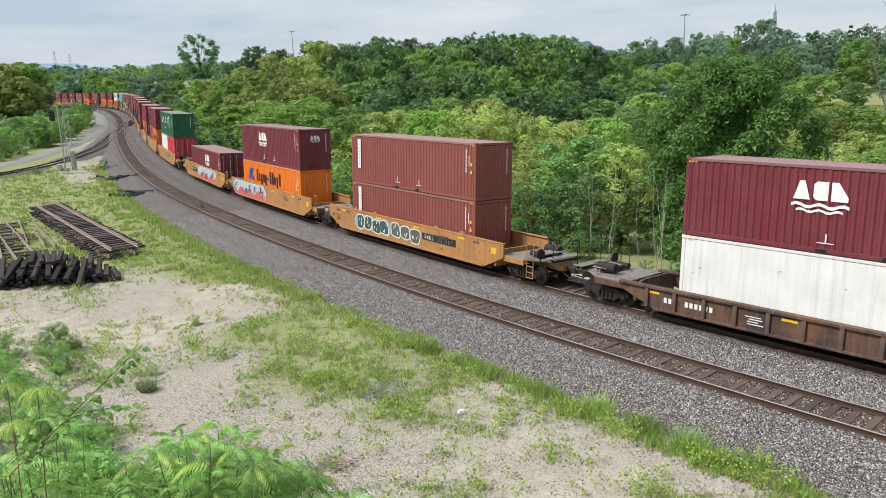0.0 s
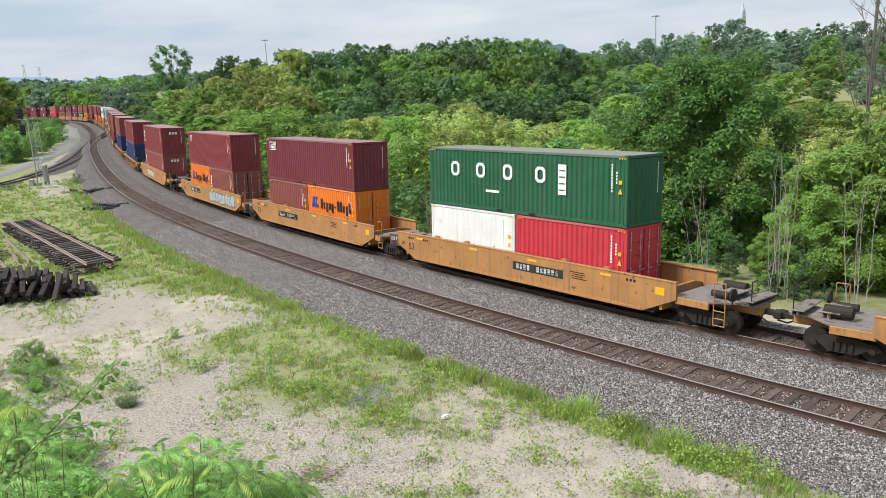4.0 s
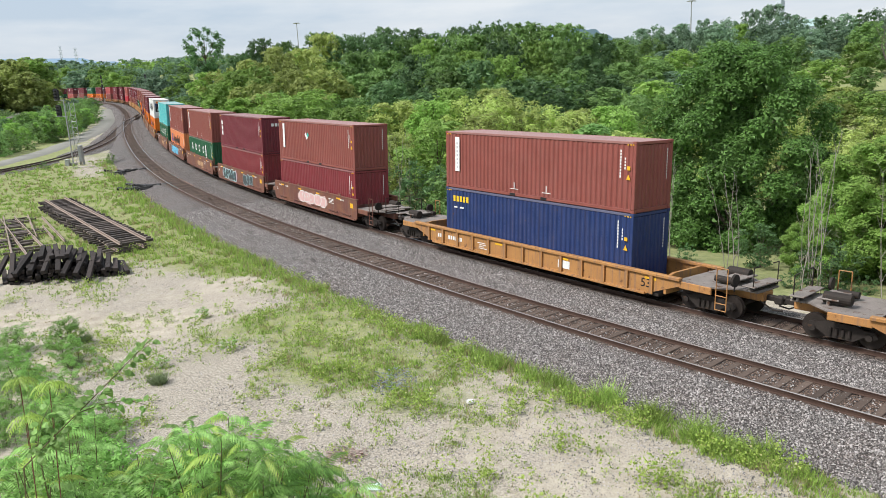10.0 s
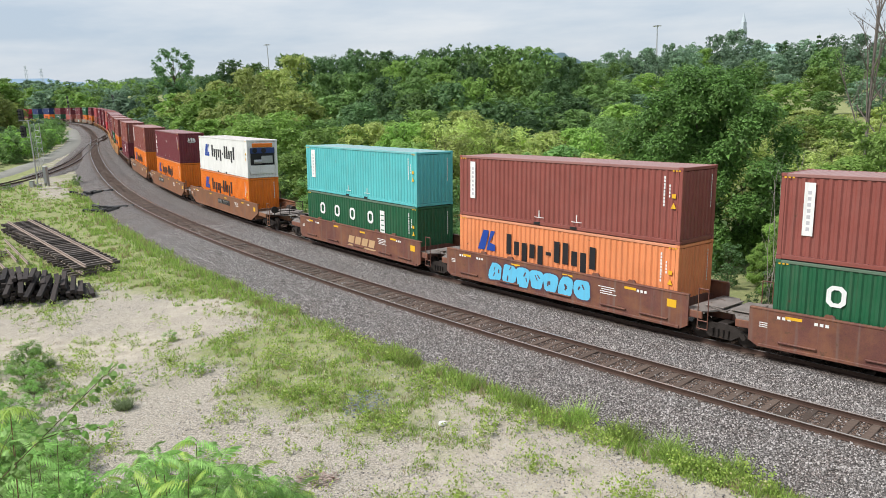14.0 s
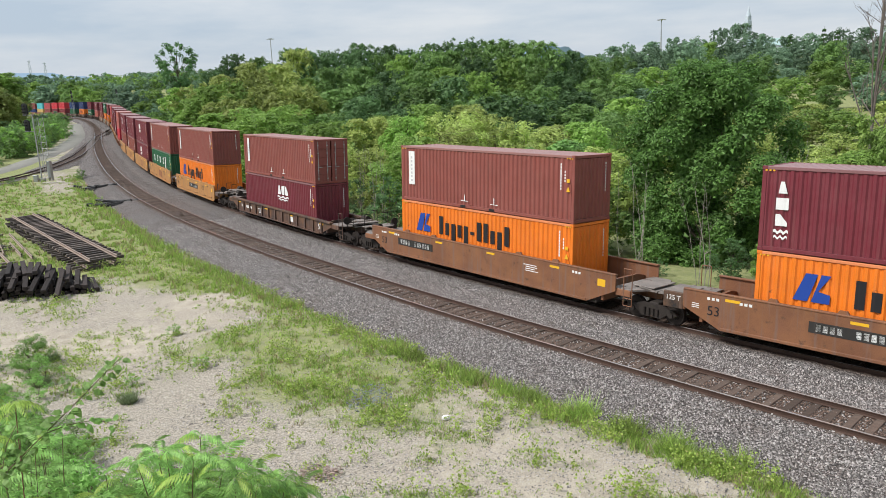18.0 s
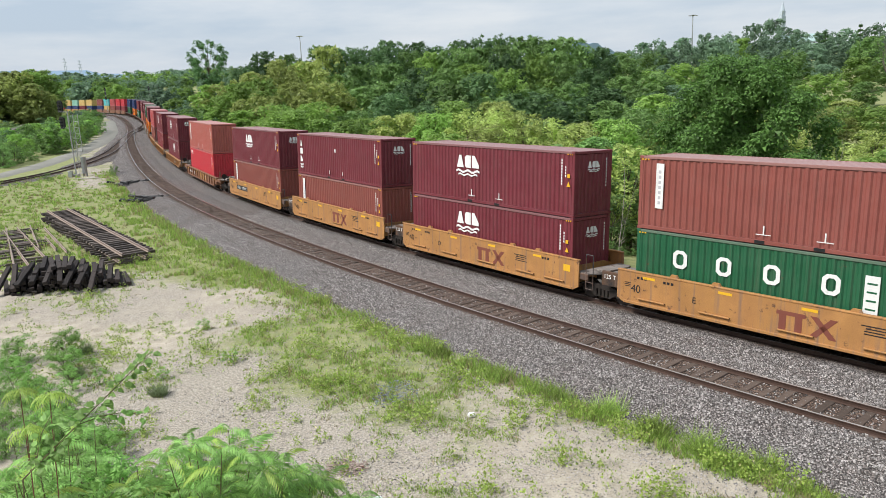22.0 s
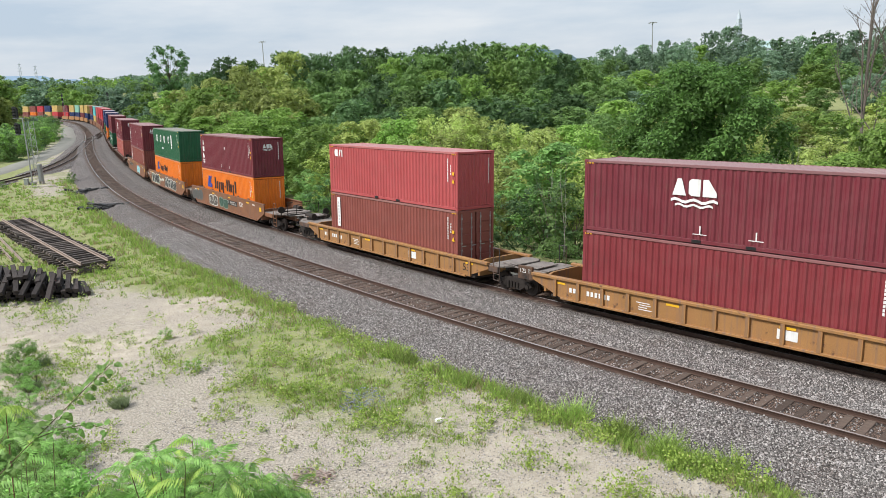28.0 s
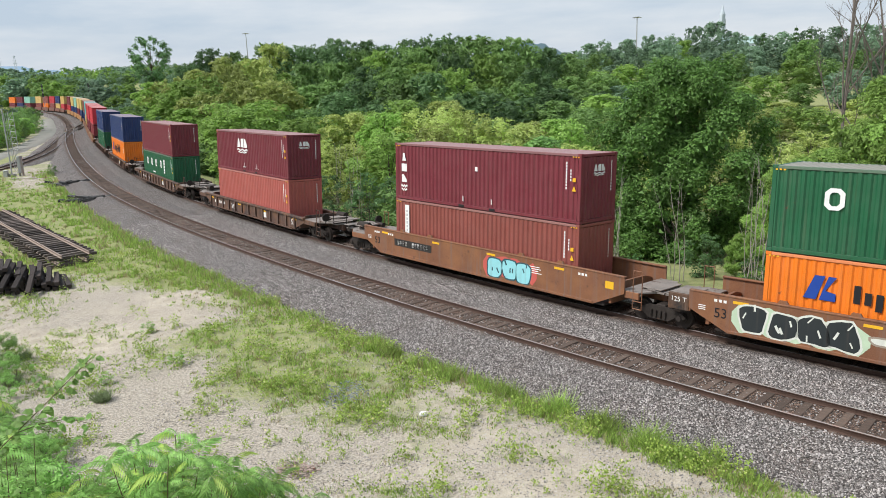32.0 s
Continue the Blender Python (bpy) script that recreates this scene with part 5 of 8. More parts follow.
# rear, top colour, top mark, low colour, low mark, wagon kind, wagon colour, joined in front, joined behind
UNITS = [
    (2.3, MAROON, "acl", WHITE, "none", W53R, DARK, False, False),
    (-21.6, BROWN, "strip", BROWN, "strip", W53S, OCHRE, False, True),
    (-41.5, MAROON, "acl", ORANGE, "hl", W53S, OCHRE, True, True),
    (-60.7, None, "", MAROON, "acl_low", W53S, OCHRE, True, False),
    (-84.5, GREEN, "uasc", (WHITE, RED), "cai", W53S, OCHRE, False, True),
    (-104.0, MAROON, "beacon", (BROWN, ORANGE), "hl20", W53S, OCHRE, True, True),
    (-123.6, REDBROWN, "plaincode", (ORANGE, BROWN), "hl20", W53S, OCHRE, True, False),
    (-147.8, REDBROWN, "tex", ROSE, "tex", W53S, OCHRE, False, False),
    (-171.2, REDBROWN, "beacon", NAVY, "beacon", W53R, OCHRE, False, False),
    (-195.0, BROWN, "strip", NAVY, "gebco", W53R, OCHRE, False, False),
    (-216.8, BROWN, "diamond", REDBROWN, "none", W40, OXIDE, False, True),
    (-232.8, MAROON, "tex", REDBROWN, "none", W40, OXIDE, True, True),
    (-248.5, BROWN, "strip", GREEN, "uasc", W40, OXIDE, True, True),
    (-264.2, BROWN, "strip", PEACH, "hl", W40, OXIDE, True, True),
    (-279.8, TEAL, "strip_wide", GREEN, "uasc", W40, OXIDE, True, False),
    (-302.2, WHITE, "hlw", ORANGE, "hl", W53S, RUST, False, True),
    (-321.8, MAROON, "acl_v", ORANGE, "hl", W53S, RUST, True, True),
    (-341.9, BROWN, "strip_wide", ORANGE, "hl", W53S, RUST, True, False),
    (-363.9, BROWN, "strip", MAROON, "acl_low", W53R, DARK, False, False),
    (-383.8, BROWN, "strip", ORANGE, "hl", W40, OCHRE, False, True),
    (-400.2, BROWN, "strip", GREEN, "uasc", W40, OCHRE, True, True),
    (-415.7, MAROON, "acl", MAROON, "acl", W40, OCHRE, True, True),
    (-431.2, MAROON, "acl_v", BROWN, "strip", W40, OCHRE, True, True),
    (-447.0, MAROON, "acl", BROWN, "strip", W40, OCHRE, True, False),
    (-467.1, SALMON, "strip", RED, "cai", W53R, RUST, False, False),
    (-488.6, MAROON, "acl", MAROON, "acl_low", W53R, TAN, False, True),
    (-509.2, MAROON, "acl", REDBROWN, "none", W53R, TAN, True, True),
    (-529.1, FADED, "cai", BROWN, "strip", W53R, TAN, True, False),
    (-553.1, MAROON, "acl_v", ORANGE, "hl", W53S, RUST, False, True),
    (-572.7, GREEN, "uasc", ORANGE, "hlv", W53S, RUST, True, True),
    (-592.5, MAROON, "acl_v", BROWN, "strip", W53S, RUST, True, False),
    (-616.5, MAROON, "acl", SALMON, "none", W53R, DARK, False, False),
    (-641.0, MAROON, "none", GREEN, "uasc", W53R, DARK, False, False),
    (-665.7, NAVY, "none", ORANGE, "hl", W53R, DARK, False, False),
    (-689.0, NAVY, "none", GREEN, "none", W53R, DARK, False, False),
]
FAR_COLOURS = [(RED, REDBROWN), (RED, MAROON), (FADED, BROWN), (TEAL, YELLOW), (BROWN, NAVY), (YELLOW, NAVY), (YELLOW, MAROON), (MINT, NAVY), (YELLOW, NAVY), (MAROON, RED), (YELLOW, RED),
               (NAVY, YELLOW), (RED, BROWN), (BROWN, ORANGE), (YELLOW, BROWN), (MINT, MAROON), (MAROON, NAVY), (ORANGE, MAROON)]
rear = -689.0
for i, (a, b) in enumerate(FAR_COLOURS):
    rear -= (24.0, 16.0, 15.8, 15.8, 16.0)[i % 5]
    UNITS.append((rear, a, "far", b, "far", W40, (RUST, OCHRE, OXIDE)[i // 5 % 3], i % 5 != 0, i % 5 != 4))

TRAIN = []  # thing, place along the train, height, half wheelbase


def letters_for(i, color, smooth, half):
    """Stencilled sizes and plain data bars on a wagon's side."""
    num, shp = [], []
    ink = SIGN_WHITE if color in (DARK, OXIDE, RUST) else INK
    z = 0.85 if smooth else 0.62
    if half > 8:
        num.append(("40" if i == 24 else "53", -half + 1.2 if smooth else -1.4 if i == 24 else half - 1.6, z, 0.5, INK if color != DARK else SIGN_WHITE))
    elif color == OCHRE:
        num.append(("40", -half + 0.9, z, 0.45, INK))
        num.append(({19: "A", 20: "E", 21: "D", 22: "C"}.get(i, "B"), -half + (4.65 if i == 19 else 3.5), z + 0.05, 0.34, INK))
    if smooth:
        mx = {1: 3.4, 3: -4.0, 4: 1.6, 6: -3.8, 15: 0.8, 17: -4.6, 19: -0.1, 23: -3.0, 28: 1.6, 30: -4.4}.get(i, -2.6)
        house = [[(0.0, 0.62), (0.25, 0.62), (0.25, 1.18), (0.0, 1.18)], [(0.55, 0.62), (0.8, 0.62), (0.8, 1.18), (0.55, 1.18)], rect(0.4, 1.24, 1.0, 0.14),
                 [(1.05, 0.62), (1.3, 0.62), (1.95, 1.31), (1.7, 1.31)], [(1.7, 0.62), (1.95, 0.62), (1.3, 1.31), (1.05, 1.31)]]
        if half < 8 and color == OCHRE and i in (20, 21, 22):
            shp.append(("logo", house, (0.20, 0.06, 0.04)))
        elif color == OXIDE and i in (12, 14):
            shp.append(("logo", [[(x, 0.72), (x + 0.6, 0.72), (x + 0.75, 1.16), (x + 0.15, 1.16)] for x in (-0.6, 0.15, 0.9, 1.65)] + [[(-0.7, 0.55), (2.3, 0.55), (2.5, 0.64), (-0.5, 0.64)]], (0.50, 0.32, 0.17)))
        elif i not in (2, 10, 11, 13, 29):
            shp.append(("number_patch", [rect(mx, 1.12, 3.0, 0.38)], (0.03, 0.028, 0.026)))
            shp.append(("number_row", [rect(mx - 1.2 + 0.22 * k + (0.35 if k > 3 else 0), 1.12, 0.15, 0.24) for k in range(10)], SIGN_WHITE))
        shp.append(("small_data", [rect(x + 0.17 * k, 1.46, 0.11, 0.10) for x in (-half + 1.0, -half + 2.2, half - 2.2) for k in range(3)] + [rect(-half + 0.5, 1.2 - 0.07 * k, 0.28, 0.03) for k in range(3)], ink))
        shp.append(("reflectors", [rect(x * half, 1.5, 0.55, 0.10) for x in (-0.78, -0.3, 0.15, 0.62)] + [rect(half - 0.7, 1.25, 0.4, 0.3)], SIGN_YELLOW))
        shp.append(("data_panel", [rect(half * 0.45 + 0.1 * (k % 2), 1.35 - 0.09 * k, 0.8 - 0.1 * (k % 3), 0.035) for k in range(4)], ink))
    else:
        if i == 24:
            shp.append(("ochre_panel", [rect(1.6, 0.76, 3.1, 0.62)], OCHRE))
            shp.append(("logo", [rect(1.6 + x, 0.76, 0.3, 0.4) for x in (-0.5, 0.1, 0.7)], (0.22, 0.07, 0.04)))
        shp.append(("number_row", [rect(-half + 2.1 + 0.2 * k + (0.3 if k > 2 else 0), 0.78, 0.13, 0.2) for k in range(9)], SIGN_WHITE))
        shp.append(("reflectors", [rect(x * half, 1.0, 0.55, 0.09) for x in (-0.82, -0.2, 0.3, 0.84)], SIGN_YELLOW))
        shp.append(("data_panel", [rect(-half + 5.6 + 0.1 * (k % 2), 0.86 - 0.09 * k, 0.6 - 0.1 * (k % 3), 0.035) for k in range(4)] + [rect(half * 0.3, 0.75, 0.7, 0.35)], SIGN_WHITE))
    return num, shp


PALE_TEAL, SOOT, BONE = (0.36, 0.60, 0.60), (0.022, 0.028, 0.03), (0.62, 0.64, 0.58)
# unit: sprayed pieces as (from, to, bottom, top, fill, edge, cloud behind)
SPRAY = {1: [(-5.1, -1.5, 0.5, 1.55, (0.05, 0.085, 0.08), BONE, (0.30, 0.38, 0.34)), (-1.2, 1.7, 0.5, 1.5, (0.10, 0.11, 0.10), BONE, None)],
         6: [(0.6, 7.0, 0.48, 1.56, (0.40, 0.43, 0.42), (0.06, 0.065, 0.065), (0.28, 0.30, 0.30))],
         7: [(-3.2, 1.0, 0.5, 1.4, (0.55, 0.56, 0.50), (0.05, 0.05, 0.05), None)],
         10: [(-2.1, 2.2, 0.55, 1.45, (0.62, 0.40, 0.38), (0.64, 0.60, 0.57), (0.58, 0.40, 0.38))],
         11: [(-4.9, -0.9, 0.42, 1.55, (0.035, 0.055, 0.06), PALE_TEAL, (0.42, 0.30, 0.36)), (1.2, 4.0, 0.45, 1.5, (0.05, 0.065, 0.07), (0.30, 0.42, 0.44), None)],
         13: [(-3.7, 2.2, 0.45, 1.6, (0.12, 0.48, 0.70), (0.10, 0.05, 0.06), None)],
         28: [(-8.2, -5.7, 0.55, 1.55, (0.085, 0.085, 0.08), (0.12, 0.12, 0.115), (0.10, 0.10, 0.095)), (-3.7, -1.6, 0.42, 1.5, (0.09, 0.075, 0.065), BONE, None), (-1.1, 0.95, 0.5, 1.42, (0.035, 0.085, 0.06), (0.20, 0.26, 0.21), None)],
         29: [(-6.7, -2.9, 0.40, 1.58, SOOT, BONE, (0.46, 0.58, 0.42)), (-2.6, -0.6, 0.9, 1.3, BONE, (0.3, 0.25, 0.2), None), (-0.1, 4.9, 0.42, 1.58, SOOT, BONE, None)],
         30: [(1.1, 3.8, 0.42, 1.55, (0.27, 0.60, 0.64), (0.03, 0.09, 0.11), (0.50, 0.10, 0.08))]}
BANDS = {2: (-8.0, -0.3), 3: (-2.1, 5.3)}


def build_train():
    for i, (rear_, top, top_mark, low, low_mark, kind_, wcol, fj, rj) in enumerate(UNITS):
        well, smooth = kind_
        half = 8.6 if well == 53 else 6.75
        mid = rear_ + CL / 2
        ahead = UNITS[i - 1][0] + CL / 2 - mid if i else 24.0
        behind = mid - (UNITS[i + 1][0] + CL / 2) if i + 1 < len(UNITS) else 24.0
        def reach(joint, gap, other):
            other_half = 8.6 if other == 53 else 6.75
            return max(0.6, (gap - half - other_half) / 2 if joint else (gap - half - other_half) / 2 - 0.55)
        fl = reach(fj, ahead, UNITS[i - 1][5][0] if i else 53)
        rl = reach(rj, behind, UNITS[i + 1][5][0] if i + 1 < len(UNITS) else 53)
        near = i < 36
        num, shp = letters_for(i, wcol, smooth, half) if near else ((), ())
        end_col = (0.03, 0.035, 0.04) if wcol in (TAN,) or (wcol == OCHRE and well == 40) else None
        w = wagon(f"{WAGON_LABEL[wcol]} {'smooth-sided' if smooth else 'ribbed'} well wagon carrying containers", wcol, well, smooth, fj, rj, fl, rl, end_col, i, num, shp)
        for k, (a, b, z0, z1, f, e, c) in enumerate(SPRAY.get(i, ())):
            graffiti(w, a, b, z0, z1, f, e, c, i * 7 + k)
        if i in BANDS:
            graffiti_band(w, *BANDS[i], 0.42, 1.6, (0.50, 0.12, 0.115), (0.40, 0.50, 0.53), (0.19, 0.035, 0.07), i)
        if i in SPRAY or i in BANDS:
            w["label"] = f"{WAGON_LABEL[wcol]} well wagon with sprayed graffiti on its side"
        TRAIN.append((w, mid, 0.0, half + 0.6))
        floor = 0.515
        if isinstance(low, tuple) and isinstance(low[0], tuple):
            for k, (c, x) in enumerate(zip(low, (-3.06, 3.06))):
                mark = low_mark if c in (ORANGE, RED) else "trit" if i == 6 else "none"
                box_ = container(f"short {LABEL[c]} steel shipping container in a well wagon", c, mark if not (mark == "cai") else "none", "door" if k == 1 else "wall", 6.06)
                TRAIN.append((box_, mid + x, floor, half + 0.6))
        else:
            box_ = container(f"{LABEL[low]} steel shipping container in a well wagon", low, low_mark, "door" if i in (3, 27) else "wall")
            TRAIN.append((box_, mid, floor, half + 0.6))
        if top:
            word = " refrigerated" if top_mark == "hlw" else ""
            box_ = container(f"{LABEL[top]}{word} steel shipping container stacked on another", top, top_mark, "door" if i == 18 else "wall")
            TRAIN.append((box_, mid, floor + CH + 0.012, half + 0.6))


SPEED, SLOWING = 18.1227, -0.00628


def run(t):
    """Metres that the train has gone at t seconds."""
    return SPEED * t + SLOWING * (t - 16) ** 2


def on_line(s, z, base):
    """Pose of a body whose middle is at s, on the canted track."""
    x0, y0, z0, _ = line_at(s - base)
    x1, y1, z1, _ = line_at(s + base)
    xm, ym, zm, _ = line_at(s)
    # the body is a chord; its middle lies between the bogies
    cx, cy, cz = (x0 + x1) / 2, (y0 + y1) / 2, (z0 + z1) / 2
    u = Vector((x1 - x0, y1 - y0, z1 - z0)).normalized()
    left = Vector((-u.y, u.x, 0)).normalized()
    up = u.cross(left)
    c, sn = math.cos(CANT), math.sin(CANT)
    left, up = left * c - up * sn, up * c + left * sn
    m = Matrix((u, left, up)).transposed().to_4x4()
    m.translation = Vector((cx, cy, cz)) + up * z
    return m


def motions():
    for ob, mid, z, base in TRAIN:
        walk(ob, [(float(t), on_line(mid + run(t), z, base)) for t in range(33)])


build_train()

# ---- signals, masts and distant structures ----
def signal_mast(x, y, height, label, heads, lattice=False, head_side=-0.9):
    """A signal mast with black heads; heads: heights, each with round black backgrounds and hoods."""
    z = gz(x, y) - 0.1
    root = thing("signal_mast", label, "railway signal", pose(x, y, z, 0, 0, -25), "railway signals")
    part("mast", Shape().tube((0, 0, 0), (0, 0, height), 0.09, 0.07, 10).mesh("mast", GALV), root)
    part("base", Shape().box(0, 0, 0.2, 0.7, 0.7, 0.5, c=0.04).mesh("base", CONCRETE), root)
    head = Shape()
    head.prism([(-0.26, -0.62), (0.26, -0.62), (0.33, -0.5), (0.33, 0.5), (0.26, 0.62), (-0.26, 0.62), (-0.33, 0.5), (-0.33, -0.5)], 1, -0.04, 0.0)
    head.box(0, 0.14, 0, 0.34, 0.26, 1.0, c=0.03)
    me = head.mesh("signal_head", BLACK)
    hood = Shape()
    for k in range(10):
        a, b = math.pi * k / 10, math.pi * (k + 1) / 10
        p = lambda q, yy, r: (math.cos(q) * r, yy, math.sin(q) * r)
        hood.add([p(a, -0.04, 0.13), p(b, -0.04, 0.13), p(b, -0.3, 0.12), p(a, -0.3, 0.12), p(a, -0.04, 0.115), p(b, -0.04, 0.115), p(b, -0.3, 0.105), p(a, -0.3, 0.105)],
                 [(0, 1, 2, 3), (7, 6, 5, 4), (3, 2, 6, 7)])
    hm = hood.mesh("hood", BLACK)
    lens = Shape().tube((0, -0.06, 0), (0, -0.035, 0), 0.1, n=14).mesh("lens", material("dark_lens", (0.02, 0.02, 0.02), 0.2))
    for h in heads:
        ob = part("signal_head", me, root, pose(head_side, 0, h) @ Matrix.Scale(1.2, 4))
        for dz in (-0.33, 0, 0.33):
            part("hood", hm, ob, pose(0, 0, dz))
            part("lens", lens, ob, pose(0, 0, dz))
        if abs(head_side) > 0.3:
            part("bracket", Shape().box(head_side / 2, 0.12, h - 0.7, abs(head_side) + 0.3, 0.06, 0.06).box(head_side, 0.12, h - 0.66, 0.7, 0.6, 0.04).mesh("bracket", GALV), root)
    lad = Shape()
    for dx in (-0.18, 0.18):
        lad.tube((0.1 + dx, 0.55, 0.3), (0.1 + dx, 0.2, height - 0.6), 0.018, n=6)
    for i in range(int(height / 0.32)):
        f = i / (height / 0.32)
        lad.tube((-0.08, 0.55 - 0.35 * f, 0.5 + (height - 1.2) * f), (0.28, 0.55 - 0.35 * f, 0.5 + (height - 1.2) * f), 0.012, n=5)
    part("ladder", lad.mesh("ladder", GALV), root)
    if lattice:
        lt = Shape()
        for dx in (-0.45, 0.45):
            lt.tube((1.1 + dx, 0.2, 3.4), (1.1 + dx, 0.2, height - 0.4), 0.035, n=6)
            lt.tube((1.1 + dx, 0.2, 3.4), (0.3, 0.1, 1.8), 0.035, n=6)
        for i in range(6):
            z0 = 3.4 + i * (height - 4.0) / 6
            lt.tube((0.65, 0.2, z0), (1.55, 0.2, z0 + (height - 4.0) / 6), 0.02, n=5).tube((1.55, 0.2, z0), (0.65, 0.2, z0), 0.02, n=5)
        part("lattice", lt.mesh("lattice", GALV), root)
    return root


def build_signals():
    signal_mast(-50.2, 93.4, 8.3, "tall grey signal mast with two black signal heads", (6.9, 8.9), True, -1.2)
    signal_mast(-155.5, 322.5, 13.1 - gz(-155.5, 322.5), "distant signal mast with stacked black heads", [13.1 - gz(-155.5, 322.5) - q for q in (0.7, 2.4, 4.4)], head_side=-0.1)
    signal_mast(-128.6, 303.9, 12.6 - gz(-128.6, 303.9), "distant signal mast with stacked black heads", [12.6 - gz(-128.6, 303.9) - q for q in (0.7, 2.4, 4.2)], head_side=-0.1)
    z = gz(-49.5, 94.2)
    root = thing("relay_cabinet", "tall pale-grey trackside relay cabinet on a post", "cabinet", pose(-49.3, 93.9, z - 0.05, 0, 0, -20))
    part("cabinet_body", Shape().box(0, 0, 1.45, 0.5, 0.42, 2.1, c=0.03).mesh("cabinet_body", GALV), root)
    part("cabinet_door", Shape().box(-0.02, -0.225, 1.45, 0.42, 0.03, 1.95, c=0.01).mesh("cabinet_door", GALV), root)
    for x in (-0.25, 0.25):
        part("cabinet_leg", Shape().box(x, 0, 0.25, 0.08, 0.3, 0.5).mesh("cabinet_leg", GALV), root)
    root = thing("equipment_box", "small grey equipment box beside the signal", "equipment box", pose(-50.7, 93.0, gz(-50.7, 93.0) - 0.03))
    part("box_body", Shape().box(0, 0, 0.4, 0.5, 0.4, 0.75, c=0.03).mesh("box_body", GALV), root)
    part("box_lid", Shape().box(0, 0, 0.80, 0.58, 0.48, 0.06, c=0.02).mesh("box_lid", GALV), root)


def light_mast(x, y, top, label):
    z = gz(x, y)
    root = thing("light_mast", label, "light mast", pose(x, y, z - 0.2))
    h = top - z
    part("pole", Shape().tube((0, 0, 0), (0, 0, h), 0.32, 0.13, 12).mesh("pole", GALV), root)
    part("crown_ring", Shape().tube((0, 0, h - 0.25), (0, 0, h), 0.8, 0.9, 14).mesh("crown_ring", GALV), root)
    lamp = Shape().box(0, 0, 0, 0.7, 0.4, 0.22, c=0.04).mesh("lamp_head", GALV)
    for i in range(6):
        a = i * math.pi / 3
        part("lamp_head", lamp, root, pose(math.cos(a) * 1.1, math.sin(a) * 1.1, h - 0.2, 0, 0, math.degrees(a)))


def build_distance():
    light_mast(70.9, 250.1, 26.7, "tall grey high-mast light above the woods")
    light_mast(-70.1, 322.5, 30.6, "tall high-mast light far behind the trees")
    # aerial haze is put into the colour of tower and hall walls
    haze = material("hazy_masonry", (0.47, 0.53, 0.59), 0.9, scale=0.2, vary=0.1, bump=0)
    z = gz(330, 837)
    root = thing("church_tower", "hazy pale stone tower rising over the far hill", "tower", pose(330, 837, z - 1, 0, 0, 20))
    h = 62 - z
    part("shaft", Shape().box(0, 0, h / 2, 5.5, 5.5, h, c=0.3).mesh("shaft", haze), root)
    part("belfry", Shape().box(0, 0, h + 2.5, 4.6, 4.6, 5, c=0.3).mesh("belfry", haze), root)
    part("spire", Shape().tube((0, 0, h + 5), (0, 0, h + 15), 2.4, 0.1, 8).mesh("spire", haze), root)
    # green of the roof, greyed in its colour for haze
    roof = material("hazed_copper_green", (0.34, 0.46, 0.45), 0.8, scale=0.3, vary=0.15, bump=0)
    z = gz(270, 646)
    root = thing("hall_building", "hazy pale hall with a green roof on the far hill", "building", pose(272, 650, z, 0, 0, -18))
    h = 28.5 - z
    part("wall", Shape().box(0, 0, h / 2, 30, 16, h).mesh("wall", haze), root)
    part("roof", Shape().prism([(-8.6, h), (8.6, h), (0, h + 6)], 0, -15.5, 15.5).mesh("roof", roof), root)
    pane = Shape().box(0, 0, 0, 1.4, 0.12, 2.4).mesh("window", material("dark_window", (0.05, 0.06, 0.07), 0.3))
    for i in range(9):
        for k in range(2):
            part("window", pane, root, pose(-13 + i * 3.25, -8.03, h - 2.5 - k * 4))
    for dx, hh in ((0, 46), (62, 38)):
        x, y = -1172 + dx * 0.7, 2208
        z = gz(x, y)
        root = thing("power_pylon", "distant lattice power pylon on the horizon", "pylon", pose(x, y, z, 0, 0, 30))
        # steel paled and blued in its colour for haze
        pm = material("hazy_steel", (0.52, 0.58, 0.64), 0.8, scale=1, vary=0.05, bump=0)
        top = 122 - (8 if dx else 0) - z
        for sx in (-1, 1):
            for sy in (-1, 1):
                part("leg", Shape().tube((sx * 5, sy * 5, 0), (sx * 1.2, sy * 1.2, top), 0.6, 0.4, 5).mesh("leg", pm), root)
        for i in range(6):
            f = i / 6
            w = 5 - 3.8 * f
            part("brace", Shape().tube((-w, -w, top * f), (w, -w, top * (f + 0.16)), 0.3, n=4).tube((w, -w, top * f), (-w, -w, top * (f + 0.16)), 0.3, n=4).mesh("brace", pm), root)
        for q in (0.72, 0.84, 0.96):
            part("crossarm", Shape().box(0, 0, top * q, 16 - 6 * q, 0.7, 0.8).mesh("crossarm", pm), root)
    # the ridges' blue is haze put into the base colour
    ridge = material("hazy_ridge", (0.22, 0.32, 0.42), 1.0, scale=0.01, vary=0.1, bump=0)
    for x, y, w, hgt, rot in ((-1750, 2900, 1500, 112, -30), (430, 3300, 420, 138, 8)):
        n = 24
        pts = [(-w / 2 + w * i / n, hgt * (math.sin(math.pi * i / n) ** 0.6) + 6 * math.sin(i * 1.7)) for i in range(n + 1)]
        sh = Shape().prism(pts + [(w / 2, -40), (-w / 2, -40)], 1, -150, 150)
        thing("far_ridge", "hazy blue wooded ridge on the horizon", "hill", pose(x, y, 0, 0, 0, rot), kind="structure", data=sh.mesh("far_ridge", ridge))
    # pale parapet of the bridge on the second line
    root = thing("bridge_parapet", "pale grey steel bridge railing on the second line", "railing", pose(-184, 312, gz(-184, 312), 0, 0, 158))
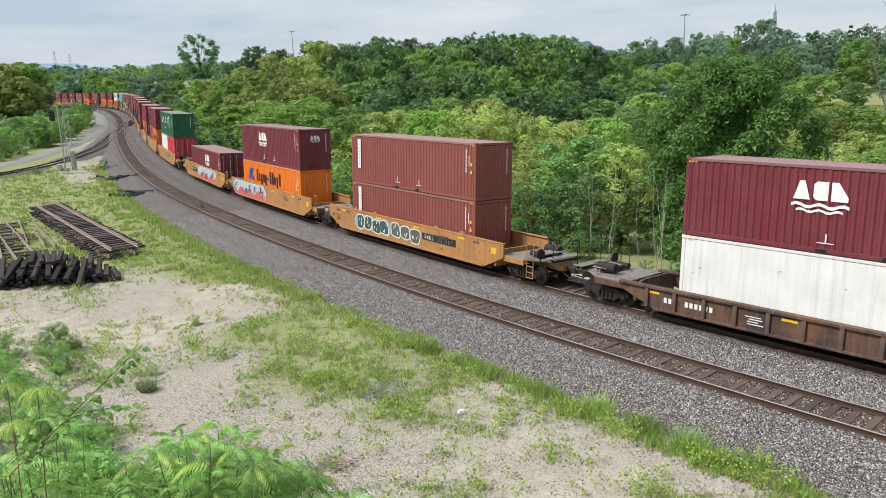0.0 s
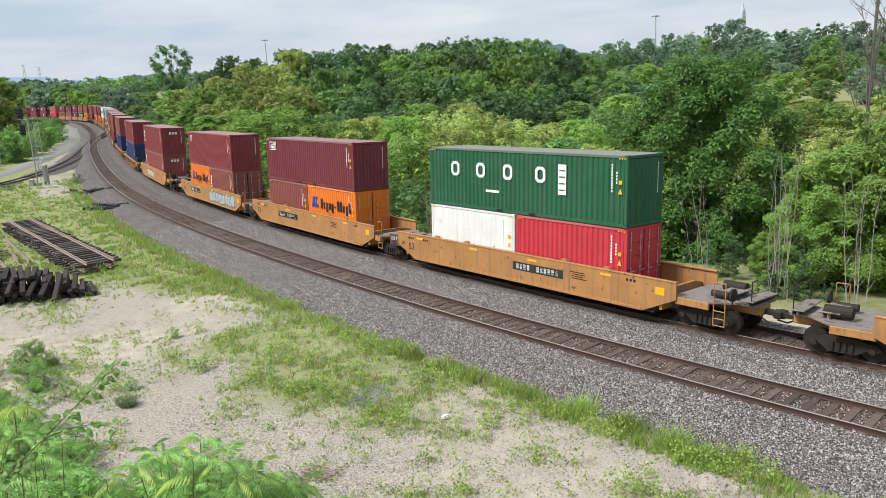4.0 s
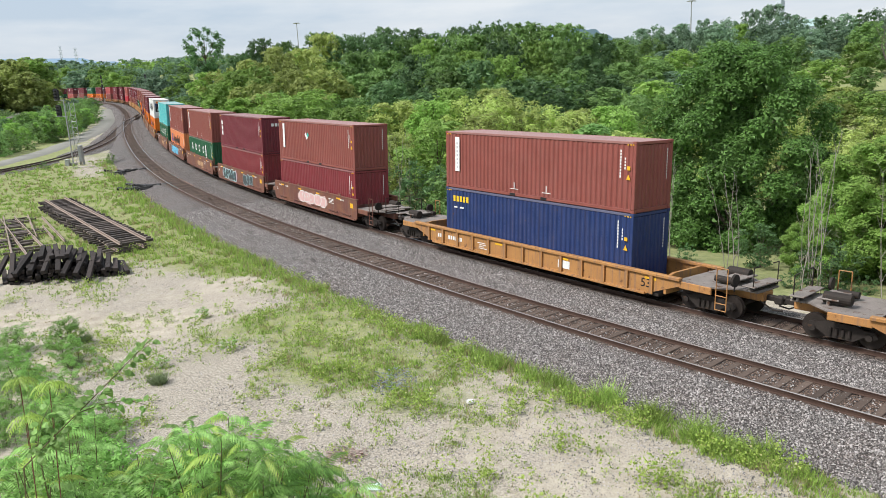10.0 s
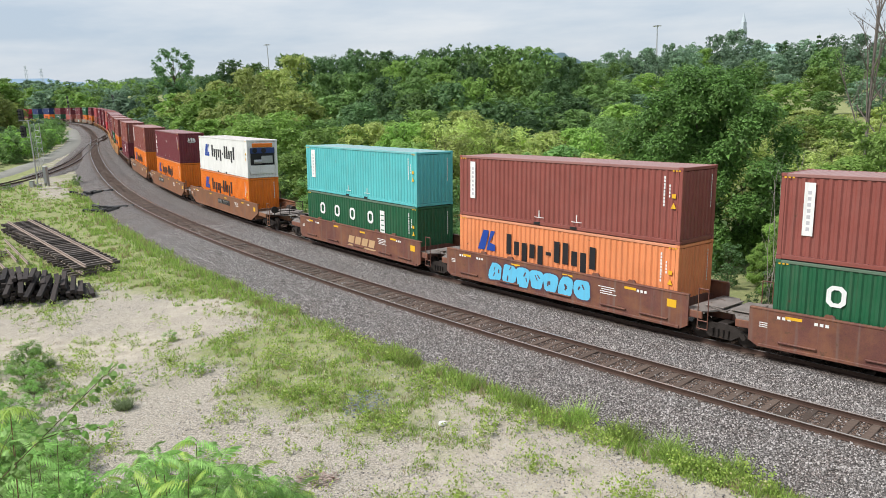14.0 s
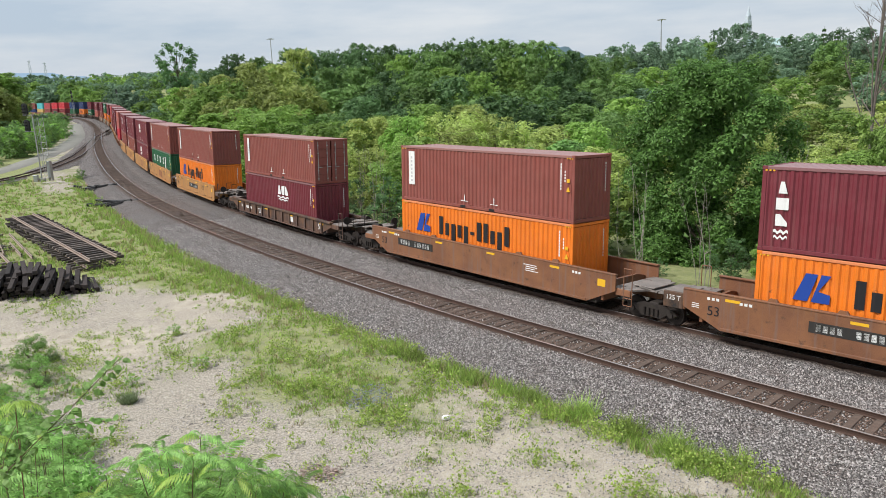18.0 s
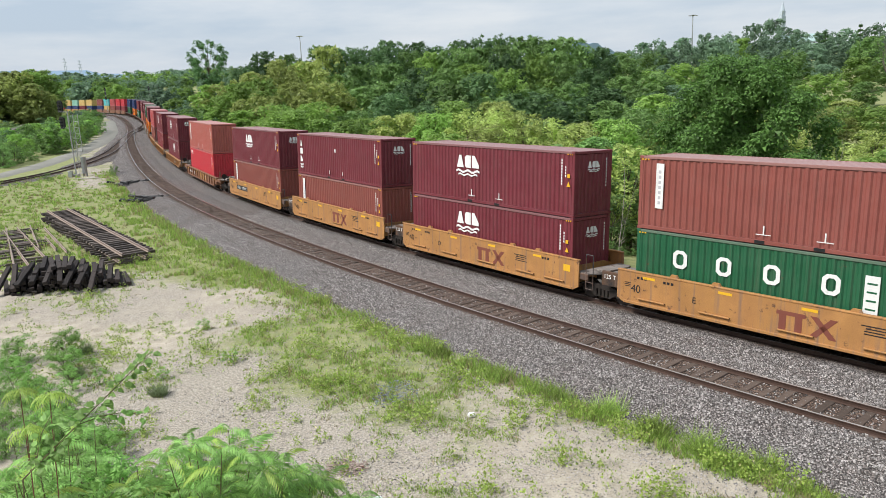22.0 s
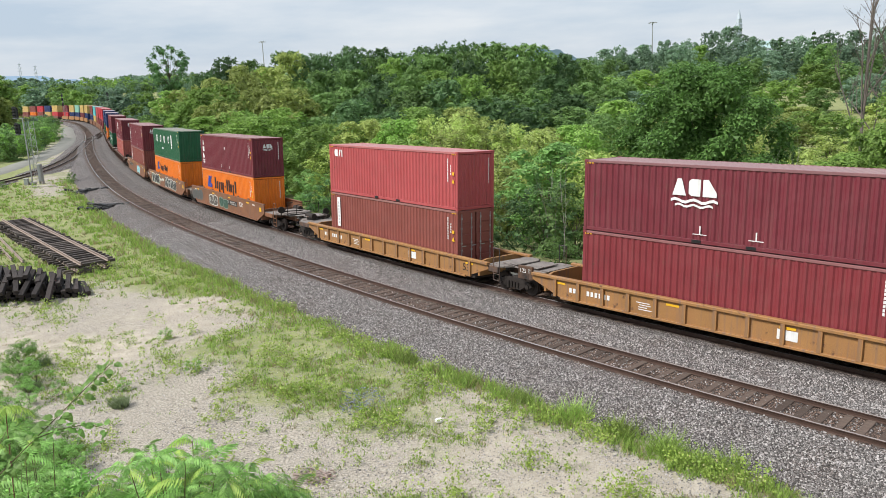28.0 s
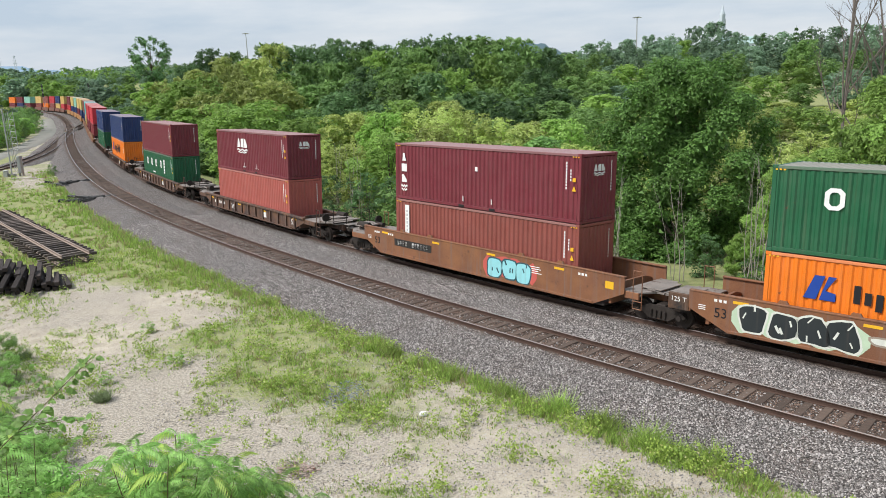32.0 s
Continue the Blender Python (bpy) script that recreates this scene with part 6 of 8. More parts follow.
    for i in range(13):
        part("post", Shape().box(-18 + i * 3, 0, 1.2, 0.2, 0.2, 3.4).mesh("post", GALV), root)
    for z in (1.5, 2.2, 2.8):
        part("rail_bar", Shape().box(0, 0, z, 37, 0.16, 0.3).mesh("rail_bar", GALV), root)


# ---- old track panels, timber pile and litter in the yard ----
def track_panel(x0, y0, x1, y1, z, label, ties, skew=0.0, every=0.72):
    length, ang = math.hypot(x1 - x0, y1 - y0), math.atan2(y1 - y0, x1 - x0)
    root = thing("track_panel", label, "track panel", pose((x0 + x1) / 2, (y0 + y1) / 2, z, 0, 0, math.degrees(ang) + skew), "old track panels")
    pts = [(-length / 2 + length * i / 8, 0, 0.42) for i in range(9)]
    for side in (-0.7525, 0.7525):
        sh = rail_mesh([(a, side, c) for a, _, c in pts], False)
        sh.materials[0] = PALE_RUST
        part("rail", sh, root)
    if ties:
        n = int(length / every)
        for i in range(n):
            dx = random.uniform(-0.06, 0.06)
            part("tie", OLD_TIE_MESH, root, pose(-length / 2 + 0.3 + i * every + dx, random.uniform(-0.08, 0.08), 0.165, 0, random.uniform(-1, 1), random.uniform(-3, 3)))
    return root


PALE_RUST = material("pale_rusty_rail", (0.30, 0.235, 0.195), 0.7, 0.3, 3, 0.3, 0.1)
OLD_TIE_MESH = Shape().box(0, 0, 0, 0.23, 2.6, 0.17, c=0.012).mesh("tie", material("grey_old_tie", (0.105, 0.085, 0.075), 0.9, 0, 4, 0.45, 0.5, 45, random_value=0.6, stretch=(1, 6, 1)))
LONG_TIE = Shape().box(0, 0, 0, 2.6, 0.24, 0.2, c=0.012).mesh("timber", OLD_TIE)


def build_yard():
    g = gz(-28, 52)
    track_panel(-35.4, 61.8, -20.5, 43.1, g + 0.02, "stack of old rusty track panels in the grass", True)
    track_panel(-35.3, 61.9, -20.4, 43.2, g + 0.42, "rusty track panel lying on another one", True, 0.3)
    for a, b, c, e in ((-36.8, 56.8, -26.7, 41.4), (-35.8, 56.6, -26.4, 44.3), (-35.2, 57.4, -29.2, 48.2), (-33.3, 56.1, -26.6, 46.9), (-31.0, 52.1, -27.7, 47.6), (-36.2, 55.5, -26.0, 41.9)):
        length, ang = math.hypot(c - a, e - b), math.atan2(e - b, c - a)
        me = rail_mesh([(-length / 2 + length * i / 4, 0, 0.17) for i in range(5)], False)
        me.materials[0] = PALE_RUST
        tagged(new("loose_rail", me), "loose rusty rail lying in the weeds", "rail", "loose rails").matrix_basis = pose((a + c) / 2, (b + e) / 2, gz((a + c) / 2, (b + e) / 2) + 0.08, 0, 0, math.degrees(ang))
    rng = random.Random(5)
    for i in range(26):
        f = i / 26
        tagged(new("old_tie", OLD_TIE_MESH), "old dark tie half buried in weeds", "railway tie", "overgrown ties").matrix_basis = pose(-36 + 9.2 * f + rng.uniform(-1, 1), 55.5 - 13 * f + rng.uniform(-0.4, 0.4), gz(-36 + 9.2 * f, 55.5 - 13 * f) + 0.06, 0, 0, -57 + rng.uniform(-6, 6))
    # heap of dark timbers, ends towards the yard
    pile = thing("timber_pile", "messy heap of black creosoted railway timbers", "timber pile", pose(-22.1, 38.6, gz(-22.1, 38.6)))
    axis = radians(116)
    for layer in range(6):
        n = 18 - layer * 2 - (layer > 3) * 3
        for i in range(n):
            u = (i - (n - 1) / 2) * 0.36 - 0.25 * layer * 0.3 + rng.uniform(-0.07, 0.07)
            v = rng.uniform(-0.22, 0.22) + layer * 0.12
            cx, cy = u * math.cos(radians(12)) + v * math.cos(axis), u * math.sin(radians(12)) + v * math.sin(axis)
            part("timber", LONG_TIE, pile, pose(cx, cy, 0.10 + layer * 0.215 + rng.uniform(-0.02, 0.03), rng.uniform(-5, 5), rng.uniform(-5, 1), 118 + rng.uniform(-5, 5)))
    for k in range(9):
        part("timber", LONG_TIE, pile, pose(-3.0 + k * 0.62 + rng.uniform(-0.1, 0.1), -0.75 + rng.uniform(-0.1, 0.1), 0.62 + 0.35 * math.sin(k * 0.39), rng.uniform(-12, 12), -14 + rng.uniform(-5, 5), 108 + rng.uniform(-9, 9)))
    # two black heaps at the ballast's foot, a plank, a white stone, a little rubble
    def lump(name, label, cat, x, y, sx, sy, sz, mat, n, seed, size):
        r2 = random.Random(seed)
        sh = Shape()
        for i in range(n):
            a, q = r2.uniform(0, 6.28), r2.random() ** 0.5
            px, py = math.cos(a) * q * sx, math.sin(a) * q * sy
            sh.box(px, py, max(0.03, (1 - q) * sz * r2.uniform(0.5, 1)), size * r2.uniform(0.5, 1.6), size * r2.uniform(0.4, 0.8), size * 0.35, pose(0, 0, 0, r2.uniform(-12, 12), r2.uniform(-12, 12), r2.uniform(-14, 14)), c=size * 0.05)
        thing(name, label, cat, pose(x, y, gz(x, y)), kind="stuff", data=sh.mesh(name, mat))
    lump("rubber_heap", "black heap of old matting beside the ballast", "debris", -39.3, 84.0, 2.3, 1.2, 0.5, BLACK, 44, 1, 0.7)
    lump("rubber_heap", "black heap of old matting beside the ballast", "debris", -31.4, 71.4, 2.6, 1.2, 0.55, BLACK, 50, 2, 0.7)
    lump("dark_stones", "few dark clods on the gravel by the turnout", "debris", -72.0, 150.0, 1.2, 0.5, 0.3, BLACK, 9, 3, 0.5)
    lump("rubble_heap", "small heap of brick rubble and gravel", "rubble", -3.6, 18.2, 0.6, 0.4, 0.14, material("rubble", (0.33, 0.255, 0.22), 0.95, scale=5, vary=0.6, spots=(0.38, 0.13, 0.09), spot_scale=4, spot_at=0.64), 200, 4, 0.06)
    lump("blue_gravel", "patch of blue-grey gravel among the weeds", "gravel", -2.8, 22.8, 0.8, 1.0, 0.03, material("blue_gravel", (0.22, 0.245, 0.265), 0.9, scale=5, vary=0.4), 300, 6, 0.055)
    soil = Shape()
    pts = [(math.cos(i / 14 * 6.283) * (3.2 + 0.8 * math.sin(i * 2.1)), math.sin(i / 14 * 6.283) * (2.2 + 0.5 * math.sin(i * 1.3))) for i in range(14)]
    soil.prism(pts, 2, -0.2, 0.05)
    thing("bare_soil", "patch of bare reddish soil near the signal", "soil", pose(-43.5, 90.0, gz(-43.5, 90.0), 0, 0, 20), data=soil.mesh("bare_soil", material("red_soil", (0.26, 0.16, 0.11), 1.0, scale=1.5, vary=0.35)))
    thing("plank", "pale weathered plank lying in the grass", "plank", pose(-46.9, 89.7, gz(-46.9, 89.7) + 0.12, 0, 0, 8), data=Shape().box(0, 0, 0, 2.6, 0.3, 0.08, c=0.01).mesh("plank", material("pale_wood", (0.5, 0.46, 0.40), 0.8, stretch=(1, 6, 1))))
    stone = Shape()
    stone.box(0, 0, 0.07, 0.24, 0.17, 0.15, c=0.045)
    thing("white_stone", "white stone on the sandy ground", "stone", pose(-0.3, 21.2, gz(-0.3, 21.2), 0, 6, 25), data=stone.mesh("white_stone", material("white_stone", (0.75, 0.74, 0.72), 0.8)))
    lit = Shape().box(0, 0, 0.05, 0.34, 0.2, 0.08, pose(0, 0, 0, 8, 4, 0), c=0.02).box(0.15, 0.12, 0.06, 0.2, 0.15, 0.06, pose(0, 0, 0, -10, 5, 30), c=0.02)
    thing("plastic_litter", "crumpled pale plastic litter on the ground", "litter", pose(-2.7, 16.6, gz(-2.7, 16.6)), data=lit.mesh("plastic_litter", material("pale_plastic", (0.55, 0.66, 0.62), 0.35)))


build_signals()
build_distance()
build_yard()

# ---- trees ----
def crown_mesh(seed, height, spread, leaves, leaf, lobes=30, low=0.08, wide_at=0.5, puff=0.30, open_=0.12, twigs=0):
    """Trunk with limbs, and a crown of leafy cushions set over an uneven egg; every cushion is made of sprays that face up and out.
    wide_at: where the crown is widest, as a share of its height. puff: size of the cushions. open_: how far sprays stray."""
    rng = np.random.default_rng(seed)
    r = random.Random(seed)
    wood = Shape()
    rad = height * 0.014
    knots = [Vector((r.uniform(-0.05, 0.05) * i, r.uniform(-0.05, 0.05) * i, -0.6 + height * 0.175 * i)) for i in range(6)]
    for i in range(5):
        wood.tube(knots[i], knots[i + 1], rad * (1 - i * 0.18), rad * (1 - (i + 1) * 0.18), 6)
    base, wz = height * low, height * wide_at
    C, Q = [], []
    for i in range(lobes):
        f = (i + 0.5) / lobes
        z = base + (height - base) * (1 - f ** 0.85) * 0.97
        up = (z - wz) / (height - wz) if z > wz else (wz - z) / (wz - base + 0.01)
        w = math.sqrt(max(0.02, 1 - min(1.0, up) ** (2.0 if z > wz else 2.6))) * (1.0 if z > wz else 0.94)
        a = i * 2.39996 + r.uniform(-0.4, 0.4)
        q = spread * puff * r.uniform(0.65, 1.25)
        k = r.uniform(0.62, 1.0) if i % 4 else r.uniform(0.2, 0.55)
        rr = max(0.0, w * spread - q * 0.55) * k
        c = Vector((math.cos(a) * rr, math.sin(a) * rr, min(z, height - q * 0.62)))
        C.append(tuple(c))
        Q.append(q)
        if i % 2 == 0 or twigs:
            wood.tube(knots[max(1, min(4, int(c.z / height * 5 - 0.6)))], c, rad * 0.32, rad * 0.09, 4)
        for j in range(twigs):
            wood.tube(c, c + Vector((r.uniform(-1, 1), r.uniform(-1, 1), r.uniform(-0.3, 0.9))) * q * 1.1, rad * 0.09, rad * 0.03, 3)
    C, Q = np.array(C), np.array(Q)
    out = C - np.array([0, 0, wz * 0.8])
    out[:, 2] *= 0.6
    out /= np.linalg.norm(out, axis=1)[:, None] + 1e-6
    # sprays on the cushions
    ns = max(lobes * 7, leaves // 26)
    g = rng.choice(lobes, ns, p=Q ** 2 / (Q ** 2).sum())
    d = rng.normal(size=(ns, 3)) * 0.62 + out[g] * 0.50 + np.array([0, 0, 0.42])
    d /= np.linalg.norm(d, axis=1)[:, None]
    S = C[g] + d * (Q[g] * (0.86 + rng.uniform(-0.28, open_, ns)))[:, None] * np.array([1, 1, 0.82])
    SN = d * 0.7 + np.array([0, 0, 0.55]) + rng.normal(size=(ns, 3)) * 0.22
    SN /= np.linalg.norm(SN, axis=1)[:, None]
    SR = Q[g] * rng.uniform(0.20, 0.40, ns)
    n = int(leaves * 0.88)
    k = rng.choice(ns, n, p=SR ** 2 / (SR ** 2).sum())
    flat = rng.normal(size=(n, 3))
    flat -= SN[k] * (flat * SN[k]).sum(1)[:, None]
    flat /= np.linalg.norm(flat, axis=1)[:, None]
    rr = rng.random(n) ** 0.6
    P = S[k] + flat * (SR[k] * rr)[:, None] - SN[k] * (SR[k] * 0.45 * rr * rr)[:, None] + rng.normal(size=(n, 3)) * (SR[k] * 0.16)[:, None]
    nor = SN[k] + flat * 0.45 * rr[:, None] + rng.normal(size=(n, 3)) * 0.40
    t = flat + rng.normal(size=(n, 3)) * 0.6
    # foliage deep inside the cushions, in their own shade
    m = leaves - n
    gi = rng.choice(lobes, m, p=Q ** 2 / (Q ** 2).sum())
    PI = C[gi] + rng.normal(size=(m, 3)) * (Q[gi] * 0.30)[:, None] - np.array([0, 0, 0.12]) * Q[gi][:, None]
    P, nor = np.concatenate([P, PI]), np.concatenate([nor, rng.normal(size=(m, 3))])
    t = np.concatenate([t, rng.normal(size=(m, 3))])
    P[:, 2] = np.maximum(P[:, 2], 0.12)
    nor /= np.linalg.norm(nor, axis=1)[:, None]
    t -= nor * (t * nor).sum(1)[:, None]
    t /= np.linalg.norm(t, axis=1)[:, None]
    b = np.cross(nor, t)
    sz = np.concatenate([leaf * rng.uniform(0.65, 1.3, n), leaf * rng.uniform(1.6, 2.6, m)])[:, None]
    V = np.stack([P - t * sz * 0.8 - b * sz * 0.35, P - t * sz * 0.1 + b * sz * 0.62, P + t * sz * 1.15 - b * sz * 0.12], 1).reshape(-1, 3)
    return wood, V, np.arange(len(V)).reshape(-1, 3)


def conifer_mesh(seed, height, spread, leaves, leaf):
    """A pointed fir: whorls of drooping boughs that shorten towards the tip."""
    rng = np.random.default_rng(seed)
    wood = Shape().tube((0, 0, -0.5), (0, 0, height * 0.97), height * 0.014, 0.02, 6)
    n = leaves
    f = rng.random(n) ** 0.7
    bough = rng.integers(0, 9, n)
    tier = np.floor(f * 11) / 11
    a = bough * 0.698 + tier * 23.0 + rng.normal(size=n) * 0.10
    q = rng.random(n) ** 0.7
    rr = spread * (1 - tier) ** 0.9 * (0.12 + 0.88 * q) * (0.75 + 0.25 * np.sin(bough * 2.3 + tier * 40))
    z = height * (0.06 + 0.92 * tier) - rr * 0.25 + rng.normal(size=n) * 0.12
    P = np.stack([np.cos(a) * rr, np.sin(a) * rr, np.maximum(z, 0.1)], -1)
    t = np.stack([np.cos(a), np.sin(a), np.full(n, -0.3)], -1) + rng.normal(size=(n, 3)) * 0.35
    t /= np.linalg.norm(t, axis=1)[:, None]
    b = np.cross(t, rng.normal(size=(n, 3)))
    b /= np.linalg.norm(b, axis=1)[:, None]
    V = np.stack([P - b * leaf * 0.3, P + b * leaf * 0.3, P + t * leaf * 1.4], 1).reshape(-1, 3)
    return wood, V, np.arange(n * 3).reshape(n, 3)


TREE_KINDS, LEAVES = {}, {}
WOOD_PARTS = []  # crowns of the woods too far off to tell tree from tree


def plant_far(key, x, y, height, rng, mat, wide=1.0):
    """A tree in the joined far wood. mat: which leaf material it takes."""
    V = LEAVES[key][rng.randrange(len(LEAVES[key]))]
    k, a = height / TREE_KINDS[key][2], rng.uniform(0, 6.283)
    w = k * wide * rng.uniform(0.9, 1.12)
    ca, sa = math.cos(a) * w, math.sin(a) * w
    WOOD_PARTS.append((np.stack([V[:, 0] * ca - V[:, 1] * sa + x, V[:, 0] * sa + V[:, 1] * ca + y, V[:, 2] * k + gz(x, y)], -1), mat, rng.uniform(-0.30, 0.30)))


def tree_kind(key, mat, label, variants, maker=crown_mesh, **k):
    made = []
    for v in range(variants):
        wood, V, F = maker(hash_seed(key) + v, **k)
        made.append((wood.mesh("trunk", BARK), fast_mesh("crown", V, F, [mat])))
        LEAVES.setdefault(key, []).append(V)
    TREE_KINDS[key] = (made, label, k["height"])


def hash_seed(s):
    return sum(ord(c) * (i + 3) for i, c in enumerate(s)) * 10


def plant(key, x, y, height, rng, z=None, name="tree", group="trees of the wood", wide=1.0):
    made, label, h0 = TREE_KINDS[key]
    k = height / h0
    tm, cm = made[rng.randrange(len(made))]
    root = thing(name, label, "tree", pose(x, y, gz(x, y) if z is None else z, 0, 0, rng.uniform(0, 360)), group)
    root.scale = (k * wide * rng.uniform(0.9, 1.1), k * wide * rng.uniform(0.9, 1.1), k)
    part("trunk", tm, root)
    part("crown", cm, root)
    return root


tree_kind("maple", LEAF_MAPLE, "dense dark-green broadleaf tree beyond the train", 1, height=12, spread=5.0, leaves=120000, leaf=0.09, lobes=90, low=0.03, wide_at=0.46, puff=0.25)
tree_kind("ash", LEAF_FRESH, "light-green bushy tree close behind the train", 2, height=9, spread=3.6, leaves=46000, leaf=0.080, lobes=44, low=0.03, wide_at=0.40, puff=0.27)
tree_kind("poplar", LEAF_LIGHT, "light-green young tree with a loose crown", 4, height=9, spread=3.0, leaves=8500, leaf=0.10, lobes=28, low=0.15, wide_at=0.55, puff=0.34, open_=0.35, twigs=2)
tree_kind("oak", LEAF_MID, "broad green tree in the wood", 4, height=12, spread=4.6, leaves=9500, leaf=0.175, lobes=36, low=0.08, wide_at=0.52, puff=0.33)
tree_kind("linden", LEAF_FRESH, "fresh-green full-crowned tree in the wood", 3, height=11, spread=4.2, leaves=9500, leaf=0.16, lobes=36, low=0.08, wide_at=0.52, puff=0.33)
tree_kind("dark", LEAF_DARK, "dark-green tree in the wood", 3, height=12, spread=4.4, leaves=9500, leaf=0.175, lobes=36, wide_at=0.52, puff=0.33)
tree_kind("grove", LEAF_MID, "green tree deep in the wood", 5, height=12, spread=4.8, leaves=7000, leaf=0.235, lobes=40, low=0.12, wide_at=0.55, puff=0.34)
tree_kind("far", LEAF_HAZED, "distant green tree on the hill", 4, height=13, spread=5.8, leaves=2300, leaf=0.42, lobes=26, wide_at=0.55, puff=0.36)
tree_kind("hazy", LEAF_HAZED, "far hazy tree on the hill", 3, height=13, spread=5.8, leaves=520, leaf=0.70, lobes=16, puff=0.36)
tree_kind("bush", LEAF_MID, "green bush growing beside the railway", 4, height=3, spread=1.9, leaves=3600, leaf=0.062, lobes=20, low=0.02, wide_at=0.35, open_=0.3, twigs=1)
tree_kind("thicket", LEAF_DARK, "dark grey-green bush in the thicket behind the train", 4, height=3, spread=1.7, leaves=3600, leaf=0.055, lobes=22, low=0.02, wide_at=0.45, puff=0.24, open_=0.5, twigs=2)
tree_kind("shrub", LEAF_SUMAC, "leafy green shrub on the bank", 4, height=3, spread=1.3, leaves=5200, leaf=0.034, lobes=16, low=0.05, wide_at=0.4, open_=0.5, twigs=1)
tree_kind("bushes", LEAF_MID, "low bushes behind the line", 3, height=3, spread=2.0, leaves=1300, leaf=0.12, lobes=14, low=0.02, wide_at=0.35)
tree_kind("feather", LEAF_DARK, "tall sparse feathery tree above the wood", 1, height=15, spread=5.0, leaves=15000, leaf=0.15, lobes=44, low=0.25, wide_at=0.62, puff=0.2, open_=0.5, twigs=3)
tree_kind("fir", LEAF_DARK, "dark pointed fir on the far hill", 2, conifer_mesh, height=14, spread=3.0, leaves=4200, leaf=0.30)


def dead_tree(x, y, height, seed, label):
    r = random.Random(seed)
    root = thing("dead_tree", label, "tree", pose(x, y, gz(x, y)))
    wood = Shape()
    def grow(a, d, length, rad, depth):
        b = a + d * length
        wood.tube(a, b, rad, rad * 0.6, 6 if depth < 2 else 4)
        if depth < 4:
            for k in range(4 if depth else 9):
                f = r.uniform(0.35, 1.0) if depth else 0.35 + 0.075 * k
                nd = (d + Vector((r.uniform(-1, 1), r.uniform(-1, 1), r.uniform(-0.1, 0.6))) * 0.75).normalized()
                grow(a + (b - a) * min(f, 1.0), nd, length * r.uniform(0.3, 0.48), rad * 0.42, depth + 1)
    grow(Vector((0, 0, -0.4)), Vector((0.03, 0.02, 1)), height, 0.16, 0)
    part("bare_trunk", wood.mesh("bare_trunk", DEAD_BARK), root)


def bare_saplings(x, y, seed, n, height):
    """A few thin pale stems without leaves, forking once or twice."""
    r = random.Random(seed)
    root = thing("bare_sapling", "thin pale leafless saplings in the undergrowth", "sapling", pose(x, y, gz(x, y)), "bare saplings")
    for i in range(n):
        wood, a = Shape(), Vector((r.uniform(-0.7, 0.7), r.uniform(-0.7, 0.7), -0.2))
        d, rad = Vector((r.uniform(-0.10, 0.10), r.uniform(-0.10, 0.10), 1)), r.uniform(0.016, 0.030)
        for k in range(5):
            b = a + d * height * r.uniform(0.16, 0.24)
            wood.tube(a, b, rad, rad * 0.8, 5)
            for j in range(2):
                wood.tube(b, b + Vector((r.uniform(-0.5, 0.5), r.uniform(-0.5, 0.5), r.uniform(0.5, 1.0))) * height * 0.13, rad * 0.5, rad * 0.15, 3)
            a, rad, d = b, rad * 0.8, d + Vector((r.uniform(-0.12, 0.12), r.uniform(-0.12, 0.12), 0))
        part("stem", wood.mesh("stem", PALE_BARK), root)


# tops of the woods over the eye's level, as slopes, by bearing: the ridge, the light row before it, and the farther hill
RIDGE_B = [-20, -19.5, -17.4, -15.1, -13.4, -11.4, -9.4, -7, -4.9, -2.9, -0.8, 1.7, 4.2, 6.6, 8.3, 9.5, 11.1, 12.3, 13.9, 15.1]
RIDGE_E = [-0.006, 0.017, 0.029, 0.047, 0.051, 0.052, 0.047, 0.054, 0.055, 0.048, 0.052, 0.057, 0.052, 0.050, 0.045, 0.037, 0.028, 0.019, 0.007, -0.011]
LOW_B = [-20, -12, -9.8, -8.7, -6.1, -3.2, -0.2, 3.6, 5.7, 8.2, 9.8, 11.9, 13.9, 17]
LOW_E = [-0.034, -0.034, -0.038, -0.050, -0.038, -0.036, -0.032, -0.041, -0.052, -0.052, -0.058, -0.051, -0.038, -0.035]
HILL_B = [10.5, 12.7, 14.3, 15.8, 17.7, 19.2, 20.3, 22.1, 23.1, 24.3, 26.3, 27.3, 30.4, 38]
HILL_E = [0.030, 0.036, 0.041, 0.046, 0.045, 0.049, 0.054, 0.050, 0.029, 0.038, 0.043, 0.042, 0.044, 0.046]


def near_edge(b, lat):
    """Distance along a bearing at which the ground lies lat metres beyond the train's track."""
    d = np.arange(20.0, 300.0, 1.5)
    q = line_coords(np.sin(radians(b)) * d, np.cos(radians(b)) * d)[1]
    k = np.nonzero(q > lat)[0]
    return float(d[k[0]]) if len(k) else 300.0


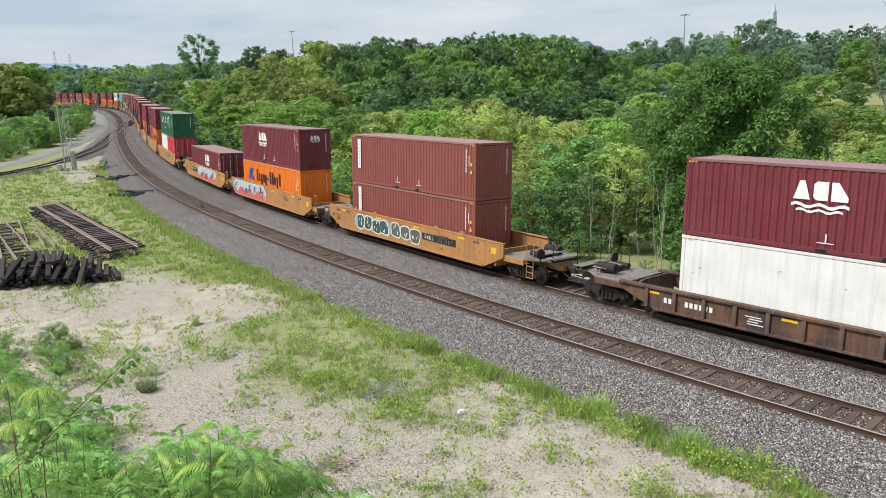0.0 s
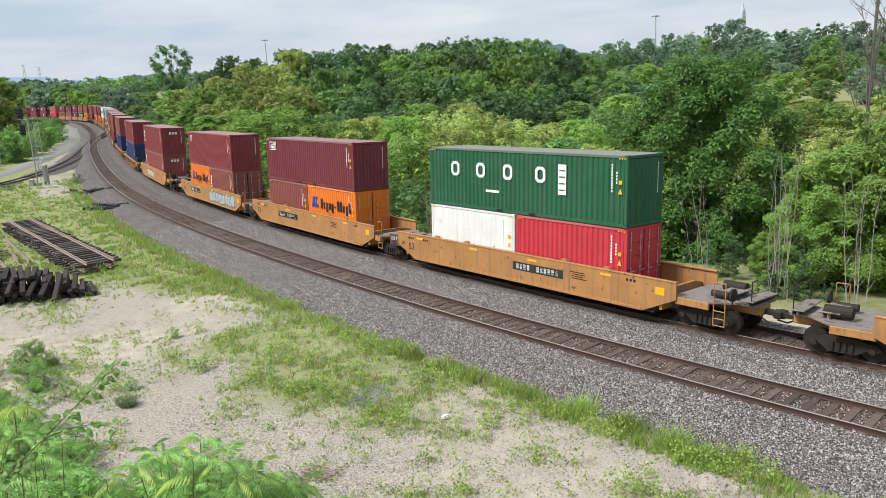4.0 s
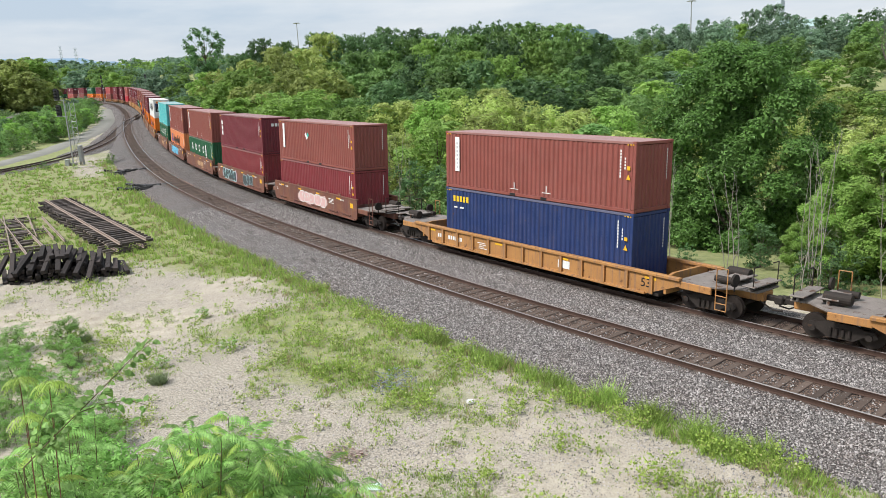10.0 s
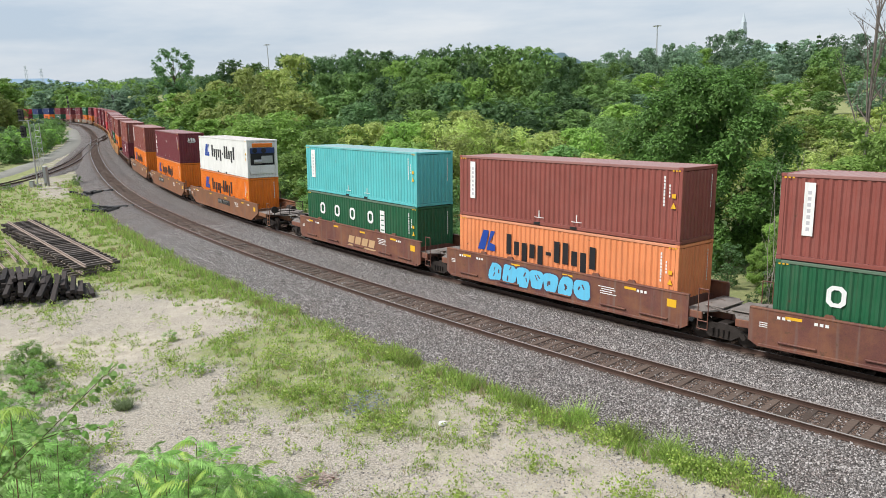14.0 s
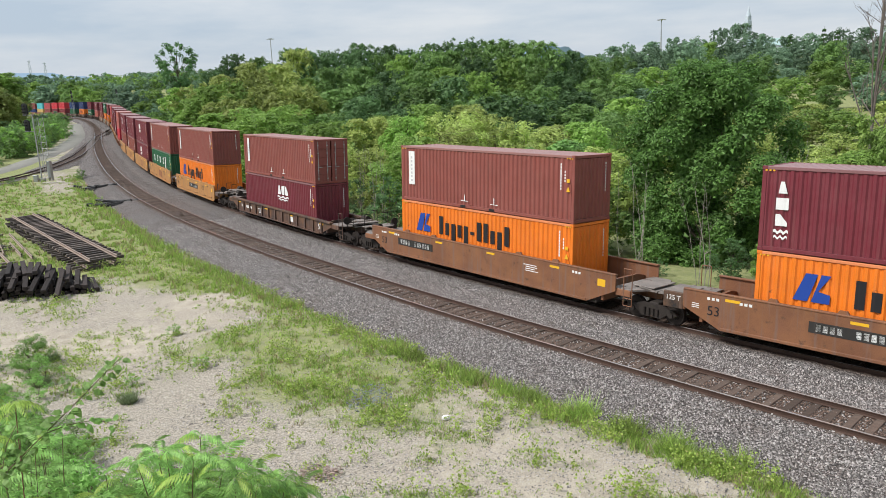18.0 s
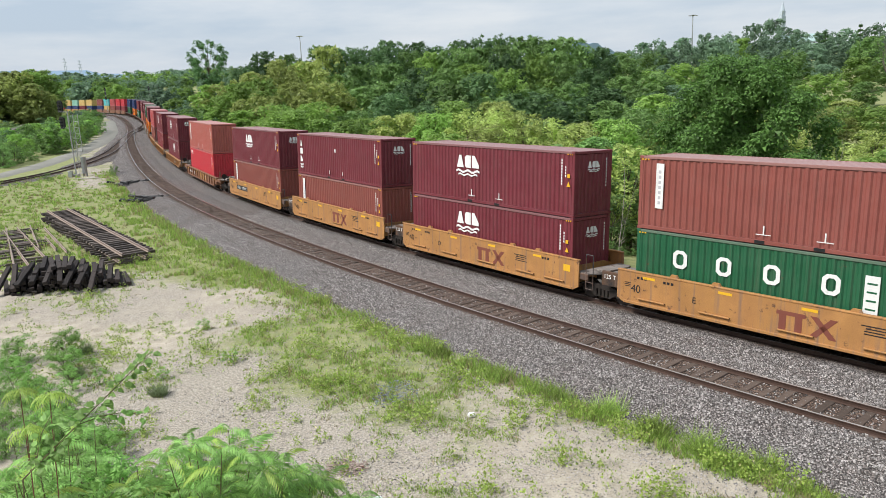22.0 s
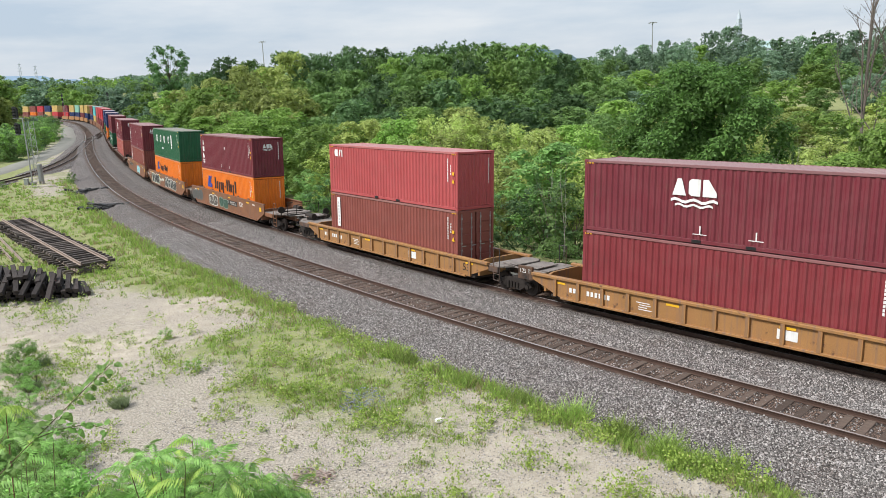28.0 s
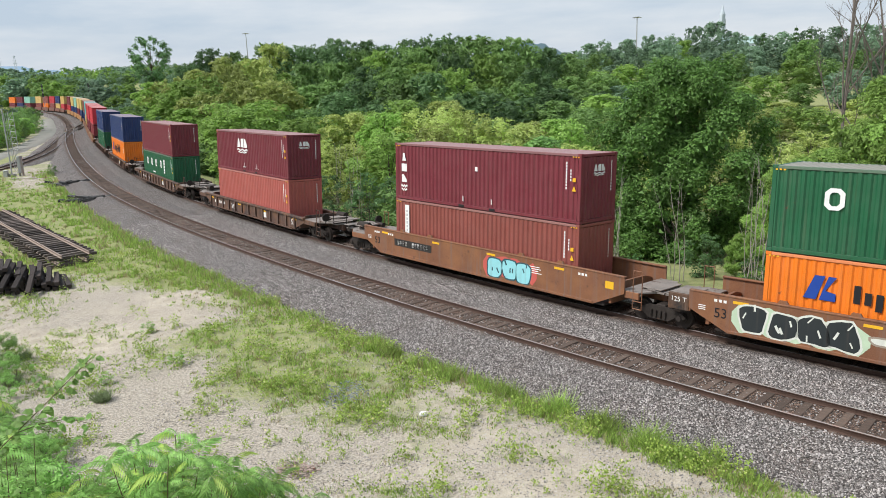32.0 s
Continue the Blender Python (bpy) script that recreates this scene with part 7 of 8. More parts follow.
def build_woods():
    rng = random.Random(11)

    def belt(b0, b1, step, dist, top, jitter, kinds, joined, wide=1.0, least=3.0, gap=0.0):
        """Trees along a run of bearings. step: metres between stems; dist and top: functions of the bearing; kinds: (tree, leaf) pairs."""
        b = b0
        while b < b1:
            d = dist(b) * rng.uniform(0.95, 1.06)
            x, y = math.sin(radians(b)) * d, math.cos(radians(b)) * d
            h = 9.567 + d * (top(b) + rng.uniform(-jitter, jitter * 0.25)) - gz(x, y)
            key, mat = rng.choice(kinds(b))
            if h > least and rng.random() >= gap and math.hypot(x - 15.7, y - 44.8) > 6.0:
                if joined:
                    plant_far(key, x, y, min(h, 23.0), rng, mat, wide * max(0.9, min(1.75, 13.0 / h)))
                else:
                    plant(key, x, y, min(h, 16.0), rng, wide=wide * max(0.9, min(1.35, 9.5 / h)))
            b += math.degrees(step * rng.uniform(0.7, 1.3) / d)

    ridge = lambda b: float(np.interp(b, RIDGE_B, RIDGE_E))
    low = lambda b: float(np.interp(b, LOW_B, LOW_E))
    hill = lambda b: float(np.interp(b, HILL_B, HILL_E))
    part_way = lambda f: (lambda b: low(b) + f * (ridge(b) - low(b)))
    fresh = lambda b: (("linden", 4), ("linden", 4), ("oak", 0), ("poplar", 2))
    # the tree beyond the train, its bushy neighbours, and the dead ones
    plant("maple", 15.7, 44.8, 12.75, rng, z=-2.75)
    for b, d, top, wide in ((32.0, 40.5, 8.7, 0.95), (35.5, 39.0, 9.3, 1.0), (28.6, 39.5, 5.6, 1.0), (26.2, 39.0, 3.6, 1.0), (24.0, 38.6, 1.7, 1.1)):
        x, y = math.sin(radians(b)) * d, math.cos(radians(b)) * d
        plant("ash", x, y, top - gz(x, y), rng, wide=wide * (1.0 if top > 6 else 1.25))
    dead_tree(34.2, 61.0, 17.5, 3, "bare dead tree with thin grey branches")
    dead_tree(36.4, 60.0, 14.5, 8, "bare dead tree with thin grey branches")
    plant("feather", -80.5, 236.7, 18.5, rng, z=6.5, wide=1.15)
    # ridge wood, from the skyline down; fresh green near the cutting, darker beyond
    kinds_ridge = lambda b: ((("grove", 4), ("grove", 4), ("grove", 2), ("grove", 2)) if b < -9.5 else (("grove", 0), ("grove", 0), ("grove", 1), ("grove", 4)) if b < 3 else (("grove", 0), ("grove", 0), ("grove", 1), ("grove", 4)))
    belt(-16.5, 13.0, 6.5, lambda b: max(205, near_edge(b, 12) + 62), lambda b: ridge(b) - 0.003, 0.008, lambda b: (("grove", 1), ("grove", 0), ("grove", 1)), True)
    belt(-18.0, 14.5, 5.4, lambda b: max(178, near_edge(b, 12) + 44), lambda b: ridge(b) - (0.014 if b < -11 else 0.004), 0.012, kinds_ridge, True)
    belt(-18.8, 15.2, 5.4, lambda b: max(152, near_edge(b, 12) + 30), part_way(0.74), 0.014, kinds_ridge, True)
    belt(-19.3, 15.5, 5.2, lambda b: max(128, near_edge(b, 12) + 18), part_way(0.50), 0.014, kinds_ridge, True)
    belt(-19.6, 15.5, 5.0, lambda b: max(104, near_edge(b, 11) + 9), part_way(0.26), 0.014, kinds_ridge, True)
    belt(-19.9, 14.0, 4.6, lambda b: max(82, near_edge(b, 10) + 4), part_way(0.06), 0.014, lambda b: (("linden", 4), ("linden", 4), ("linden", 2)) if b < -9 else (("oak", 0), ("linden", 4), ("linden", 2)), True)
    # light row over the train, and the thicket under it
    belt(-10.5, 12.6, 3.4, lambda b: near_edge(b, 20) + 3, low, 0.012, lambda b: (("poplar", 2), ("poplar", 2), ("linden", 4)), False, 1.05)
    belt(-17.0, 12.2, 4.0, lambda b: near_edge(b, 13) + 2, lambda b: low(b) - 0.030, 0.016, lambda b: (("linden", 4), ("oak", 0), ("poplar", 2)), False, 1.1)
    belt(-16.0, 25.0, 2.1, lambda b: near_edge(b, 9.5), lambda b: low(b) - (0.070 if b < 12 else 0.150), 0.030, lambda b: (("thicket", 0), ("thicket", 0), ("bush", 0), ("poplar", 1)) if b < 12 else (("thicket", 0),), False, 0.9, 1.5)
    belt(-14.0, 30.0, 1.7, lambda b: near_edge(b, 6.4), lambda b: low(b) - (0.115 if b < 6 else 0.15 if b < 12 else 0.195), 0.04, lambda b: (("thicket", 0), ("thicket", 0), ("bush", 0)) if b < 12 else (("thicket", 0),), False, 0.85, 0.7)
    for x_, lat, n, h in ((2.0, 6.6, 7, 6.5), (5.0, 7.0, 5, 5.5), (-6.0, 6.8, 5, 5.5), (-2.0, 7.0, 4, 5.0), (-10.0, 7.2, 4, 5.5), (-19.0, 7.5, 5, 5.5), (-33.0, 8.0, 4, 6.0), (-14.0, 9.0, 5, 5.0), (-26.0, 9.0, 4, 5.5), (-40.0, 10.0, 4, 6.0)):
        x, y, _, _ = line_at(x_, lat)
        bare_saplings(x, y, int(x_ * 7) + 400, n, h)
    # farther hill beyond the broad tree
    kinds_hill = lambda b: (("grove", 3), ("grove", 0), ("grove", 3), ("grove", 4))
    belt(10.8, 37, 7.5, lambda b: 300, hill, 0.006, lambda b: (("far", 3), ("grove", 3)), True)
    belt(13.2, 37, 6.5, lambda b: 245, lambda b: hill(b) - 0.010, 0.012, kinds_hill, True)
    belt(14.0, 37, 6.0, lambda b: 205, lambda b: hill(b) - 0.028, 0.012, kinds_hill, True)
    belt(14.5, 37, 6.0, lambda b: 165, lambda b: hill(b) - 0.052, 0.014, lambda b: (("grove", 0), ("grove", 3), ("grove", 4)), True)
    belt(14.5, 37, 5.5, lambda b: 132, lambda b: hill(b) - 0.078, 0.014, lambda b: (("grove", 2), ("grove", 2), ("grove", 4)), True)
    belt(14.5, 38, 5.0, lambda b: 102, lambda b: -0.052, 0.016, lambda b: (("poplar", 2), ("poplar", 2), ("linden", 4)), True, 1.1)
    belt(14.5, 38, 4.6, lambda b: 78, lambda b: -0.062, 0.016, lambda b: (("poplar", 2), ("poplar", 2)), False, 1.1)
    belt(13.5, 38, 4.4, lambda b: 60, lambda b: -0.095, 0.020, lambda b: (("poplar", 2), ("poplar", 2)), False, 1.1)
    for b, d, e in ((24.2, 262, 0.041), (25.0, 258, 0.036), (26.2, 262, 0.047), (27.0, 255, 0.043)):
        x, y = math.sin(radians(b)) * d, math.cos(radians(b)) * d
        plant("fir", x, y, 9.567 + d * e - gz(x, y), rng, name="fir", group="firs on the far hill")
    # low woods behind the curve's far end
    for i in range(420):
        a, r = radians(rng.uniform(-36, -16.5)), 250 + 520 * rng.random() ** 0.8
        x, y = math.sin(a) * r, math.cos(a) * r
        s, lat = line_coords(np.array([x]), np.array([y]))
        if lat[0] > 8 or lat[0] < -60:
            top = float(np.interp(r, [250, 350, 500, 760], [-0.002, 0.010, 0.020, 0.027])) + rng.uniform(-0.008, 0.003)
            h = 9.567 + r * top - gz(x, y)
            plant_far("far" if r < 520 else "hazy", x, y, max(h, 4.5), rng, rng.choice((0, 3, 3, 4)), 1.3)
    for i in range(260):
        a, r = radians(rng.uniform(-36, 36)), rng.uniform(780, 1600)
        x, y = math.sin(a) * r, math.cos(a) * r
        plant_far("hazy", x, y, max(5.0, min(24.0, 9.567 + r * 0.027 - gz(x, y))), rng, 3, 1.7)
    for i in range(120):
        s = -76 - 110 * i / 120
        x, y, _, _ = line_at(s, rng.uniform(6, 16))
        plant_far("bushes", x, y, rng.uniform(2.0, 4.0), rng, rng.choice((0, 1, 4)), 1.3)
    for i in range(190):
        s = -150 - 290 * i / 190
        x, y, _, _ = line_at(s, rng.uniform(7, 24))
        plant_far("far", x, y, rng.uniform(2.5, 5.5), rng, rng.choice((0, 3, 4)), 1.3)
    # low growth on the flat inside the far bend, clear of the second line
    for i in range(240):
        a, r = radians(rng.uniform(-35, -21)), rng.uniform(265, 470)
        x, y = math.sin(a) * r, math.cos(a) * r
        s, lat = line_coords(np.array([x]), np.array([y]))
        second = float(np.interp(y, [160, 200, 245, 302, 350, 410], [-112, -121, -141, -168, -197, -240]))
        if -60 <= lat[0] < -12 and abs(x - second) > 11:
            plant_far("bushes" if r < 330 else "far", x, y, rng.uniform(2.0, 4.0), rng, rng.choice((0, 3, 4)), 1.6)
    # tall trees beyond the second line
    for i in range(40):
        a, r = radians(rng.uniform(-36.5, -28.6)), rng.uniform(285, 330)
        x, y = math.sin(a) * r, math.cos(a) * r
        h = (9.567 + r * rng.uniform(0.012, 0.033) - gz(x, y)) * (0.6 if math.degrees(a) > -29.6 else 1)
        plant_far("grove", x, y, max(h, 3), rng, rng.choice((4, 2)), 1.3)
    for i in range(90):
        f = rng.random()
        y = 160 + 190 * f
        x = float(np.interp(y, [160, 200, 245, 302, 350], [-112, -121, -141, -168, -197])) + rng.choice((-1, 1)) * rng.uniform(6, 13)
        plant_far("bushes", x, y, rng.uniform(1.6, 3.2), rng, rng.choice((0, 2, 3)), 1.5)
    # bushes between the service road and the second line
    for i in range(135):
        f = rng.random()
        y = 74 + 132 * f
        edge = float(np.interp(y, [50, 75, 95, 109, 130, 158, 190, 222], [-71, -64, -62.5, -64, -69, -78.5, -91.5, -107]))
        x = edge - 3.6 - (22 - 9 * f) * rng.random() ** 1.3
        plant(rng.choice(("bush", "thicket", "linden", "oak")), x, y, rng.uniform(2.2, 4.6), rng, group="bushes beside the branch", wide=1.35)
    for x, y, h in ((-92.0, 180.0, 6.0), (-95.5, 186.0, 5.5), (-99.5, 196.0, 5.0), (-94.0, 174.0, 4.0)):
        plant("bush", x, y, h, rng, group="bushes beside the branch")
    for x, y, h in ((-46.5, 95.8, 1.2), (-52.0, 90.0, 1.0), (-45.5, 93.6, 0.9)):
        plant("bush", x, y, h, rng, group="bushes beside the branch")


def join_woods():
    V = np.concatenate([v for v, _, _ in WOOD_PARTS])
    idx = np.concatenate([np.full(len(v) // 3, m, np.int32) for v, m, _ in WOOD_PARTS])
    me = fast_mesh("distant_woods", V, np.arange(len(V)).reshape(-1, 3), [LEAF_MID, LEAF_DARK, LEAF_LIGHT, LEAF_HAZED, LEAF_FRESH], idx)
    # every tree has its own shade of green
    me.attributes.new("tint", "FLOAT", "FACE").data.foreach_set("value", np.concatenate([np.full(len(v) // 3, q, np.float32) for v, _, q in WOOD_PARTS]))
    thing("distant_woods", "dense green mixed woods on the hills", "woods", kind="stuff", data=me)


build_woods()
join_woods()


# ---- grass, weeds and shrubs ----
def blades(P, heights, width, lean, rng):
    """One thin upright triangle for each point."""
    n = len(P)
    a = rng.uniform(0, 6.283, n)
    side = np.stack([np.cos(a), np.sin(a), np.zeros(n)], -1) * (width * rng.uniform(0.6, 1.4, n))[:, None]
    b = rng.uniform(0, 6.283, n)
    tip = np.stack([np.cos(b) * lean, np.sin(b) * lean, np.ones(n)], -1) * heights[:, None]
    return np.stack([P - side, P + side, P + tip], 1).reshape(-1, 3)


def build_grass():
    rng = np.random.default_rng(21)
    # tufts over the yard, thick where the turf is
    n = 150000
    r = 14.5 + 95 * rng.random(n) ** 1.75
    a = np.radians(rng.uniform(-36, 36, n))
    x, y = np.sin(a) * r, np.cos(a) * r
    s, lat = line_coords(x, y)
    d = -SPACING - lat
    t = turf_at(x, y)
    keep = (d > 3.5) & (rng.random(n) < np.clip(t * 1.1 - 0.02 + 0.05, 0, 1) * (0.12 + 0.88 * np.maximum(sm(rough(x, y, 0.55, 6.0) + 0.5 * rough(x, y, 1.7, 2.0), 0.0, 0.5), 1 - sm(d, 4.2, 5.4))))
    x, y, t, d, r = x[keep], y[keep], t[keep], d[keep], r[keep]
    z = ground_z(x, y)
    edge = (1 - sm(d, 4.2, 5.6))
    tall = 0.06 + 0.16 * t * rng.random(len(x)) + 0.40 * edge * sm(rough(x, y, 0.9, 3.3), -0.35, 0.6) * rng.random(len(x)) ** 1.2 + 0.10 * sm(y + 0.3 * x, 28, 36)
    k = 7
    P = np.repeat(np.stack([x, y, z - 0.01], -1), k, 0) + np.concatenate([rng.normal(size=(len(x) * k, 2)) * 0.07, np.zeros((len(x) * k, 1))], 1)
    H = np.repeat(tall, k) * rng.uniform(0.5, 1.3, len(P))
    W = 0.008 + 0.010 * np.repeat(r, k) / 30
    V = blades(P, H, W, 0.45, rng)
    F = np.arange(len(V)).reshape(-1, 3)
    dry = (np.repeat(rng.random(len(x)), k) < 0.22).astype(np.int32)
    thing("grass", "patchy green and yellowing grass in the yard", "grass", kind="stuff", data=fast_mesh("grass", V, F, [GRASS, STRAW], dry))
    # broad-leaved weeds
    n = 21000
    r = 15 + 36 * rng.random(n) ** 1.3
    a = np.radians(rng.uniform(-34, 34, n))
    x, y = np.sin(a) * r, np.cos(a) * r
    s, lat = line_coords(x, y)
    d = -SPACING - lat
    keep = (d > 3.8) & (rng.random(n) < 0.02 + 0.98 * turf_at(x, y) * sm(rough(x, y, 0.8, 8.0) + 0.4 * rough(x, y, 2.4, 4.0), 0.0, 0.55))
    x, y = x[keep], y[keep]
    z = ground_z(x, y)
    k = 34
    m = len(x)
    size = np.repeat(0.10 + 0.38 * rng.random(m) ** 1.6, k)
    q = rng.normal(size=(m * k, 3)) * np.array([0.42, 0.42, 0.0])
    hgt = rng.random(m * k)
    P = np.repeat(np.stack([x, y, z], -1), k, 0) + q * size[:, None] * (1.1 - 0.5 * hgt)[:, None]
    P[:, 2] += hgt * size * 1.3 + 0.02
    o = rng.normal(size=(m * k, 3)) + np.array([0, 0, 0.3])
    o /= np.linalg.norm(o, axis=1)[:, None]
    o2 = np.cross(o, rng.normal(size=(m * k, 3)))
    o2 /= np.linalg.norm(o2, axis=1)[:, None]
    L = (0.035 + 0.10 * size)[:, None]
    V = np.stack([P - o2 * L * 0.45, P + o2 * L * 0.45, P + o * L], 1).reshape(-1, 3)
    mat = np.repeat((rng.random(m) < 0.25).astype(np.int32), k)
    fl = rng.random(m * k) < 0.035
    mat[fl] = 2
    thing("weeds", "leafy weeds with small pale flowers in the yard", "weeds", kind="stuff", data=fast_mesh("weeds", V, np.arange(len(V)).reshape(-1, 3), [WEED, GRASS, FLOWER], mat))
    # long-bladed clumps at the ballast's edge, and grey-green round ones on the gravel
    def clump(px, py, h, wide, mat, label, count, lean):
        root_z = gz(px, py)
        rr = rng.random(count) ** 0.5 * wide
        aa = rng.uniform(0, 6.283, count)
        Q = np.stack([np.cos(aa) * rr * 0.5, np.sin(aa) * rr * 0.5, np.zeros(count)], -1)
        Vc = blades(Q, h * rng.uniform(0.5, 1.1, count), 0.014, lean, rng)
        thing("grass_clump", label, "grass", pose(px, py, root_z - 0.01), "grass clumps", data=fast_mesh("grass_clump", Vc, np.arange(len(Vc)).reshape(-1, 3), [mat]))
    for px, py, h in ((5.9, 18.9, 0.75), (5.0, 20.2, 0.6), (3.9, 21.5, 0.65), (7.3, 17.9, 0.55), (2.4, 22.7, 0.5), (6.5, 18.3, 0.5), (0.6, 24.3, 0.5), (-1.5, 26.6, 0.5)):
        clump(px, py, h, 0.9, GRASS, "clump of long green grass at the ballast edge", 260, 0.75)
    for px, py, h in ((-10.9, 23.5, 0.55), (-15.7, 27.9, 0.5), (-14.8, 25.3, 0.55), (-17.2, 29.7, 0.35)):
        clump(px, py, h * 0.7, 0.5, SAGE, "low round grey-green clump on the gravel", 420, 0.8)


def build_pebbles():
    rng = np.random.default_rng(31)
    n = 95000
    r = 14.5 + 26 * rng.random(n) ** 1.4
    a = np.radians(rng.uniform(-34, 34, n))
    x, y = np.sin(a) * r, np.cos(a) * r
    s, lat = line_coords(x, y)
    keep = (lat < -SPACING - 4.2) & (rng.random(n) < 0.25 + 0.75 * np.maximum(sm(rough(x, y, 6.0, 9.0), -0.3, 0.4), 1 - sm(np.hypot((x + 8.5) / 8.0, (y - 22.5) / 6.0), 0.7, 1.1)))
    x, y = x[keep], y[keep]
    n = len(x)
    z = ground_z(x, y)
    q = 0.010 + 0.030 * rng.random(n) ** 2.5
    base = np.array([[1, 0, -0.2], [-0.6, 0.8, -0.2], [-0.6, -0.8, -0.2], [0.1, 0.05, 0.8]])
    V = base[None] * rng.uniform(0.6, 1.3, (n, 4, 1)) * q[:, None, None] + np.stack([x, y, z], -1)[:, None, :]
    F = (np.array([[0, 1, 3], [1, 2, 3], [2, 0, 3]])[None] + (np.arange(n) * 4)[:, None, None]).reshape(-1, 3)
    thing("pebbles", "small pale pebbles strewn over the yard", "pebbles", kind="stuff", data=fast_mesh("pebbles", V.reshape(-1, 3), F, [STONE]))


def compound_leaf(rng, length, pairs):
    """A drooping stalk with leaflets in pairs, rising along +x. Triangles."""
    V = []
    for i in range(pairs + 1):
        f = (i + 0.7) / (pairs + 0.7)
        c = np.array([length * f * (1 - 0.18 * f * f), 0, length * (0.42 * f - 0.95 * f * f)])
        ln = length * 0.29 * (0.55 + 0.9 * math.sin(math.pi * (0.15 + 0.8 * f)) * 0.6)
        w = ln * 0.16
        for sgn in ((-1, 1) if i < pairs else (0,)):
            dirv = np.array([0.36 if sgn else 1.0, sgn * 0.72, -0.85 if sgn else -0.9])
            dirv /= np.linalg.norm(dirv)
            acr = np.array([-dirv[1], dirv[0], 0.0]) * w
            m = c + dirv * ln * 0.42
            e = c + dirv * ln + np.array([0, 0, -0.04 * ln])
            V += [c, m - acr, m + acr, m - acr, e, m + acr]
    for i in range(4):
        f0, f1 = i / 4, (i + 1) / 4
        a = np.array([length * f0 * (1 - 0.18 * f0 * f0), 0, length * (0.42 * f0 - 0.95 * f0 * f0)])
        b = np.array([length * f1 * (1 - 0.18 * f1 * f1), 0, length * (0.42 * f1 - 0.95 * f1 * f1)])
        w = np.array([0, 0.006, 0])
        V += [a - w, b, a + w]
    return np.array(V)


def build_shrubs():
    rng = np.random.default_rng(8)
    r = random.Random(8)
    stalk = material("sumac_stem", (0.14, 0.12, 0.06), 0.9, scale=8, vary=0.3)
    RED_STEM = material("reddish_stem", (0.16, 0.065, 0.05), 0.85, scale=8, vary=0.3)

    def sumac(x, y, top, label, fronds, mat):
        z = gz(x, y)
        root = thing("sumac", label, "shrub", pose(x, y, z), "foreground shrubs")
        h = top - z
        wood = Shape()
        allv, tint = [], []
        for k in range(3):
            tipx, tipy = r.uniform(-0.5, 0.5), r.uniform(-0.5, 0.5)
            th = h * r.uniform(0.80, 0.98)
            wood.tube((0, 0, -0.2), (tipx * 0.5, tipy * 0.5, th * 0.55), 0.016, 0.012, 6)
            wood.tube((tipx * 0.5, tipy * 0.5, th * 0.55), (tipx, tipy, th), 0.010, 0.004, 6)
            for i in range(fronds):
                f = 1.0 if r.random() < 0.6 else r.random()
                base = np.array([tipx * (0.5 + 0.5 * f), tipy * (0.5 + 0.5 * f), th * (0.55 + 0.45 * f) + 0.02 * f])
                v = compound_leaf(rng, r.uniform(0.26, 0.42), 11)
                a, tilt = i * 2.4 + r.uniform(-0.4, 0.4), r.uniform(0.0, 0.8)
                ct, st_ = math.cos(tilt), math.sin(tilt)
                v = np.stack([v[:, 0] * ct - v[:, 2] * st_, v[:, 1], v[:, 0] * st_ + v[:, 2] * ct], -1)
                ca, sa = math.cos(a), math.sin(a)
                v = np.stack([v[:, 0] * ca - v[:, 1] * sa, v[:, 0] * sa + v[:, 1] * ca, v[:, 2]], -1)
                allv.append(v + base)
                tint.append(np.full(len(v) // 3, int(r.random() < 0.16), np.int32))
        V = np.concatenate(allv)
        part("stems", wood.mesh("stems", stalk), root)
        part("fronds", fast_mesh("fronds", V, np.arange(len(V)).reshape(-1, 3), [mat, LEAF_TIP], np.concatenate(tint)), root)
    # tops of the growth on the bank, as slopes below the eye, by bearing
    TOP_B, TOP_E = [-36, -32, -30, -28, -26, -24, -20.4, -17.8, -15, -12, -9.4], [-0.36, -0.36, -0.355, -0.395, -0.45, -0.425, -0.422, -0.47, -0.505, -0.545, -0.60]
    for i in range(34):
        b, q = r.uniform(-25.5, -10.2), r.uniform(7.6, 9.8)
        x, y = math.sin(radians(b)) * q, math.cos(radians(b)) * q
        top = 9.567 + q * (float(np.interp(b, TOP_B, TOP_E)) - 0.02 - 0.13 * r.random() ** 1.3)
        sumac(x, y, top, "bright green sumac with long feathered leaves", 8, LEAF_SUMAC)
    for i in range(40):
        b, q = r.uniform(-36, -25.0), r.uniform(7.4, 12.0)
        x, y = math.sin(radians(b)) * q, math.cos(radians(b)) * q
        top = 9.567 + q * (float(np.interp(b, TOP_B, TOP_E)) - 0.015 - 0.14 * r.random())
        if i % 5 < 3:
            sumac(x, y, top, "green feathery shrub on the bank", 4, LEAF_SUMAC)
        else:
            plant("shrub", x, y, max(0.6, top - gz(x, y)), r, name="shrub", group="foreground shrubs", wide=1.1)
    # weeds standing on the flat at the foot of the bank
    for i in range(100):
        b, q = r.uniform(-37, -28.2), 13.5 + 19 * r.random() ** 0.9
        if b > -30.0 and q > 24:
            continue
        x, y = math.sin(radians(b)) * q, math.cos(radians(b)) * q
        plant("shrub", x, y, r.uniform(0.6, 1.3), r, name="tall_weed", group="tall weeds", wide=r.uniform(1.1, 1.7))
    for x, y, h in ((-11.8, 30.5, 0.5), (-9.4, 26.6, 0.55), (-11.4, 25.0, 0.45), (-13.5, 24.6, 0.6)):
        plant("shrub", x, y, h, r, name="tall_weed", group="tall weeds", wide=1.5)

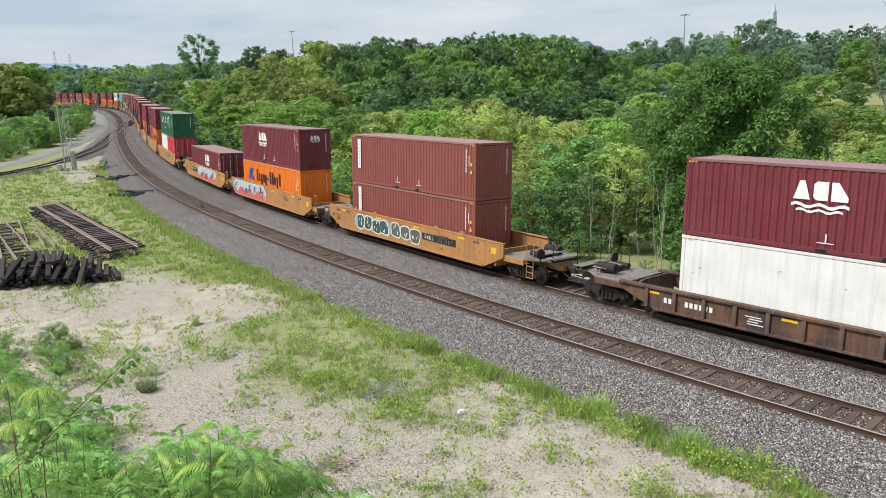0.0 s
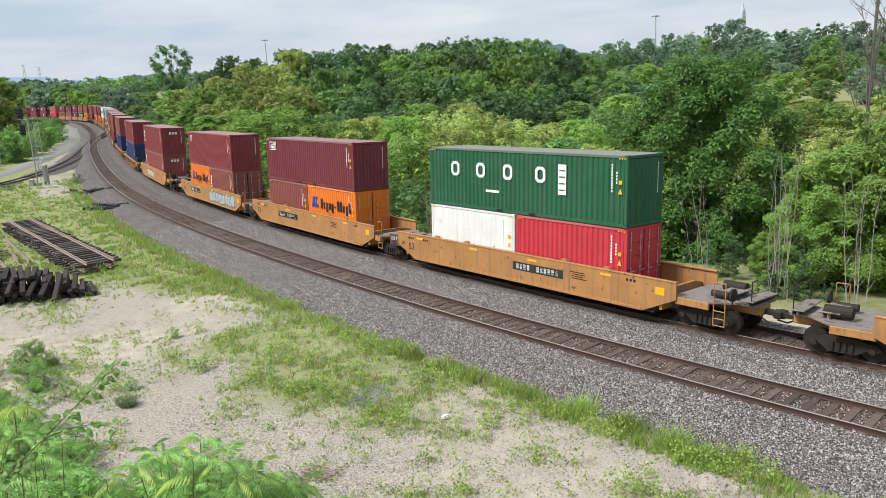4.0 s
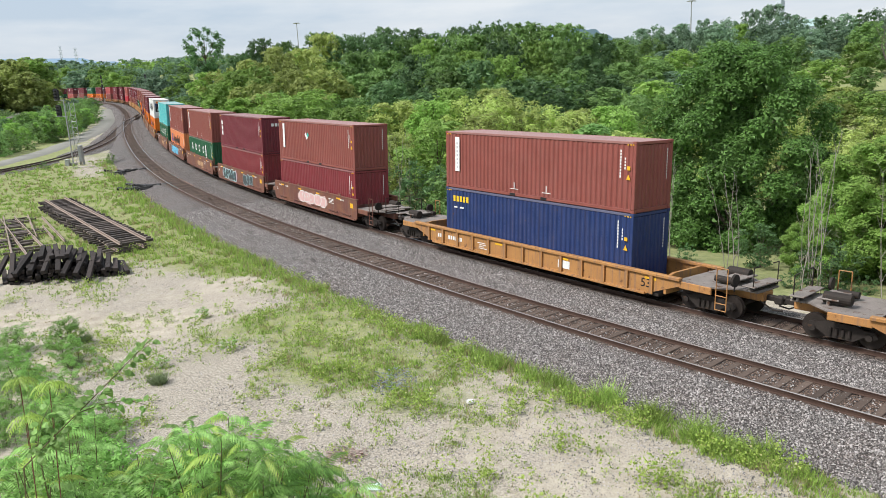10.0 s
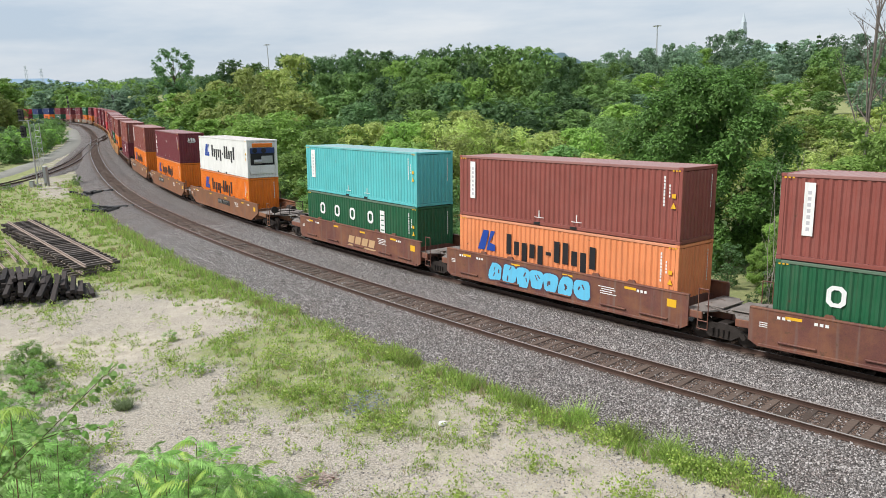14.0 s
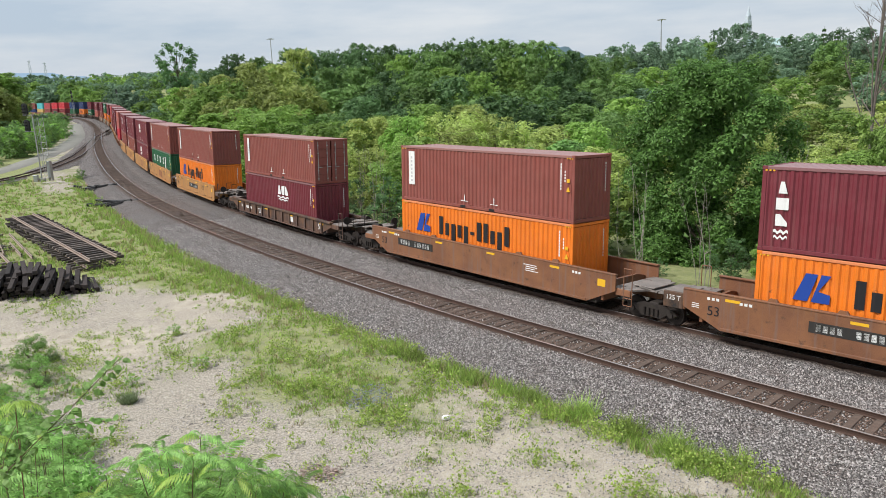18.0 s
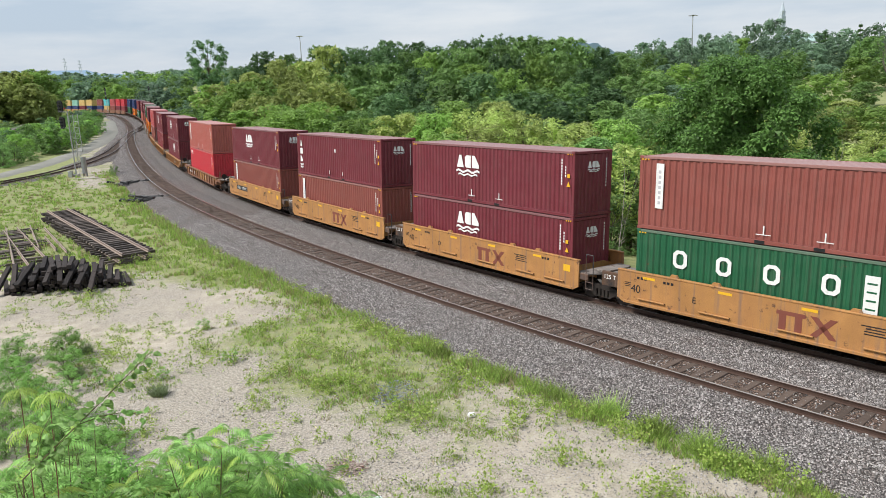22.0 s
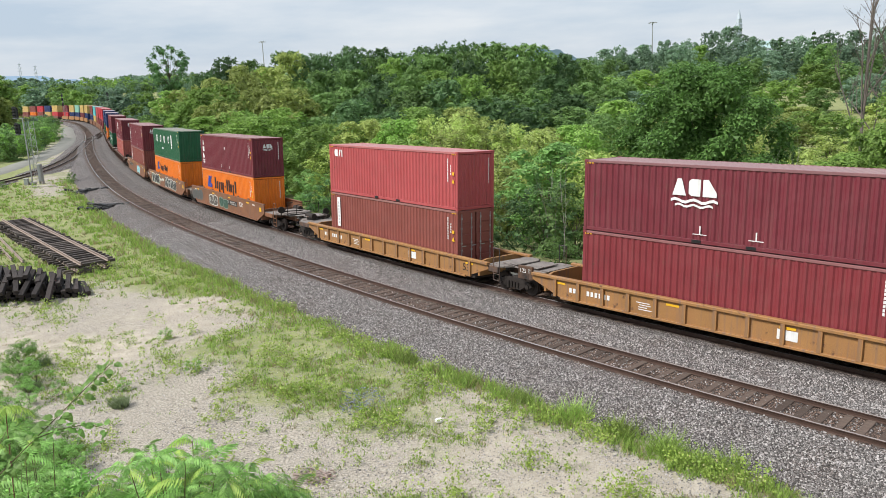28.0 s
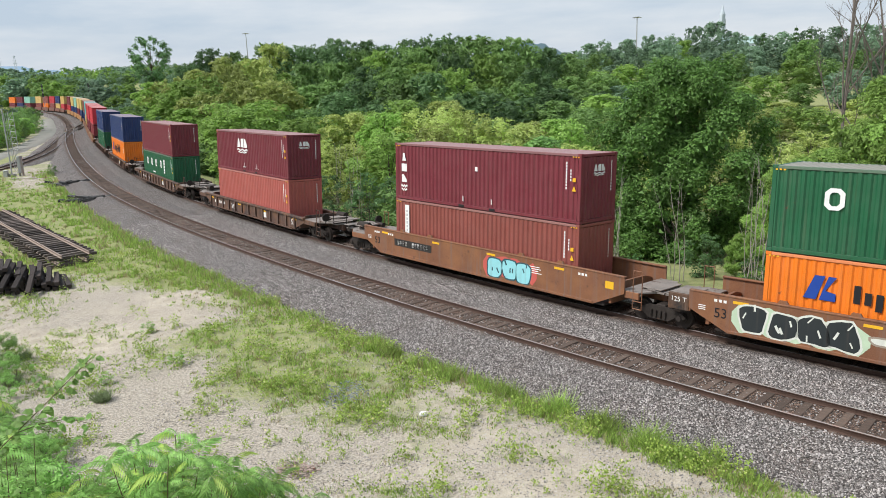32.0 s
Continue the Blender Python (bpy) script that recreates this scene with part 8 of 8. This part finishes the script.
    def leafy_stem(path, rad, leaves, first, size, label):
        """A bending stem with broad pointed leaves along it."""
        root = thing("sapling", label, "sapling", pose(*path[0]), "foreground shrubs")
        pts = [Vector(q) - Vector(path[0]) for q in path]
        wood = Shape()
        for k in range(len(pts) - 1):
            wood.tube(pts[k], pts[k + 1], rad * (1 - 0.7 * k / len(pts)), rad * (1 - 0.7 * (k + 1) / len(pts)), 6)
        part("stem", wood.mesh("stem", stalk), root)
        V = []
        for i in range(leaves):
            f = (first + (1 - first) * i / max(1, leaves - 1)) * (len(pts) - 1)
            k = min(len(pts) - 2, int(f))
            q = np.array(pts[k].lerp(pts[k + 1], f - k))
            d = np.array([r.uniform(-1, 1), r.uniform(-0.6, 0.6), r.uniform(-0.45, 0.35)])
            d /= np.linalg.norm(d)
            up = np.array([r.uniform(-0.4, 0.4), -0.6 + r.uniform(-0.3, 0.3), 0.8])
            c = np.cross(d, up)
            c /= np.linalg.norm(c)
            ln = size * r.uniform(0.7, 1.25)
            e0 = q + d * ln * 0.35
            a1, a2, tip = e0 + d * ln * 0.22, e0 + d * ln * 0.62, e0 + d * ln - up * ln * 0.15
            w1, w2 = c * ln * 0.30, c * ln * 0.26
            V += [e0, a1 - w1, a1 + w1, a1 - w1, a2 - w2, a2 + w2, a1 - w1, a2 + w2, a1 + w1, a2 - w2, tip, a2 + w2]
        V = np.array(V)
        part("leaves", fast_mesh("leaves", V, np.arange(len(V)).reshape(-1, 3), [LEAF_SUMAC]), root)

    g = gz(-3.7, 5.1)
    bough = [(-3.75, 5.05, g - 0.1), (-3.57, 5.19, 6.69), (-3.39, 5.31, 6.86), (-3.16, 5.45, 7.07), (-2.95, 5.56, 7.26), (-2.79, 5.65, 7.41), (-2.67, 5.70, 7.52)]
    leafy_stem(bough, 0.0065, 84, 0.22, 0.075, "leaning sapling with broad green leaves")
    leafy_stem([(-3.20, 5.42, 7.03), (-3.05, 5.50, 7.06), (-2.88, 5.60, 7.05), (-2.74, 5.67, 6.96)], 0.004, 20, 0.2, 0.08, "side branch with broad green leaves")
    leafy_stem([(-3.50, 5.25, 6.75), (-3.45, 5.32, 7.0), (-3.38, 5.40, 7.15)], 0.004, 22, 0.2, 0.07, "short side branch with green leaves")
    # two reddish young sumacs, each with a tuft on top
    for (x, y, z0), (x1, y1, z1) in (((-3.66, 5.50, gz(-3.66, 5.5)), (-3.50, 5.59, 7.22)), ((-3.90, 5.58, gz(-3.9, 5.58)), (-3.78, 5.65, 6.90)), ((-4.35, 6.3, gz(-4.35, 6.3)), (-4.25, 6.35, 6.95))):
        root = thing("sumac", "young sumac with a bare reddish stem", "shrub", pose(x, y, z0), "foreground shrubs")
        tip = Vector((x1 - x, y1 - y, z1 - z0))
        part("stem", Shape().tube((0, 0, -0.1), tip, 0.006, 0.004, 6).mesh("stem", RED_STEM), root)
        V = []
        for i in range(9):
            v = compound_leaf(rng, r.uniform(0.15, 0.25), 8)
            a = i * 2.4
            V.append(np.stack([v[:, 0] * math.cos(a) - v[:, 1] * math.sin(a), v[:, 0] * math.sin(a) + v[:, 1] * math.cos(a), v[:, 2]], -1) + np.array(tip))
        V = np.concatenate(V)
        part("fronds", fast_mesh("fronds", V, np.arange(len(V)).reshape(-1, 3), [LEAF_TIP]), root)


build_grass()
build_pebbles()
build_shrubs()

motions()
